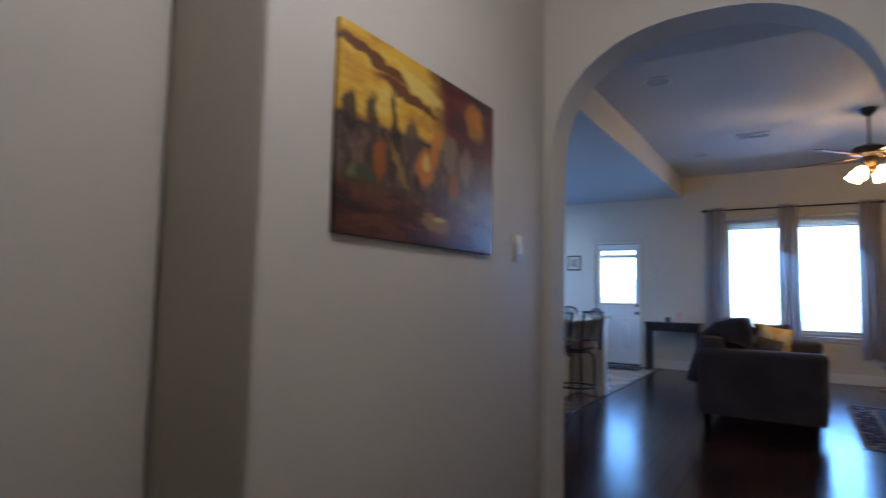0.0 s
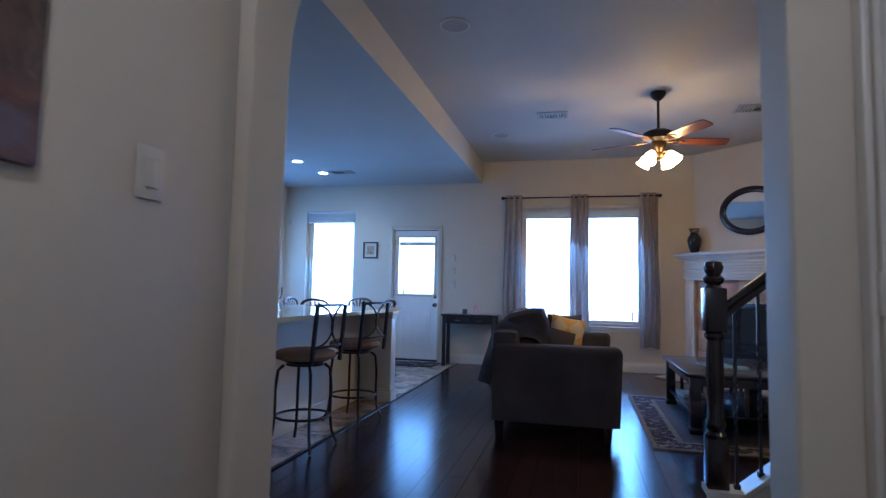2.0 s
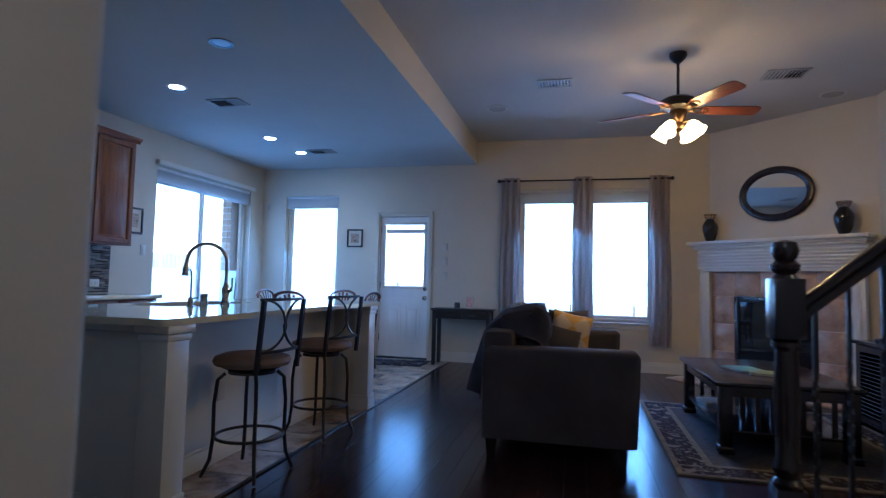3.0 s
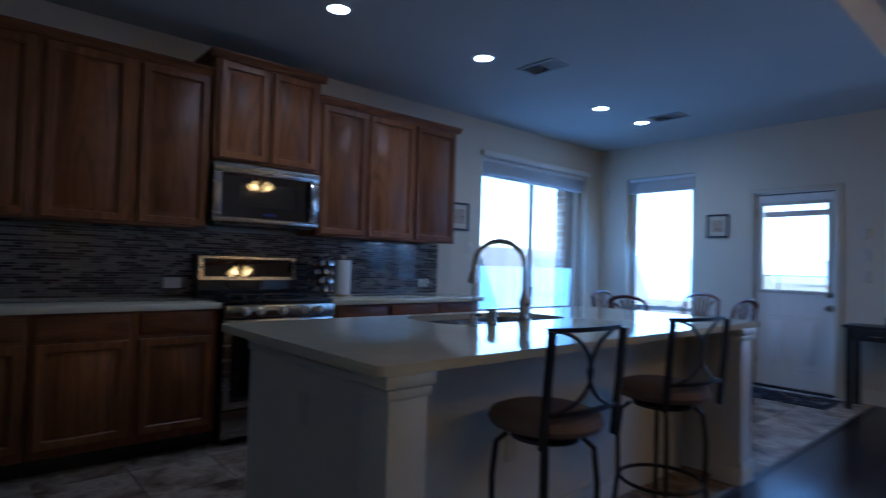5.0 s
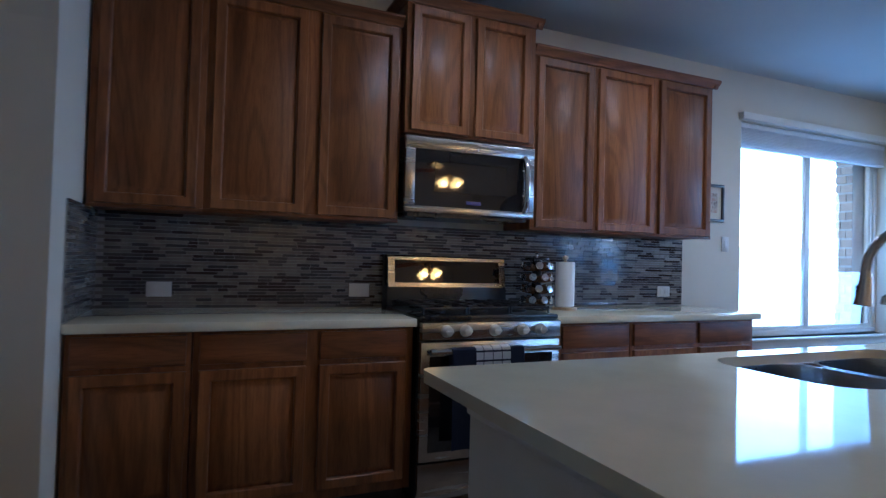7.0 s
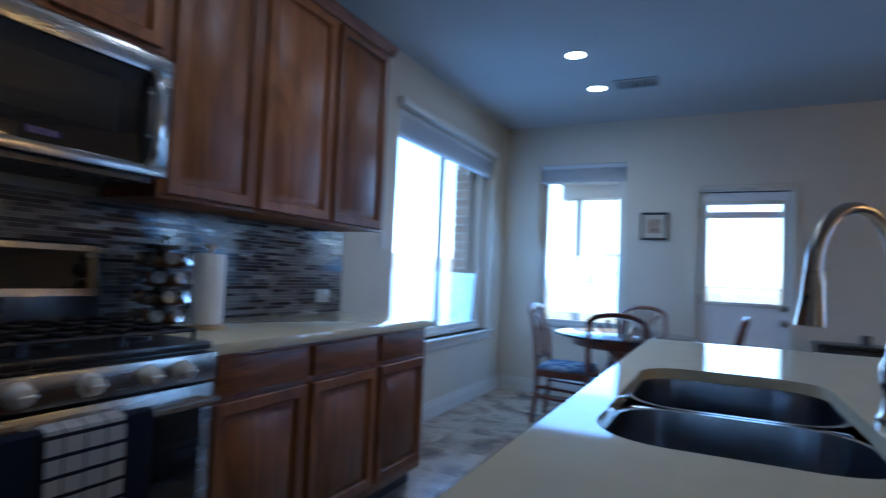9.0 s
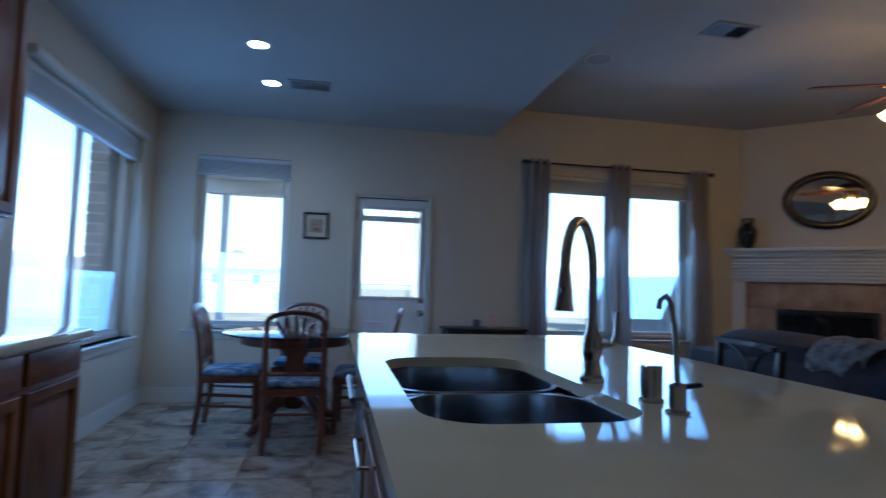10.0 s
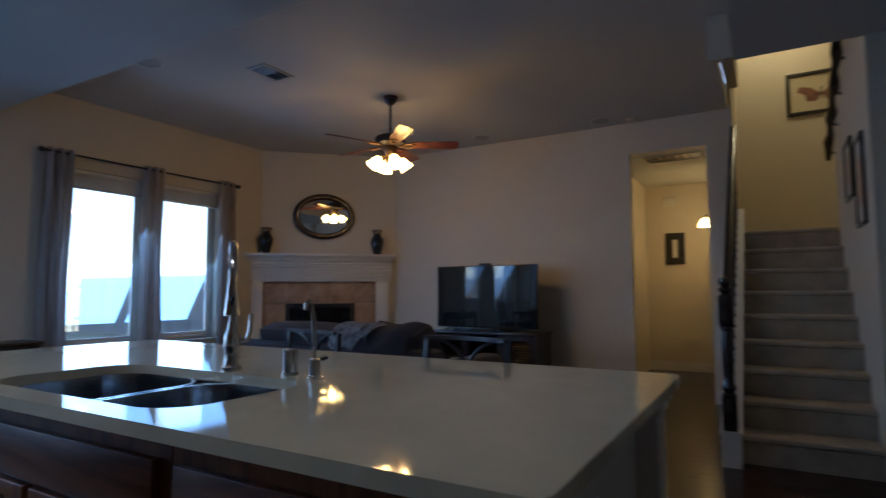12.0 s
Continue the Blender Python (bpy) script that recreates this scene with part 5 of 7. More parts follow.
def drape(u, v):
    # over the sofa back: down behind, over the top, forward onto the cushion
    path = [(-0.45, 0.36), (-0.43, 0.48), (-0.385, 0.65), (-0.345, 0.80), (-0.22, 0.905), (-0.06, 0.955), (0.03, 0.935), (0.085, 0.86), (0.10, 0.75)]
    f = v * (len(path) - 1)
    i = min(int(f), len(path) - 2)
    x = path[i][0] + (path[i + 1][0] - path[i][0]) * (f - i)
    z = path[i][1] + (path[i + 1][1] - path[i][1]) * (f - i)
    low = max(0, 1 - v * 2.4)
    wrap = min(1.0, u / 0.3)
    wrap = wrap * wrap * (3 - 2 * wrap)
    y = 6.03 + 0.52 * u + low * 0.10 * (u - 0.5)
    if v > 0.3:
        z -= (1 - wrap) * 0.20 * min(1.0, (v - 0.3) / 0.15)
    if v < 0.45:
        x = -0.325 + (x + 0.325) * (0.15 + 0.85 * wrap)
    return (x + 0.014 * math.sin(u * 17 + v * 3) * (0.3 + low), y, z + 0.012 * math.sin(u * 11 + v * 5) + low * 0.12 * (u - 0.2))


throw("throw_blanket", drape, 26, 30, surface("dark_plush_throw", (0.085, 0.078, 0.095), 0.95, var=0.3, coarse=5, fine=150, bump=0.7, dist=0.004, spec=0.15), "dark plush throw draped over the sofa end")


def drape2(u, v):
    a = math.pi * (v * 1.15 - 0.15)
    return (-0.14 - 0.17 * math.cos(a) + 0.01 * math.sin(u * 13), 6.47 + 0.33 * u + 0.02 * math.sin(v * 8), 0.80 + 0.15 * math.sin(a) - max(0, (0.15 - v)) * 0.5 + 0.012 * math.sin(u * 17 + v * 9))


throw("fleece_throw", drape2, 18, 18, blotches("grey_swirl_fleece", [(0.35, (0.12, 0.105, 0.11)), (0.5, (0.50, 0.47, 0.48)), (0.62, (0.22, 0.20, 0.21))], 9, 0.95, 0.8), "grey and white swirled fleece folded over the sofa back")


def throw_pillow(m, material, label, s=0.21):
    bm = bmesh.new()
    n = 14
    for sgn in (-1, 1):
        g = []
        for i in range(n + 1):
            row = []
            for j in range(n + 1):
                u, v = 2 * i / n - 1, 2 * j / n - 1
                d = 0.075 * (max(0, (1 - u * u)) * max(0, (1 - v * v))) ** 0.42
                pin = 1 - 0.07 * (1 - abs(u)) * abs(v) - 0.07 * (1 - abs(v)) * abs(u)
                row.append(bm.verts.new((s * u * pin, sgn * d, s * v * pin)))
            g.append(row)
        for i in range(n):
            for j in range(n):
                bm.faces.new((g[i][j], g[i + 1][j], g[i + 1][j + 1], g[i][j + 1]))
    bmesh.ops.remove_doubles(bm, verts=bm.verts[:], dist=1e-4)
    return one("throw_pillow", m, bm, material, label, "pillow", "sofa pillows", 70)


def kite_cloth():
    m, nodes, links, b = nodes_of("yellow_geometric_cloth")
    vec = coords(nodes, links, (1, 1, 1))
    ch = nodes.new("ShaderNodeTexChecker")
    ch.inputs["Scale"].default_value = 7.5
    mp = nodes.new("ShaderNodeMapping")
    mp.inputs["Rotation"].default_value = (0, radians(45), 0)
    mp.inputs["Location"].default_value = (0.1, 0.53, 0.1)
    links.new(vec, mp.inputs[0])
    links.new(mp.outputs[0], ch.inputs["Vector"])
    ch.inputs["Color1"].default_value = (0.58, 0.35, 0.07, 1)
    ch.inputs["Color2"].default_value = (0.60, 0.50, 0.34, 1)
    links.new(ch.outputs[0], b.inputs["Base Color"])
    b.inputs["Roughness"].default_value = 0.9
    bump_of(nodes, links, b, noise_of(nodes, links, vec, 300), 0.3)
    return m


DARKPIL = surface("charcoal_pillow_cloth", (0.05, 0.044, 0.048), 0.9, var=0.2, fine=220, bump=0.4)
throw_pillow(pose(0.20, 7.46, 0.71, -15, 0, 8), DARKPIL, "charcoal square pillow leaning on the far sofa arm", 0.175)
throw_pillow(pose(0.22, 7.24, 0.70, -18, 12, 6), kite_cloth(), "yellow and cream geometric pillow on the sofa", 0.17)
throw_pillow(pose(0.15, 7.00, 0.625, -30, 14, 10), DARKPIL, "dark square pillow slumped on the sofa seat", 0.15)

# ---- coffee table, rug, console, television ----
def coffee_table():
    t = thing("coffee_table", pose(0, 0, 0.012), "dark espresso coffee table with slatted ends and a shelf", "coffee table")
    x0, x1, y0, y1, h = 1.20, 2.02, 6.40, 7.72, 0.475
    part("tabletop", boxes((x0 - 0.03, x1 + 0.03, y0 - 0.03, y1 + 0.03, h - 0.03, h), r=0.006), ESPRESSO, t)
    for x in (x0, x1 - 0.08):
        for y in (y0, y1 - 0.08):
            lg = part("leg", boxes((x, x + 0.08, y, y + 0.08, 0, h - 0.031), r=0.004), ESPRESSOZ, t)
            part("foot_block", boxes((x - 0.008, x + 0.088, y - 0.008, y + 0.088, 0, 0.05), r=0.004), ESPRESSOZ, lg)
    part("apron", boxes((x0 + 0.01, x0 + 0.03, y0 + 0.081, y1 - 0.081, h - 0.10, h - 0.031)), ESPRESSO, t)
    part("apron", boxes((x1 - 0.03, x1 - 0.01, y0 + 0.081, y1 - 0.081, h - 0.10, h - 0.031)), ESPRESSO, t)
    part("apron", boxes((x0 + 0.081, x1 - 0.081, y0 + 0.01, y0 + 0.03, h - 0.10, h - 0.031)), ESPRESSO, t)
    part("apron", boxes((x0 + 0.081, x1 - 0.081, y1 - 0.03, y1 - 0.01, h - 0.10, h - 0.031)), ESPRESSO, t)
    part("shelf", boxes((x0 + 0.02, x1 - 0.02, y0 + 0.02, y1 - 0.02, 0.13, 0.155), r=0.003), ESPRESSO, t)
    for y in (y0 + 0.03, y1 - 0.05):
        for k in range(7):
            x = x0 + 0.13 + k * 0.09
            part("slat", boxes((x, x + 0.03, y, y + 0.018, 0.156, h - 0.101)), ESPRESSOZ, t, smooth=0)


coffee_table()
t = thing("magazine", pose(1.52, 7.05, 0.488, 0, 0, 14), "teal-covered magazine lying on the coffee table", "magazine")
part("cover", boxes((-0.11, 0.11, -0.15, 0.15, 0.008, 0.010)), blotches("teal_cover", [(0.35, (0.03, 0.12, 0.15)), (0.6, (0.10, 0.28, 0.30)), (0.75, (0.4, 0.42, 0.4))], 12, 0.3), t)
part("pages", boxes((-0.108, 0.108, -0.148, 0.148, 0, 0.008)), WHITEPLASTIC, t)
t = thing("magazine", pose(1.62, 6.86, 0.488, 0, 0, -8), "green-covered magazine lying on the coffee table", "magazine")
part("cover", boxes((-0.12, 0.12, -0.10, 0.10, 0.012, 0.014)), blotches("green_cover", [(0.4, (0.06, 0.12, 0.05)), (0.6, (0.25, 0.28, 0.15))], 14, 0.3), t)
part("pages", boxes((-0.118, 0.118, -0.098, 0.098, 0, 0.012)), WHITEPLASTIC, t)
t = thing("book", pose(1.36, 7.30, 0.167, 0, 0, 5), "flat book stored on the coffee table shelf", "book")
part("cover", boxes((-0.10, 0.10, -0.13, 0.13, 0, 0.03), r=0.003), WHITEPLASTIC, t)


def rug_material():
    m, nodes, links, b = nodes_of("patterned_rug")
    vec = coords(nodes, links)
    v = nodes.new("ShaderNodeTexVoronoi")
    v.inputs["Scale"].default_value = 15
    links.new(vec, v.inputs["Vector"])
    n = noise_of(nodes, links, vec, 16, 5, 0.7)
    ad = nodes.new("ShaderNodeMath")
    ad.operation = 'ADD'
    links.new(v.outputs["Distance"], ad.inputs[0])
    links.new(n, ad.inputs[1])
    r = ramp(nodes, [(0.42, (0.010, 0.010, 0.018)), (0.49, (0.17, 0.155, 0.135)), (0.54, (0.012, 0.012, 0.022)), (0.75, (0.035, 0.024, 0.030)), (0.86, (0.20, 0.18, 0.155))])
    mr = nodes.new("ShaderNodeMath")
    mr.operation = 'MULTIPLY'
    mr.inputs[1].default_value = 0.66
    links.new(ad.outputs[0], mr.inputs[0])
    links.new(mr.outputs[0], r.inputs[0])
    links.new(r.outputs[0], b.inputs["Base Color"])
    b.inputs["Roughness"].default_value = 0.95
    b.inputs["Specular IOR Level"].default_value = 0.1
    bump_of(nodes, links, b, noise_of(nodes, links, vec, 250), 0.8, 0.004)
    return m


RUG = rug_material()
CREAM = surface("cream_rug_wool", (0.17, 0.145, 0.11), 0.95, var=0.25, coarse=20, fine=200, bump=0.8, dist=0.004, spec=0.1)
t = thing("area_rug", pose(0, 0, 0), "dark patterned wool rug with cream border bands", "rug")
rx0, rx1, ry0, ry1 = 0.86, 2.56, 5.90, 8.06
part("field", boxes((rx0 + 0.24, rx1 - 0.24, ry0 + 0.24, ry1 - 0.24, 0.001, 0.011)), blotches("rug_field", [(0.38, (0.02, 0.02, 0.03)), (0.5, (0.055, 0.047, 0.04)), (0.6, (0.025, 0.016, 0.018)), (0.7, (0.10, 0.085, 0.07))], 14, 0.95, 0.7), t)
for name, g0, g1, mt in (("binding", 0.0, 0.035, CREAM), ("border", 0.035, 0.20, RUG), ("guard_stripe", 0.20, 0.24, CREAM)):
    a, b, c, d = rx0 + g0, rx1 - g0, ry0 + g0, ry1 - g0
    w = g1 - g0
    part(name, boxes((a, b, c, c + w, 0.001, 0.0112), (a, b, d - w, d, 0.001, 0.0112), (a, a + w, c + w, d - w, 0.001, 0.0112), (b - w, b, c + w, d - w, 0.001, 0.0112)), mt, t)


def console_table():
    t = thing("console_table", pose(-1.62, 9.62, 0), "black console table with two small drawers", "console table")
    w, d, h = 0.78, 0.34, 0.755
    part("tabletop", boxes((-0.02, w + 0.02, -0.02, d, h - 0.025, h), r=0.005), BLACKFRAME, t)
    part("case", boxes((0.02, w - 0.02, 0.01, d - 0.01, h - 0.135, h - 0.026)), BLACKFRAME, t)
    for k in range(2):
        x0 = 0.075 + k * 0.32
        dr = part("drawer_front", boxes((x0, x0 + 0.31, 0.0, 0.01, h - 0.125, h - 0.035), r=0.003), BLACKFRAME, t)
        part("pull", tube(bmesh.new(), [(x0 + 0.11, 0, h - 0.075), (x0 + 0.12, -0.02, h - 0.085), (x0 + 0.155, -0.024, h - 0.09), (x0 + 0.19, -0.02, h - 0.085), (x0 + 0.20, 0, h - 0.075)], 0.005, 6), NICKEL, dr, "nickel bail pull")
    for x in (0.0, w - 0.05):
        for y in (0.0, d - 0.06):
            part("leg", boxes((x, x + 0.05, y, y + 0.05, 0, h - 0.026), r=0.003), BLACKFRAME, t)


console_table()
t = thing("candle_jar", pose(-1.31, 9.76, 0.755), "small grey glass candle jar on the console", "candle")
part("jar", lathe(bmesh.new(), [(0.035, 0), (0.037, 0.005), (0.037, 0.075), (0.032, 0.078), (0.03, 0.05)], 18), surface("smoky_glass", (0.10, 0.10, 0.10), 0.15, bump=0.0), t)
t = thing("photo_frame", pose(-1.14, 9.76, 0.757, -10, 0, 12), "white-framed small picture standing on the console", "picture")
part("frame", boxes((-0.06, 0.06, -0.012, 0, 0, 0.16), r=0.003), WHITEPLASTIC, t)
part("picture", boxes((-0.045, 0.045, -0.014, -0.0125, 0.018, 0.142)), blotches("rosy_print", [(0.35, (0.55, 0.25, 0.22)), (0.6, (0.70, 0.50, 0.45))], 25, 0.4), t)
part("easel", boxes((-0.02, 0.02, 0.001, 0.055, 0, 0.006)), BLACKFRAME, t)


def television():
    t = thing("television", pose(2.74, 7.075, 0.712, 0, 0, -1.2), "large flat black television, switched off, on its stand", "television")
    w, h = 1.33, 0.745
    part("case", boxes((-0.012, 0.035, -w / 2, w / 2, 0.025, h + 0.025), r=0.006), BLACK, t)
    part("screen", boxes((-0.0145, -0.0122, -w / 2 + 0.012, w / 2 - 0.012, 0.043, h + 0.013)), surface("television_screen", (0.010, 0.013, 0.015), 0.035, var=0.02, bump=0.0, spec=0.9), t, "dark glossy screen")
    for s in (-1, 1):
        part("foot", tube(bmesh.new(), [(-0.13, s * 0.48, 0.006), (0.0, s * 0.46, 0.03), (0.10, s * 0.48, 0.006)], 0.008, 8), BLACK, t)
    part("camera_bar", boxes((-0.02, 0.03, -0.075, 0.075, h + 0.026, h + 0.05), r=0.004), BLACK, t)


television()


def tv_stand():
    t = thing("tv_stand", pose(2.52, 6.36, 0), "dark wood television stand with louvred doors", "tv stand")
    w, d, h = 1.30, 0.50, 0.705
    part("top", boxes((-0.02, d, -0.02, w + 0.02, h - 0.03, h), r=0.005), ESPRESSO, t)
    part("side", boxes((0.0, d - 0.01, 0, 0.03, 0, h - 0.031)), ESPRESSOZ, t)
    part("side", boxes((0.0, d - 0.01, w - 0.03, w, 0, h - 0.031)), ESPRESSOZ, t)
    part("back", boxes((d - 0.02, d - 0.01, 0.031, w - 0.031, 0.05, h - 0.031)), ESPRESSO, t)
    part("bottom", boxes((0.01, d - 0.021, 0.031, w - 0.031, 0.05, 0.075)), ESPRESSO, t)
    part("shelf", boxes((0.03, d - 0.021, 0.47, w - 0.47, 0.38, 0.40)), ESPRESSO, t)
    for y in (0.45, w - 0.47):
        part("upright", boxes((0.01, d - 0.021, y, y + 0.02, 0.076, h - 0.031)), ESPRESSOZ, t)
    for a in (0.034, w - 0.446):
        dr = part("door", boxes((-0.005, 0.012, a, a + 0.05, 0.06, h - 0.036), (-0.005, 0.012, a + 0.362, a + 0.412, 0.06, h - 0.036), (-0.005, 0.012, a + 0.05, a + 0.362, 0.06, 0.11), (-0.005, 0.012, a + 0.05, a + 0.362, h - 0.086, h - 0.036)), ESPRESSOZ, t)
        for k in range(16):
            z = 0.125 + k * 0.0305
            bm = boxes((-0.011, 0.011, a + 0.05, a + 0.362, -0.003, 0.003))
            bm.transform(Matrix.Translation((0.004, 0, z)) @ pose(0, 0, 0, 0, 35, 0))
            part("louvre", bm, ESPRESSO, dr, smooth=0)


tv_stand()
for y, w in ((6.85, 0.10), (7.30, 0.24)):
    t = thing("media_box", pose(2.60, y, 0.706), "small black media box under the television", "media box")
    part("case", boxes((-0.05, 0.05, -w / 2, w / 2, 0, 0.03), r=0.004), BLACK, t)


# ---- bar stools ----
def bar_stool():
    t = thing("bar_stool", pose(-1.53, 5.20, 0, 0, 0, -5), "black iron swivel bar stool with a tan suede seat", "bar stool", "stools at the island")
    for sx in (-1, 1):
        for sy in (-1, 1):
            pts = [(0.10 * sx, 0.10 * sy, 0.565), (0.128 * sx, 0.128 * sy, 0.53), (0.138 * sx, 0.138 * sy, 0.40), (0.136 * sx, 0.136 * sy, 0.22), (0.145 * sx, 0.145 * sy, 0.10), (0.175 * sx, 0.175 * sy, 0.008)]
            part("leg", tube(bmesh.new(), pts, 0.0105, 8), IRON, t, "bent black iron leg")
    part("foot_ring", tube(bmesh.new(), [(0.185 * math.cos(2 * math.pi * i / 36), 0.185 * math.sin(2 * math.pi * i / 36), 0.215) for i in range(36)], 0.009, 8, True), IRON, t, "round iron footrest")
    part("swivel", lathe(bmesh.new(), [(0.13, 0.562), (0.13, 0.575), (0.09, 0.578), (0.09, 0.592), (0.16, 0.594), (0.16, 0.602)], 24), IRON, t)
    part("seat", lathe(bmesh.new(), [(0.17, 0.602), (0.205, 0.612), (0.215, 0.632), (0.205, 0.655), (0.16, 0.672), (0.08, 0.680), (0.0, 0.682)], 32), SEATFAB, t, "domed tan suede cushion")
    bk = part("backrest", bmesh.new(), IRON, t, "curved iron back")
    ux = 0.165

    def at(v, z):
        return (ux + 0.035 * (1 - (v / 0.2) ** 2) + 0.10 * (z - 0.60) * 0.35, v, z)
    for s in (-1, 1):
        bm = bmesh.new()
        box(bm, -0.011, 0.011, -0.011, 0.011, 0, 0.40)
        bm.transform(Matrix.Translation(at(0.19 * s, 0.585)) @ pose(0, 0, 0, 0, 5, 0))
        part("upright", bm, IRON, bk, smooth=0)
    for z in (0.985, 0.70):
        part("rail", tube(bmesh.new(), [at(-0.19 + 0.38 * i / 10, z) for i in range(11)], 0.011, 4), IRON, bk)
    for s in (-1, 1):
        part("scroll", tube(bmesh.new(), [at(s * (0.19 - 0.20 * math.sin(math.pi * i / 20)), 0.70 + 0.15 * (1 - math.cos(math.pi * i / 20)) * 1.0) if i <= 10 else at(0, 0.85) for i in range(0, 11)], 0.0075, 6), IRON, bk)
        part("scroll", tube(bmesh.new(), [at(s * 0.19 * (1 - math.cos(math.pi * i / 20)), 0.84 + 0.145 * math.sin(math.pi * i / 20)) for i in range(11)], 0.0075, 6), IRON, bk)
    return t


stool = bar_stool()
copy_thing(stool, pose(-1.51, 6.05, 0, 0, 0, -11))


# ---- dining corner ----
def dining_table():
    t = thing("dining_table", pose(-3.0, 8.97, 0), "round glass-topped table on a dark wooden pedestal", "dining table")
    part("tabletop", lathe(bmesh.new(), [(0.535, 0.735), (0.55, 0.741), (0.55, 0.752), (0.54, 0.758), (0, 0.758)], 64), surface("dark_table_glass", (0.022, 0.014, 0.012), 0.04, var=0.1, bump=0.0, spec=0.7), t, "dark glossy glass top")
    part("apron", lathe(bmesh.new(), [(0.40, 0.66), (0.42, 0.67), (0.42, 0.734)], 40), CHERRY, t)
    part("column", lathe(bmesh.new(), [(0.07, 0.16), (0.09, 0.20), (0.10, 0.26), (0.06, 0.34), (0.05, 0.45), (0.075, 0.55), (0.11, 0.60), (0.20, 0.66)], 24), CHERRY, t)
    for k in range(4):
        a = 45 + 90 * k
        bm = bmesh.new()
        tube(bm, [(0.05, 0, 0.27), (0.16, 0, 0.24), (0.28, 0, 0.12), (0.38, 0, 0.05), (0.42, 0, 0.026)], [0.045, 0.045, 0.038, 0.032, 0.026], 8)
        bm.transform(pose(0, 0, 0, 0, 0, a))
        part("foot", bm, CHERRY, t)


dining_table()
BLUESEAT = blotches("blue_floral_seat", [(0.36, (0.035, 0.06, 0.12)), (0.5, (0.12, 0.18, 0.28)), (0.62, (0.40, 0.42, 0.44)), (0.75, (0.08, 0.12, 0.20))], 14, 0.85, 0.4)


def dining_chair(m):
    """Origin under the seat's middle; the back stands on the -y side."""
    t = thing("dining_chair", m, "cherry wood dining chair with a fan back and blue seat", "dining chair", "chairs round the table")
    for s in (-1, 1):
        part("front_leg", tube(bmesh.new(), [(0.20 * s, 0.20, 0.006), (0.20 * s, 0.20, 0.42)], [0.020, 0.026], 6), CHERRY, t)
        part("back_post", tube(bmesh.new(), [(0.185 * s, -0.235, 0.006), (0.19 * s, -0.20, 0.25), (0.19 * s, -0.20, 0.45), (0.195 * s, -0.225, 0.70), (0.185 * s, -0.265, 0.88)], [0.020, 0.021, 0.022, 0.020, 0.018], 8), CHERRY, t)
        part("stretcher", tube(bmesh.new(), [(0.20 * s, 0.20, 0.20), (0.19 * s, -0.20, 0.22)], 0.011, 6), CHERRY, t)
        part("stretcher", tube(bmesh.new(), [(0.20 * s, 0.20, 0.28), (0.19 * s, -0.20, 0.30)], 0.011, 6), CHERRY, t)
    part("stretcher", tube(bmesh.new(), [(-0.19, -0.20, 0.26), (0.19, -0.20, 0.26)], 0.011, 6), CHERRY, t)
    part("seat_frame", boxes((-0.225, 0.225, -0.215, 0.225, 0.385, 0.435), r=0.008), CHERRY, t)
    part("seat", cushion(bmesh.new(), -0.215, 0.215, -0.195, 0.215, 0.432, 0.478, n=6), BLUESEAT, t, "blue and white floral seat pad", smooth=60)
    part("crest_rail", tube(bmesh.new(), [(0.185 * math.cos(math.pi * i / 14) * (-1), -0.265 - 0.02 * math.sin(math.pi * i / 14), 0.88 + 0.07 * math.sin(math.pi * i / 14)) for i in range(15)], 0.024, 8, flat=0.6), CHERRY, t, "arched top rail")
    part("lower_rail", tube(bmesh.new(), [(-0.19, -0.205, 0.53), (0.19, -0.205, 0.53)], 0.016, 6), CHERRY, t)
    for k in range(5):
        u = k - 2
        part("splat", tube(bmesh.new(), [(0.030 * u, -0.205, 0.53), (0.022 * u, -0.222, 0.68), (0.045 * u, -0.25, 0.84), (0.062 * u, -0.272, 0.93 - 0.012 * u * u)], [0.013, 0.010, 0.012, 0.014], 6, flat=0.55), CHERRY, t)
    return t


chair = dining_chair(pose(-2.96, 8.46, 0))
copy_thing(chair, pose(-3.47, 8.98, 0, 0, 0, -90))
copy_thing(chair, pose(-2.98, 9.46, 0, 0, 0, 176))
copy_thing(chair, pose(-2.46, 8.90, 0, 0, 0, 84))
for x, y in ((-2.93, 8.80), (-2.80, 8.83)):
    t = thing("drinking_glass", pose(x, y, 0.758), "clear drinking glass on the dining table", "glass")
    part("tumbler", lathe(bmesh.new(), [(0.028, 0.0), (0.034, 0.11), (0.032, 0.11), (0.026, 0.010)], 18), glass("tumbler_glass"), t)


# ---- pictures and small wall things ----
def picture(m, w, h, print_mat, label, frame_mat=BLACKFRAME, border=0.022, mount=True):
    """x along the wall, -y into the room."""
    t = thing("framed_picture", m, label, "picture")
    part("frame", boxes((-w / 2, w / 2, -0.02, -0.001, -h / 2, -h / 2 + border), (-w / 2, w / 2, -0.02, -0.001, h / 2 - border, h / 2), (-w / 2, -w / 2 + border, -0.02, -0.001, -h / 2 + border, h / 2 - border), (w / 2 - border, w / 2, -0.02, -0.001, -h / 2 + border, h / 2 - border), r=0.003), frame_mat, t)
    part("mount", boxes((-w / 2 + border, w / 2 - border, -0.008, -0.001, -h / 2 + border, h / 2 - border)), surface("cream_mount", (0.55, 0.50, 0.40), 0.8, var=0.05), t)
    k = 0.52 if mount else 0.9
    part("print", boxes((-w / 2 * k, w / 2 * k, -0.010, -0.0085, -h / 2 * k, h / 2 * k)), print_mat, t)


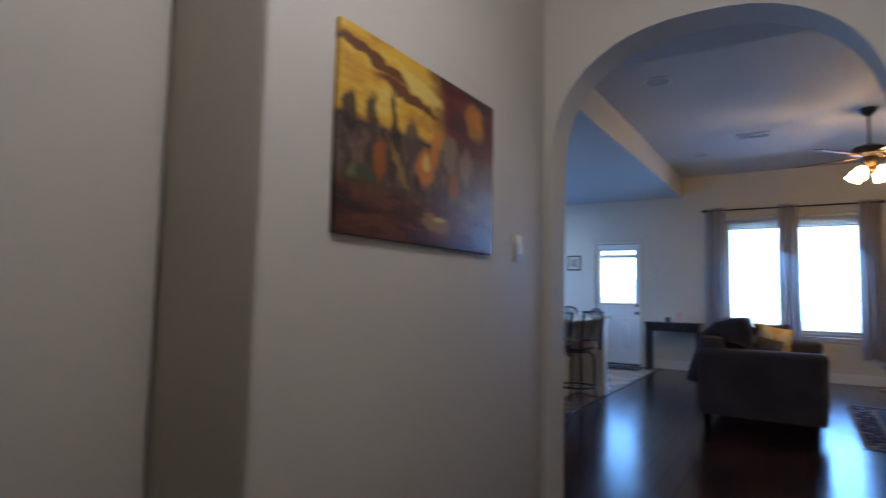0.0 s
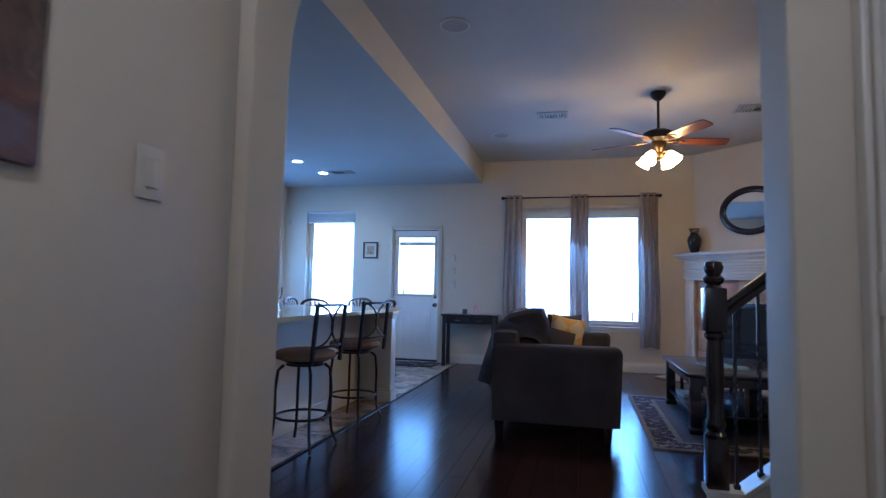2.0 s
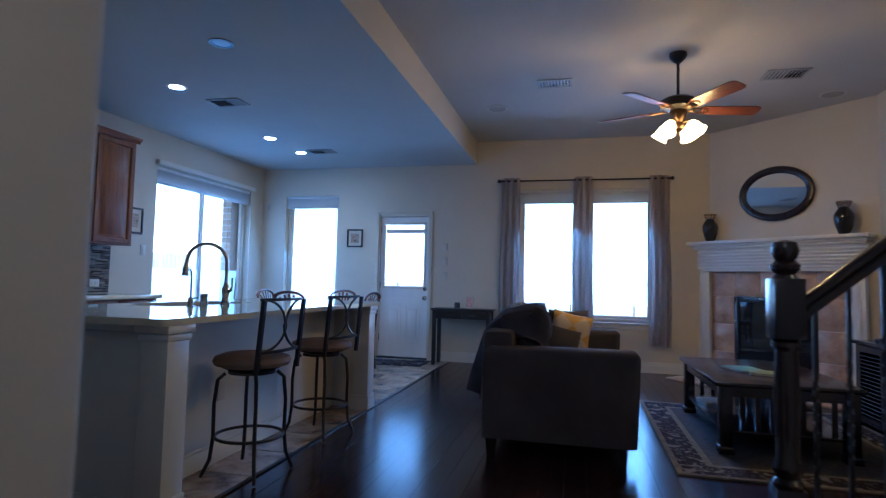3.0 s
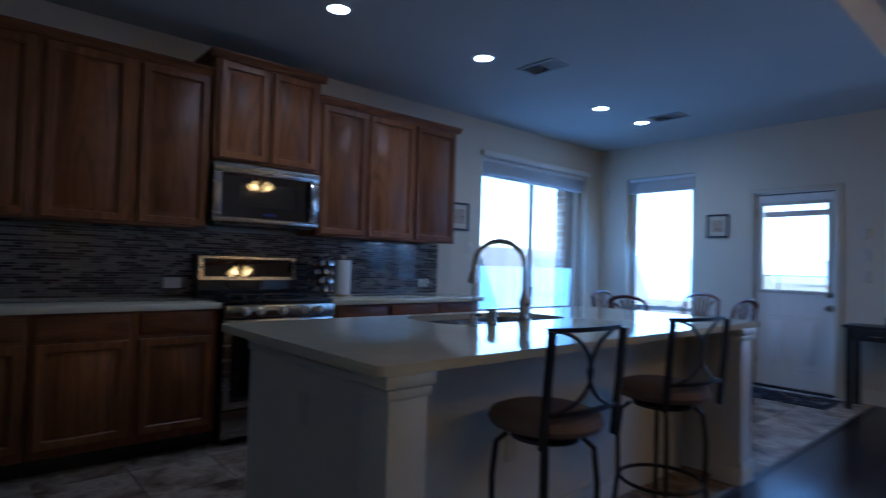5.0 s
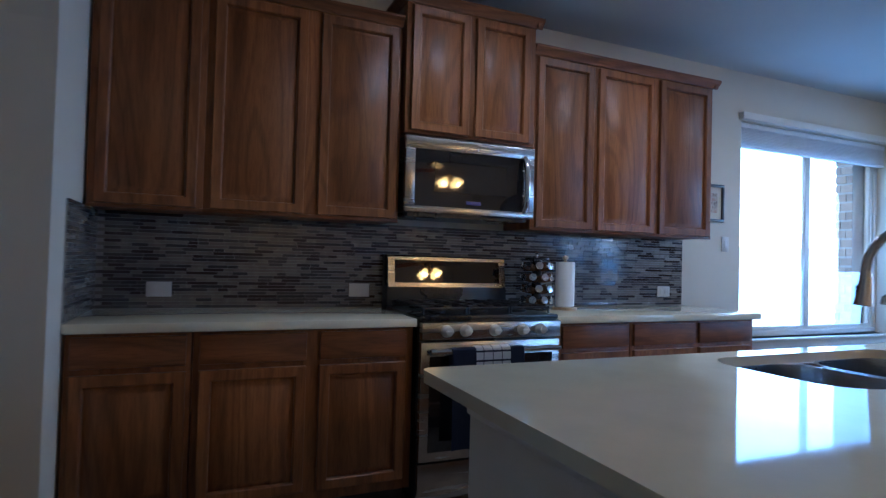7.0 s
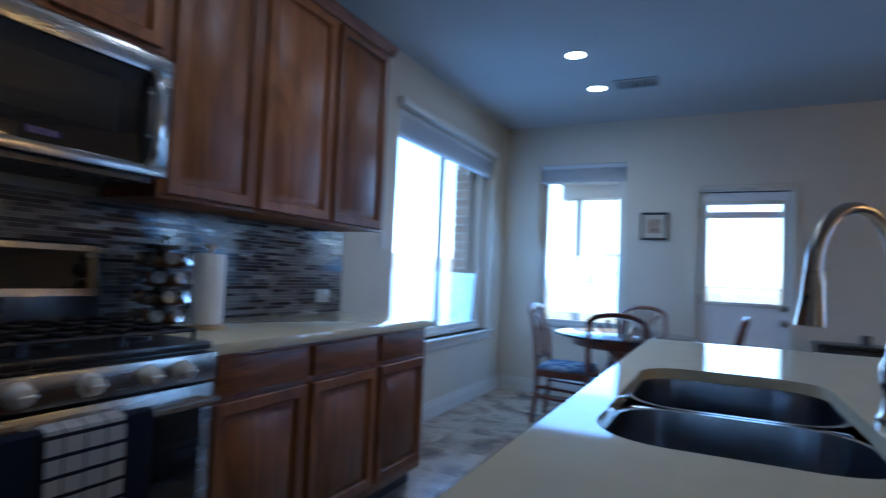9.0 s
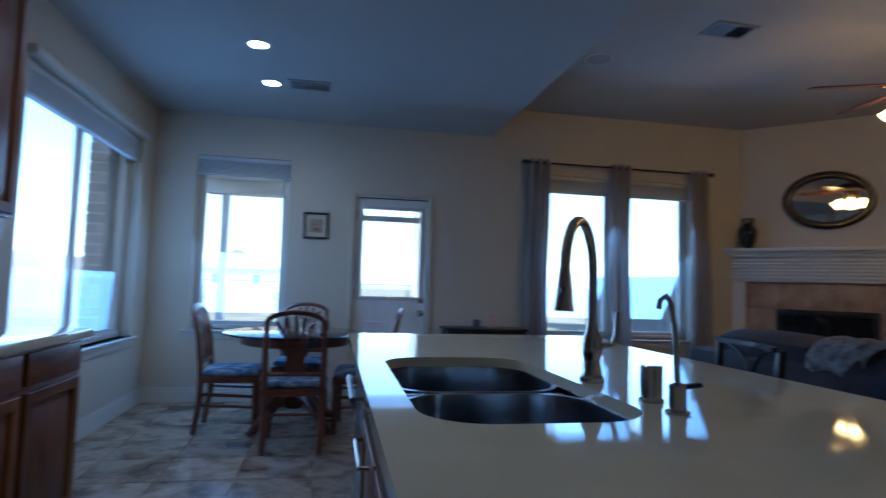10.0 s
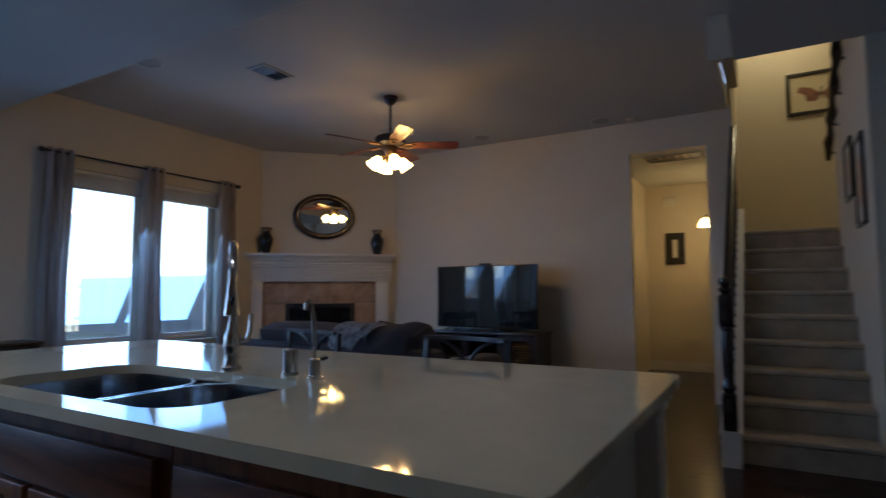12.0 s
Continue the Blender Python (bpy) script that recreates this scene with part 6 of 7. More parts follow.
ROOSTER = blotches("rustic_print", [(0.35, (0.12, 0.07, 0.04)), (0.48, (0.45, 0.38, 0.28)), (0.6, (0.30, 0.14, 0.08)), (0.72, (0.50, 0.44, 0.32))], 22, 0.5)
picture(pose(-2.92, YB, 1.72), 0.245, 0.265, ROOSTER, "small black-framed rustic picture beside the garden door")
picture(pose(XW, 7.42, 1.70, 0, 0, 90), 0.27, 0.29, ROOSTER, "small black-framed rustic picture beside the cabinets")
for z in (1.19, 1.40):
    outlet(pose(-1.55, YB - 0.001, z), "white switch plate beside the garden door", "light_switch")
outlet(pose(-1.05, YB - 0.001, 0.40), "white wall outlet under the console table")
t = thing("thermostat", pose(-1.55, YB - 0.001, 1.60), "small white keypad above the switches", "keypad")
part("case", boxes((-0.035, 0.035, -0.02, 0, -0.05, 0.05), r=0.004), WHITEPLASTIC, t)
t = thing("alarm_sensor", pose(-4.36, YB - 0.001, 2.20), "small white alarm sensor near the corner", "sensor")
part("case", boxes((-0.03, 0.03, -0.035, 0, -0.05, 0.05), r=0.008), WHITEPLASTIC, t)
t = thing("doormat", pose(-2.10, 9.62, 0), "small patterned mat by the garden door", "mat")
part("mat", boxes((-0.40, 0.40, -0.25, 0.25, 0.001, 0.009), r=0.003), RUG, t)
outlet(pose(XR - 0.001, 5.85, 0.38, 0, 0, -90), "white wall outlet on the living room wall")
outlet(pose(-0.571, 2.58, 1.345, 0, 0, 90), "white light switch beside the archway", "light_switch")
# ---- foyer ----
def canvas_material():
    """An autumn town in oils: a yellow and crimson sky, dark roofs, orange trees and a brown foreground."""
    m, nodes, links, b = nodes_of("oil_canvas")
    vec = coords(nodes, links)
    # every stroke edge is pushed about by the same two sizes of brushwork
    warp = nodes.new("ShaderNodeTexNoise")
    warp.inputs["Scale"].default_value, warp.inputs["Detail"].default_value = 17, 5
    links.new(vec, warp.inputs["Vector"])
    sub = nodes.new("ShaderNodeVectorMath")
    sub.operation = 'SUBTRACT'
    links.new(warp.outputs["Color"], sub.inputs[0])
    sub.inputs[1].default_value = (0.5, 0.5, 0.5)
    push = nodes.new("ShaderNodeVectorMath")
    push.operation = 'MULTIPLY_ADD'
    links.new(sub.outputs[0], push.inputs[0])
    push.inputs[1].default_value = (0.065, 0.0, 0.055)
    links.new(vec, push.inputs[2])
    bent = push.outputs[0]

    def brushed(sx, sz, turn, stops):
        mp = nodes.new("ShaderNodeMapping")
        mp.inputs["Scale"].default_value = (sx, 1, sz)
        mp.inputs["Rotation"].default_value = (0, radians(turn), 0)
        links.new(bent, mp.inputs[0])
        r = ramp(nodes, stops)
        links.new(noise_of(nodes, links, mp.outputs[0], 1.0, 5, 0.6), r.inputs[0])
        return r.outputs[0]

    def below(u_drop, level, soft, upper, lower):
        """The lower colour under a line that falls by u_drop across the canvas."""
        sep = nodes.new("ShaderNodeSeparateXYZ")
        links.new(bent, sep.inputs[0])
        ad = nodes.new("ShaderNodeMath")
        ad.operation = 'MULTIPLY_ADD'
        links.new(sep.outputs[0], ad.inputs[0])
        ad.inputs[1].default_value = u_drop
        links.new(sep.outputs[2], ad.inputs[2])
        mr = nodes.new("ShaderNodeMapRange")
        mr.inputs["From Min"].default_value, mr.inputs["From Max"].default_value = level - soft, level + soft
        links.new(ad.outputs[0], mr.inputs["Value"])
        return mixc(nodes, links, 'MIX', mr.outputs[0], lower, upper)

    def dab(under, u, v, wide, tall, turn, colour, full=0.9):
        """A ragged dab of paint at u across and v down the canvas."""
        mp = nodes.new("ShaderNodeMapping")
        mp.vector_type = 'TEXTURE'
        mp.inputs["Location"].default_value = (-0.445 + 0.89 * u, 0, 0.295 - 0.59 * v)
        mp.inputs["Rotation"].default_value = (0, radians(turn), 0)
        mp.inputs["Scale"].default_value = (wide, 1000, tall)
        links.new(bent, mp.inputs[0])
        ln = nodes.new("ShaderNodeVectorMath")
        ln.operation = 'LENGTH'
        links.new(mp.outputs[0], ln.inputs[0])
        mr = nodes.new("ShaderNodeMapRange")
        mr.inputs["From Min"].default_value, mr.inputs["From Max"].default_value = 1.05, 0.70
        mr.inputs["To Max"].default_value = full
        links.new(ln.outputs["Value"], mr.inputs["Value"])
        return mixc(nodes, links, 'MIX', mr.outputs[0], under, colour)

    YELLOW, GOLD, PALE = (0.62, 0.36, 0.012), (0.46, 0.20, 0.008), (0.72, 0.52, 0.10)
    MAROON, ORANGE, UMBER = (0.085, 0.012, 0.012), (0.55, 0.18, 0.008), (0.030, 0.016, 0.010)
    STONE, MOSS = (0.22, 0.155, 0.095), (0.055, 0.070, 0.025)
    gold_sky = brushed(4, 14, 8, [(0.34, GOLD), (0.50, YELLOW), (0.66, PALE)])
    red_sky = brushed(4, 12, 8, [(0.36, (0.05, 0.008, 0.010)), (0.52, MAROON), (0.68, (0.17, 0.035, 0.015))])
    # gold to one side, crimson to the other, with slanting streaks between
    sky = below(4.0, 0.30, 0.22, red_sky, gold_sky)
    swap = dab(sky, 0.17, 0.12, 0.20, 0.020, 8, MAROON)
    swap = dab(swap, 0.36, 0.22, 0.20, 0.022, 9, MAROON)
    swap = dab(swap, 0.44, 0.15, 0.13, 0.030, 8, PALE)
    swap = dab(swap, 0.36, 0.05, 0.15, 0.020, 8, YELLOW)
    swap = dab(swap, 0.83, 0.17, 0.085, 0.075, 40, GOLD, 0.8)
    swap = dab(swap, 0.85, 0.15, 0.045, 0.035, 40, ORANGE)
    town = brushed(26, 9, 6, [(0.36, UMBER), (0.50, (0.085, 0.050, 0.032)), (0.62, (0.17, 0.105, 0.055)), (0.72, (0.05, 0.03, 0.02))])
    out = below(-0.02, 0.045, 0.012, swap, town)
    # towers standing above the roofs
    out = dab(out, 0.05, 0.43, 0.030, 0.075, 0, UMBER)
    out = dab(out, 0.16, 0.42, 0.022, 0.085, 0, (0.05, 0.033, 0.022))
    out = dab(out, 0.27, 0.38, 0.014, 0.115, 0, UMBER)
    out = dab(out, 0.38, 0.44, 0.040, 0.070, 0, (0.075, 0.05, 0.035))
    out = dab(out, 0.64, 0.45, 0.050, 0.080, 0, STONE, 0.8)
    out = dab(out, 0.76, 0.48, 0.036, 0.085, 0, STONE, 0.8)
    out = dab(out, 0.90, 0.56, 0.045, 0.085, 0, (0.10, 0.055, 0.035))
    # trees
    out = dab(out, 0.53, 0.44, 0.034, 0.075, 8, ORANGE)
    out = dab(out, 0.46, 0.58, 0.055, 0.070, -6, ORANGE)
    out = dab(out, 0.47, 0.54, 0.025, 0.030, 0, PALE, 0.8)
    out = dab(out, 0.20, 0.62, 0.032, 0.085, 10, (0.30, 0.085, 0.008))
    out = dab(out, 0.66, 0.62, 0.040, 0.055, 0, (0.24, 0.075, 0.010))
    out = dab(out, 0.31, 0.63, 0.016, 0.110, -32, (0.28, 0.17, 0.03), 0.8)
    out = dab(out, 0.12, 0.74, 0.085, 0.045, 5, MOSS)
    out = dab(out, 0.30, 0.76, 0.055, 0.030, 0, MOSS)
    out = dab(out, 0.06, 0.70, 0.020, 0.025, 0, (0.16, 0.15, 0.04), 0.8)
    out = dab(out, 0.80, 0.72, 0.050, 0.035, 0, (0.20, 0.14, 0.04), 0.8)
    ground = brushed(5, 22, 4, [(0.34, (0.030, 0.015, 0.010)), (0.48, (0.085, 0.026, 0.014)), (0.60, (0.15, 0.055, 0.022)), (0.72, (0.10, 0.03, 0.018))])
    out = below(0.02, -0.150, 0.02, out, ground)
    out = dab(out, 0.54, 0.87, 0.100, 0.030, 4, (0.34, 0.19, 0.035), 0.85)
    out = dab(out, 0.56, 0.85, 0.045, 0.012, 4, PALE, 0.8)
    out = dab(out, 0.90, 0.90, 0.085, 0.040, 0, (0.11, 0.085, 0.10), 0.7)
    links.new(out, b.inputs["Base Color"])
    b.inputs["Roughness"].default_value = 0.5
    mp = nodes.new("ShaderNodeMapping")
    mp.inputs["Scale"].default_value = (3, 1, 9)
    mp.inputs["Rotation"].default_value = (0, radians(20), 0)
    links.new(bent, mp.inputs[0])
    bump_of(nodes, links, b, noise_of(nodes, links, mp.outputs[0], 14, 4), 0.5, 0.003)
    return m


t = thing("canvas_painting", pose(-0.571, 1.862, 1.592, 0, 0, 90), "unframed oil painting of an autumn town at sunset", "painting")
part("canvas", boxes((-0.445, 0.445, -0.020, -0.001, -0.295, 0.295), r=0.004), canvas_material(), t)

# ---- stairs ----
X0, RUN, RISE, STEPS = 1.08, 0.235, 0.195, 9
SY_0, SY_1 = 3.552, 4.328
st = tagged(new("staircase"), "carpeted staircase with white skirt and iron balusters", "stairs", kind="structure")
for k in range(STEPS):
    x = X0 + RUN * k
    xe = 4.598 if k == STEPS - 1 else x + RUN
    z = RISE * (k + 1)
    bm = bmesh.new()
    prism(bm, [(x, RISE * k if k else 0.0), (xe, RISE * k if k else 0.0), (xe, z), (x - 0.018, z), (x - 0.028, z - 0.010), (x - 0.028, z - 0.030), (x - 0.016, z - 0.040), (x, z - 0.044)], SY_0, SY_1, 1)
    part("step", bm, CARPET, st, "beige carpeted step")
    if k:
        part("infill", boxes((x, xe, SY_0 + 0.002, SY_1 - 0.002, 0.0, RISE * k - 0.001)), TRIM, st)
slope = RISE / RUN
bm = bmesh.new()
xa, xb = 0.92, XR - 0.002


def curb_z(x):
    return 0.21 + max(0.0, (x - 1.06)) * slope


prism(bm, [(xa, 0.001), (xb, 0.001), (xb, curb_z(xb)), (1.06, 0.21), (xa, 0.21)], 4.332, 4.448, 1)
part("stringer", bm, TRIM, st, "white painted stringer wall")
bm = bmesh.new()
prism(bm, [(xa - 0.02, 0.212), (1.05, 0.212), (xb, curb_z(xb) + 0.002), (xb, curb_z(xb) + 0.03), (1.05, 0.238), (xa - 0.02, 0.238)], 4.322, 4.458, 1)
part("stringer_cap", bm, TRIM, st, "white ledge under the balusters")
part("landing", boxes((2.925, 4.598, 2.402, SY_0 - 0.002, 0.0, RISE * 9), (XR + 0.001, 4.598, SY_1 + 0.001, 4.403, 0.0, RISE * 9)), CARPET, st, "beige carpeted landing")
nz = 0.24
nx, ny = 0.95, 4.39
bm = bmesh.new()
box(bm, nx - 0.045, nx + 0.045, ny - 0.045, ny + 0.045, nz, nz + 0.22, r=0.004)
lathe(bm, [(0.045, 0.22), (0.047, 0.235), (0.034, 0.25), (0.044, 0.27), (0.044, 0.29), (0.033, 0.31), (0.036, 0.40), (0.040, 0.50), (0.036, 0.60), (0.032, 0.66), (0.044, 0.675), (0.044, 0.69), (0.034, 0.70)], 20, (nx, ny, nz))
box(bm, nx - 0.047, nx + 0.047, ny - 0.047, ny + 0.047, nz + 0.70, nz + 0.90, r=0.005)
lathe(bm, [(0.040, 0.90), (0.030, 0.915), (0.044, 0.93), (0.046, 0.945), (0.030, 0.96), (0.038, 0.975), (0.044, 0.995), (0.036, 1.02), (0.0, 1.03)], 20, (nx, ny, nz))
newel = tagged(new("newel_post", mesh_of("newel_post", bm, ESPRESSOZ)), "turned espresso wood newel post at the stair foot", "newel post")
rail0 = (nx + 0.05, nz + 0.80)
rs = slope
bm = bmesh.new()
L = XR - 0.005 - rail0[0]
prof = [(-0.030, -0.035), (0.030, -0.035), (0.030, -0.010), (0.024, 0.0), (0.032, 0.014), (0.030, 0.030), (0.018, 0.040), (-0.018, 0.040), (-0.030, 0.030), (-0.032, 0.014), (-0.024, 0.0), (-0.030, -0.010)]
a = [bm.verts.new((rail0[0], ny + p, rail0[1] + q)) for p, q in prof]
b = [bm.verts.new((rail0[0] + L, ny + p, rail0[1] + q + L * rs)) for p, q in prof]
for i in range(len(prof)):
    bm.faces.new((a[i], a[(i + 1) % len(prof)], b[(i + 1) % len(prof)], b[i]))
bm.faces.new(a), bm.faces.new(b)
rail = tagged(new("handrail", mesh_of("handrail", bm, ESPRESSO)), "dark moulded wooden handrail rising with the stairs", "handrail")


def baluster_mesh(h, collar):
    """A thin iron bar, twisted in its middle third, some with a basket collar."""
    bm = bmesh.new()
    n = 40
    rings = []
    for i in range(n + 1):
        z = h * i / n
        u = min(1, max(0, (i / n - 0.30) / 0.42))
        tw = u * math.pi * 3.5
        rings.append([bm.verts.new((0.0095 * math.cos(tw + math.pi / 4 + k * math.pi / 2), 0.0095 * math.sin(tw + math.pi / 4 + k * math.pi / 2), z)) for k in range(4)])
    for p, q in zip(rings, rings[1:]):
        for k in range(4):
            bm.faces.new((p[k], p[(k + 1) % 4], q[(k + 1) % 4], q[k]))
    bm.faces.new(rings[0]), bm.faces.new(rings[-1])
    box(bm, -0.013, 0.013, -0.013, 0.013, 0, 0.02)
    if collar:
        for k in range(4):
            a = math.pi / 2 * k
            tube(bm, [(0.007 * math.cos(a), 0.007 * math.sin(a), h * 0.40), (0.026 * math.cos(a + 0.6), 0.026 * math.sin(a + 0.6), h * 0.44), (0.007 * math.cos(a + 1.2), 0.007 * math.sin(a + 1.2), h * 0.48)], 0.004, 5)
    return mesh_of("baluster", bm, IRON, 30)


kinds = {}
k = 0
x = nx + 0.085
while x < XR - 0.08:
    zb = curb_z(x) + 0.030
    h = rail0[1] + (x - rail0[0]) * rs - 0.034 - zb
    key = (round(h, 2), k % 4 == 3)
    if key not in kinds:
        kinds[key] = baluster_mesh(h, key[1])
    ob = new("baluster", kinds[key])
    ob.parent = st
    ob.location = (x, ny, zb)
    x += 0.099
    k += 1
# upper flight rail high on the staircase wall
t = thing("upper_handrail", pose(0, 0, 0), "dark turned wooden rail high on the staircase wall", "handrail")
rail_pts = [(3.02, 3.60, 2.40)] + [(2.94 - 0.085 * k, 3.60 + 0.006 * math.sin(k * 2.1), 2.49 + 0.0457 * k) for k in range(15)]
part("rail", tube(bmesh.new(), rail_pts, [0.022] + [0.034 + 0.010 * math.sin(k * 1.7) for k in range(15)], 8), ESPRESSO, t)
for k in range(4):
    x, z = 2.85 - k * 0.33, 2.54 + k * 0.178
    part("bracket", tube(bmesh.new(), [(x, 3.60, z), (x, 3.60, z - 0.09), (x + 0.01, 3.556, z - 0.12)], 0.009, 6), IRON, t)
REDPRINT = blotches("faded_red_print", [(0.40, (0.45, 0.40, 0.30)), (0.52, (0.42, 0.22, 0.15)), (0.62, (0.48, 0.42, 0.32))], 9, 0.5)
picture(pose(1.98, 3.551, 2.10, 0, 0, 180), 0.42, 0.46, REDPRINT, "black-framed print on the staircase wall", border=0.03, mount=True)
picture(pose(1.42, 3.551, 1.92, 0, 0, 180), 0.40, 0.62, REDPRINT, "tall black-framed print on the staircase wall", border=0.03, mount=True)
t = thing("butterfly_picture", pose(4.599, 3.50, 3.54, 0, 0, -90), "dark-framed butterfly print above the stair landing", "picture")
part("frame", boxes((-0.36, 0.36, -0.03, -0.001, -0.26, -0.22), (-0.36, 0.36, -0.03, -0.001, 0.22, 0.26), (-0.36, -0.32, -0.03, -0.001, -0.22, 0.22), (0.32, 0.36, -0.03, -0.001, -0.22, 0.22), r=0.004), BLACKFRAME, t)
part("mount", boxes((-0.32, 0.32, -0.010, -0.001, -0.22, 0.22)), surface("parchment", (0.52, 0.46, 0.32), 0.8, var=0.06), t)
WING = blotches("rust_wing", [(0.35, (0.11, 0.05, 0.035)), (0.6, (0.24, 0.11, 0.075))], 18, 0.6)
for s in (-1, 1):
    part("wing", prism(bmesh.new(), [(0.0, -0.02), (0.10 * s, 0.06), (0.22 * s, 0.09), (0.25 * s, 0.03), (0.17 * s, -0.02), (0.15 * s, -0.10), (0.06 * s, -0.11)], -0.0125, -0.0105, 1), WING, t, smooth=0)
part("body", boxes((-0.008, 0.008, -0.013, -0.0105, -0.09, 0.06)), BLACKFRAME, t)

# ---- passage ----
picture(pose(5.599, 5.32, 1.795, 0, 0, -90), 0.27, 0.47, surface("pale_note", (0.6, 0.58, 0.52), 0.7), "tall dark picture with a pale square in the passage", border=0.10)
t = thing("wall_sconce", pose(4.86, 4.62, 2.12), "lit bell-glass wall sconce in the passage", "wall lamp")
part("backplate", boxes((-0.05, 0.05, 0, 0.015, -0.06, 0.06), r=0.004), NICKEL, t)
part("arm", tube(bmesh.new(), [(0, 0.015, 0.02), (0, 0.10, 0.06), (0, 0.19, 0.06), (0, 0.22, 0.03)], 0.009, 8), NICKEL, t)
bm = bmesh.new()
prof = [(0.02, 0.02), (0.05, 0.0), (0.075, -0.05), (0.085, -0.10)]
rings = [[bm.verts.new((r * math.cos(2 * math.pi * j / 24), 0.22 + r * math.sin(2 * math.pi * j / 24), z)) for j in range(24)] for r, z in prof]
for p, q in zip(rings, rings[1:]):
    for j in range(24):
        bm.faces.new((p[j], p[(j + 1) % 24], q[(j + 1) % 24], q[j]))
part("shade", bm, BULB, t, "lit white glass bell shade", smooth=60).visible_shadow = False
ceiling_vent(3.72, 5.06, 2.75, 0.62, 0.34, "wide return air grille in the passage ceiling", 6, 'y')
t = thing("door_chime", pose(5.599, 5.38, 2.50, 0, 0, -90), "white door chime box high in the passage", "door chime")
part("case", boxes((-0.09, 0.09, -0.04, 0, -0.06, 0.06), r=0.006), WHITEPLASTIC, t)
outlet(pose(5.599, 5.10, 0.38, 0, 0, -90), "white wall outlet in the passage")

# ---- garden outside ----
setting("ground", boxes((-400, 400, 10.2, 600, -0.35, -0.16), (-400, -4.66, -300, 10.2, -0.35, -0.16)), surface("dry_lawn", (0.17, 0.155, 0.09), 0.95, var=0.3, coarse=0.6, fine=20, bump=0.5), "dry winter lawn behind the house", "ground")
setting("patio", boxes((-4.6, 2.4, 10.2, 14.2, -0.16, -0.08)), surface("patio_concrete", (0.27, 0.26, 0.24), 0.85, var=0.12, coarse=1.5, fine=50), "pale concrete patio behind the house", "patio")
CLAD = surface("painted_soffit", (0.55, 0.55, 0.55), 0.7, var=0.05)
t = thing("patio_cover", pose(0, 0, 0), "pale painted patio cover on square posts", "patio cover")
part("roof", boxes((-4.75, -1.15, 10.22, 13.9, 2.75, 2.95)), CLAD, t)
part("beam", boxes((-4.75, -1.15, 13.6, 13.85, 2.53, 2.749)), CLAD, t)
for x in (-4.47, -1.36):
    part("post", boxes((x - 0.06, x + 0.06, 13.66, 13.78, -0.08, 2.529)), CLAD, t)
t = thing("brick_pier", pose(-4.66, 9.50, -0.16), "buff brick reveal beside the wide window", "brick pier")
part("core", boxes((-0.15, -0.002, 0.012, 0.30, 0, 3.2)), surface("mortar", (0.45, 0.43, 0.40), 0.95), t)
for k in range(36):
    o = 0.0 if k % 2 else 0.05
    part("brick", boxes((-0.155, -0.06 - o, 0.0, 0.011, 0.01 + k * 0.088, 0.078 + k * 0.088)), BRICK, t, smooth=0)
    part("brick", boxes((-0.05 - o, -0.003, 0.0, 0.011, 0.01 + k * 0.088, 0.078 + k * 0.088)), BRICK, t, smooth=0)


def fence_run(name, m, length, label):
    t = thing(name, m, label, "fence")
    part("rail", boxes((0, length, 0.02, 0.06, 0.4, 0.49), (0, length, 0.02, 0.06, 1.5, 1.59)), FENCEWOOD, t)
    bm = bmesh.new()
    w = 0.138
    prism(bm, [(0, 0), (w, 0), (w, 1.80), (w - 0.03, 1.84), (0.03, 1.84), (0, 1.80)], 0, 0.018, 1)
    me = mesh_of("board", bm, FENCEWOOD, 0)
    for k in range(int(length / 0.145)):
        ob = new("board", me)
        ob.parent = t
        ob.location = (k * 0.145, 0, 0.012 * math.sin(k * 2.3))


fence_run("wooden_fence", pose(7.2, 13.0, -0.16, 0, 0, 90), 12.0, "weathered wooden board fence along the far side yard")
fence_run("wooden_fence", pose(-9.6, 3.0, -0.16, 0, 0, 90), 22.0, "weathered wooden board fence along the side yard")


def far_house(m, label):
    t = thing("neighbour_house", m, label, "house")
    part("wall", boxes((-5, 5, -4, 4, 0, 2.8)), BRICK, t, smooth=0)
    bm = bmesh.new()
    prism(bm, [(-5.5, 2.8), (5.5, 2.8), (0, 5.4)], -4.4, 4.4, 1)
    part("roof", bm, surface("grey_shingle", (0.26, 0.245, 0.24), 0.9, var=0.2, coarse=3, fine=30), t, "grey shingle roof", smooth=0)
    for x in (-2.5, 2.5):
        w = part("window", boxes((x - 0.6, x + 0.6, -4.04, -4.001, 0.9, 2.2)), TRIM, t, smooth=0)
        part("pane", boxes((x - 0.52, x + 0.52, -4.05, -4.041, 0.98, 2.12)), BLACKGLASS, w, smooth=0)


far_house(pose(-15, 84, -0.16), "brick neighbour house beyond the back fence")
t = thing("wire_fence", pose(-9.6, 25.2, -0.16), "thin dark wire fence at the end of the yard", "fence")
part("top_wire", boxes((0, 16.8, -0.012, 0.012, 1.30, 1.335)), IRON, t)
part("low_wire", boxes((0, 16.8, -0.006, 0.006, 0.7, 0.712)), IRON, t)
for k in range(8):
    part("post", boxes((k * 2.4 - 0.02, k * 2.4 + 0.02, -0.02, 0.02, 0, 1.36)), IRON, t)
far_house(pose(-42, 9, -0.16, 0, 0, 90), "brick neighbour house beyond the side fence")
# ---- floors and splashback, laid piece by piece ----
floor_w = bpy.data.objects["floor_wood"]
floor_t = bpy.data.objects["floor_tile"]
rng = random.Random(7)


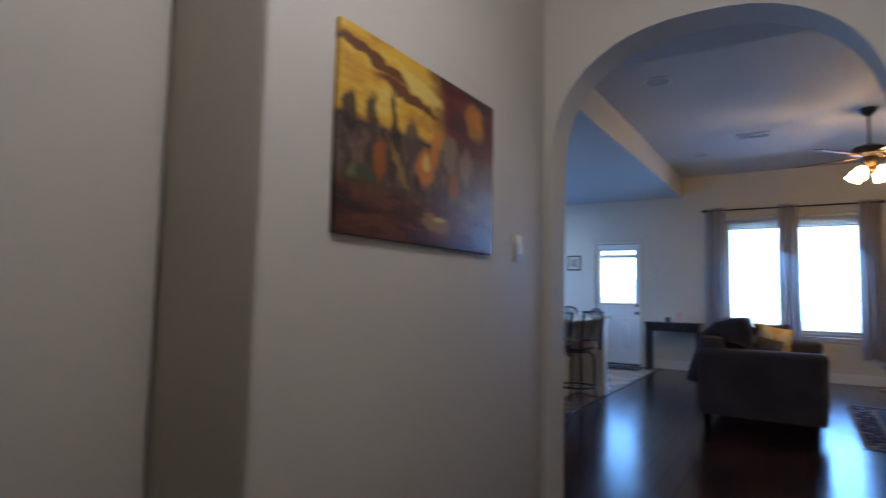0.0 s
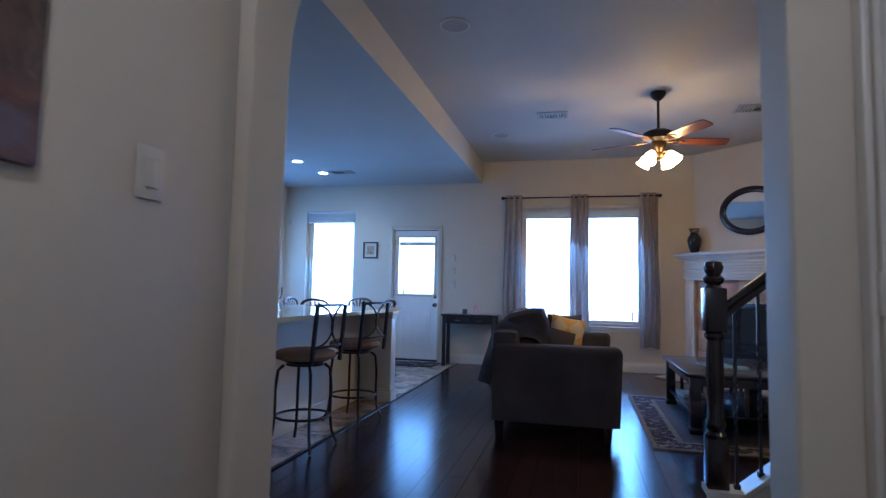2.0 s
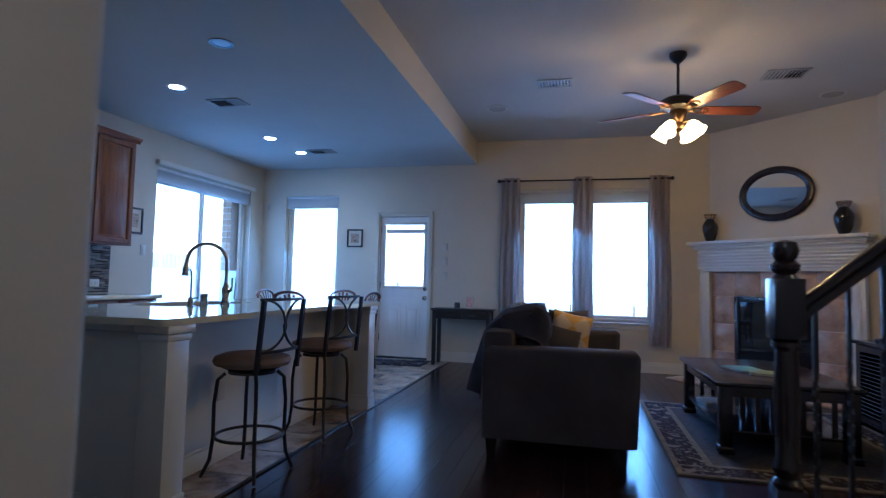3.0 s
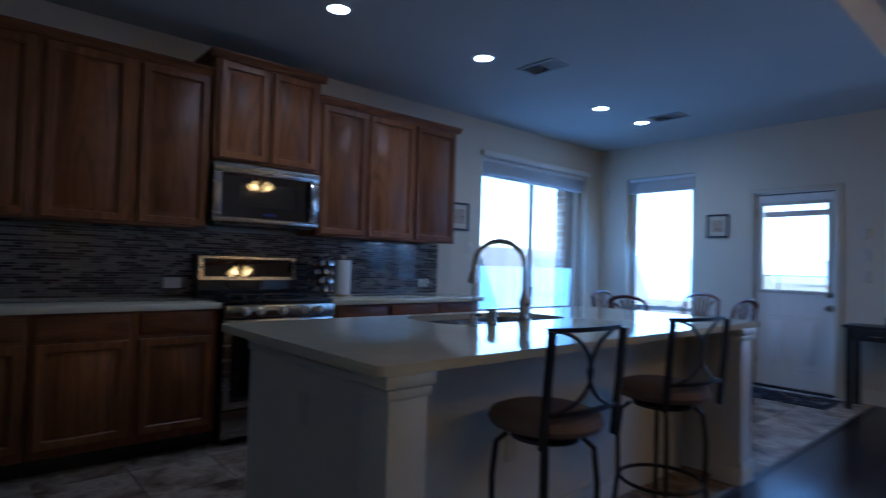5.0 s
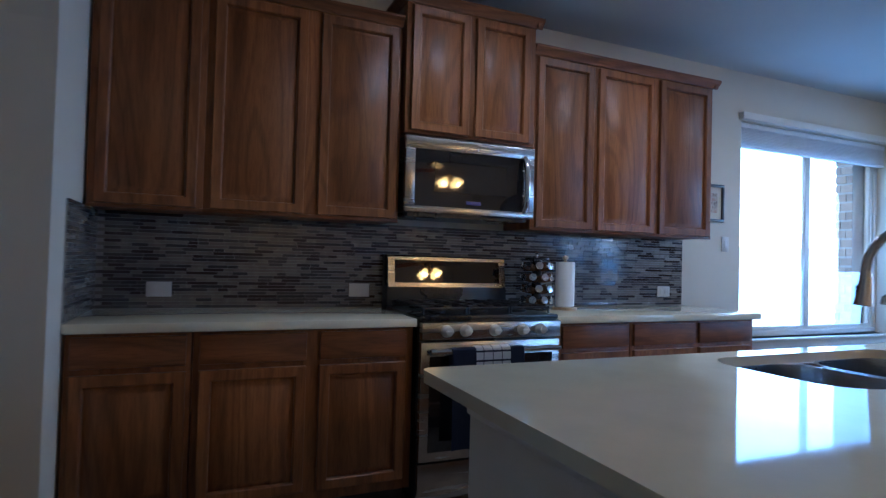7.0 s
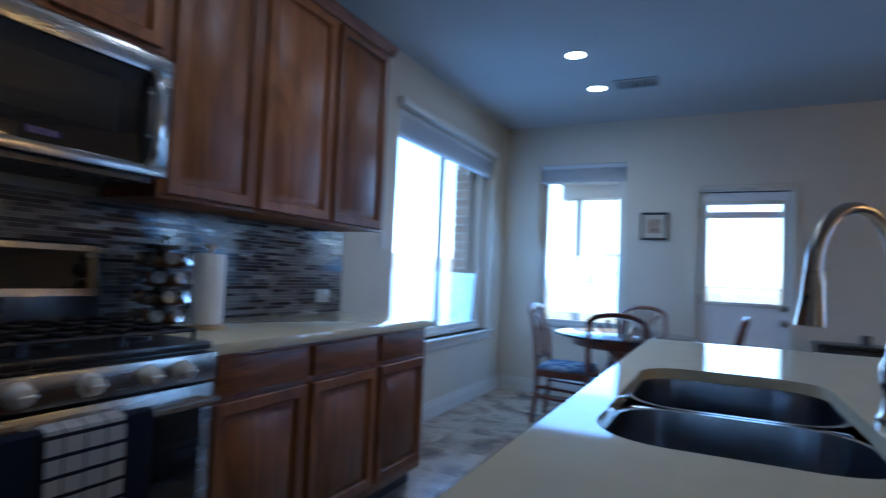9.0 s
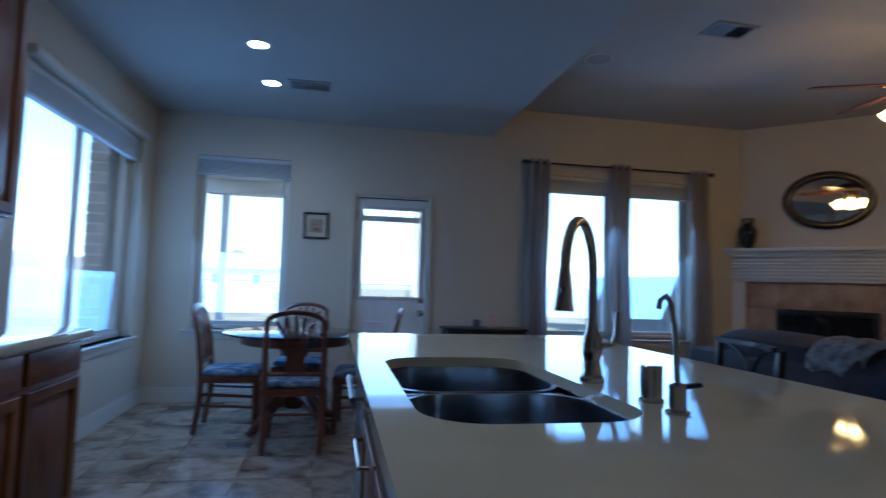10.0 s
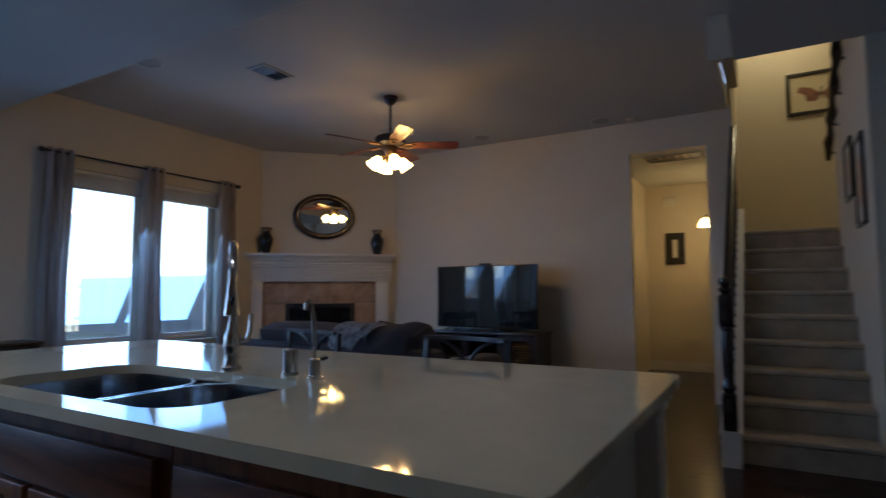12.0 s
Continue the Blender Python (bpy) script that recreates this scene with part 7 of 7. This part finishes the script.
def piece_mesh(name, x, y, z0, z1, r, material):
    bm = bmesh.new()
    a = [bm.verts.new((px, py, z1)) for px, py in ((r, r), (x - r, r), (x - r, y - r), (r, y - r))]
    b = [bm.verts.new((px, py, z1 - r)) for px, py in ((0, 0), (x, 0), (x, y), (0, y))]
    c = [bm.verts.new((px, py, z0)) for px, py in ((0, 0), (x, 0), (x, y), (0, y))]
    bm.faces.new(a)
    for p, q in ((a, b), (b, c)):
        for i in range(4):
            bm.faces.new((p[i], p[(i + 1) % 4], q[(i + 1) % 4], q[i]))
    return mesh_of(name, bm, material, 0)


PW = 0.127
lengths = (0.9, 1.2, 1.5, 1.8)
plank_meshes = {n: piece_mesh("plank", PW - 0.002, n - 0.002, -0.011, 0.0, 0.0005, PLANK) for n in lengths}
count = 0
rest = bmesh.new()
col = 0
x = -1.44
while x < 5.6:
    y = (3.1 if x > 0.8 else -1.7) - rng.choice(lengths) * rng.random() * 0.4
    near = x < XR
    while y < (YB if x < 3.0 else 5.75):
        n = rng.choice(lengths)
        if y + n > YB:
            n = 0.9
        if near and y > 3.0 and count < 330 and x < 2.6:
            ob = new("plank", plank_meshes[n])
            ob.parent = floor_w
            ob.location = (x, y, rng.uniform(-0.0006, 0.0))
            count += 1
        elif y + n < YB:
            box(rest, x, x + PW - 0.002, y, y + n - 0.002, -0.011, -0.0003)
        y += n
    x += PW
ob = part("planks", rest, PLANK, floor_w, smooth=0)
ob["kind"] = "stuff"
part("threshold_strip", boxes((-1.475, -1.443, 3.11, YB - 0.02, -0.006, 0.008), r=0.003), ESPRESSO, floor_w, "dark wooden edge strip")
TS = 0.44
tile_mesh = piece_mesh("tile", TS - 0.006, TS - 0.006, -0.010, 0.0, 0.002, TILE)
for row in range(17):
    for c in range(7):
        ob = new("tile", tile_mesh)
        ob.parent = floor_t
        ob.location = (-1.478 - TS * (c + 1), 2.52 + row * TS, 0)

# mosaic splashback: thin strips of stone and glass
MOSAIC = []
for nm, c, r in (("taupe_stone_strip", (0.19, 0.16, 0.135), 0.20), ("grey_glass_strip", (0.10, 0.088, 0.08), 0.05), ("brown_glass_strip", (0.04, 0.028, 0.025), 0.04), ("sand_stone_strip", (0.25, 0.22, 0.18), 0.25), ("slate_strip", (0.06, 0.056, 0.056), 0.12)):
    MOSAIC.append(surface(nm, c, r, var=0.15, coarse=20, fine=120, bump=0.06, piece=0.25))
splash = thing("splashback", pose(0, 0, 0), "mosaic splashback of thin brown and grey strips", "splashback")
part("grout", boxes((XW + 0.001, XW + 0.006, 3.352, 7.14, 0.917, 1.398), (-4.444, -3.82, 3.3505, 3.3555, 0.917, 1.398)), surface("pale_grout", (0.30, 0.28, 0.25), 0.9), splash)
RH = 0.0172
shared = {}
single = 0
left = [bmesh.new() for _ in MOSAIC]
for row in range(28):
    z0 = 0.919 + row * RH
    y = 3.362 + (0.03 if row % 2 else 0.0)
    while y < 7.12:
        n = rng.choice((0.05, 0.075, 0.10, 0.15))
        n = min(n, 7.138 - y)
        k = rng.choices(range(5), (32, 22, 16, 16, 14))[0]
        if 4.8 < y < 5.58 and z0 < 1.02:
            y += n
            continue
        if 5.95 < y < 7.14 and single < 300 and n in (0.05, 0.075, 0.10, 0.15) and row > 3:
            key = (n, k)
            if key not in shared:
                shared[key] = mesh_of("strip", boxes((0, 0.0055, 0.0, n - 0.0022, 0, RH - 0.0022)), MOSAIC[k], 0)
            ob = new("strip", shared[key])
            ob.parent = splash
            ob.location = (XW + 0.0061, y, z0)
            single += 1
        else:
            d = 0.0115 + (0.0008 if k in (1, 2) else 0.0)
            verts = [left[k].verts.new(p) for p in ((XW + d, y, z0), (XW + d, y + n - 0.0022, z0), (XW + d, y + n - 0.0022, z0 + RH - 0.0022), (XW + d, y, z0 + RH - 0.0022))]
            back = [left[k].verts.new((XW + 0.0061, v.co.y, v.co.z)) for v in verts]
            left[k].faces.new(verts)
            for i in range(4):
                left[k].faces.new((verts[i], verts[(i + 1) % 4], back[(i + 1) % 4], back[i]))
        y += n
    x = -4.44
    while x < -3.83:
        n = min(rng.choice((0.05, 0.075, 0.10, 0.15)), -3.82 - x)
        k = rng.choices(range(5), (32, 22, 16, 16, 14))[0]
        verts = [left[k].verts.new(p) for p in ((x, 3.361, z0), (x + n - 0.0022, 3.361, z0), (x + n - 0.0022, 3.361, z0 + RH - 0.0022), (x, 3.361, z0 + RH - 0.0022))]
        back = [left[k].verts.new((v.co.x, 3.3556, v.co.z)) for v in verts]
        left[k].faces.new(verts)
        for i in range(4):
            left[k].faces.new((verts[i], verts[(i + 1) % 4], back[(i + 1) % 4], back[i]))
        x += n
for bm, mt in zip(left, MOSAIC):
    ob = part("strips", bm, mt, splash, smooth=0)
    ob["kind"] = "stuff"
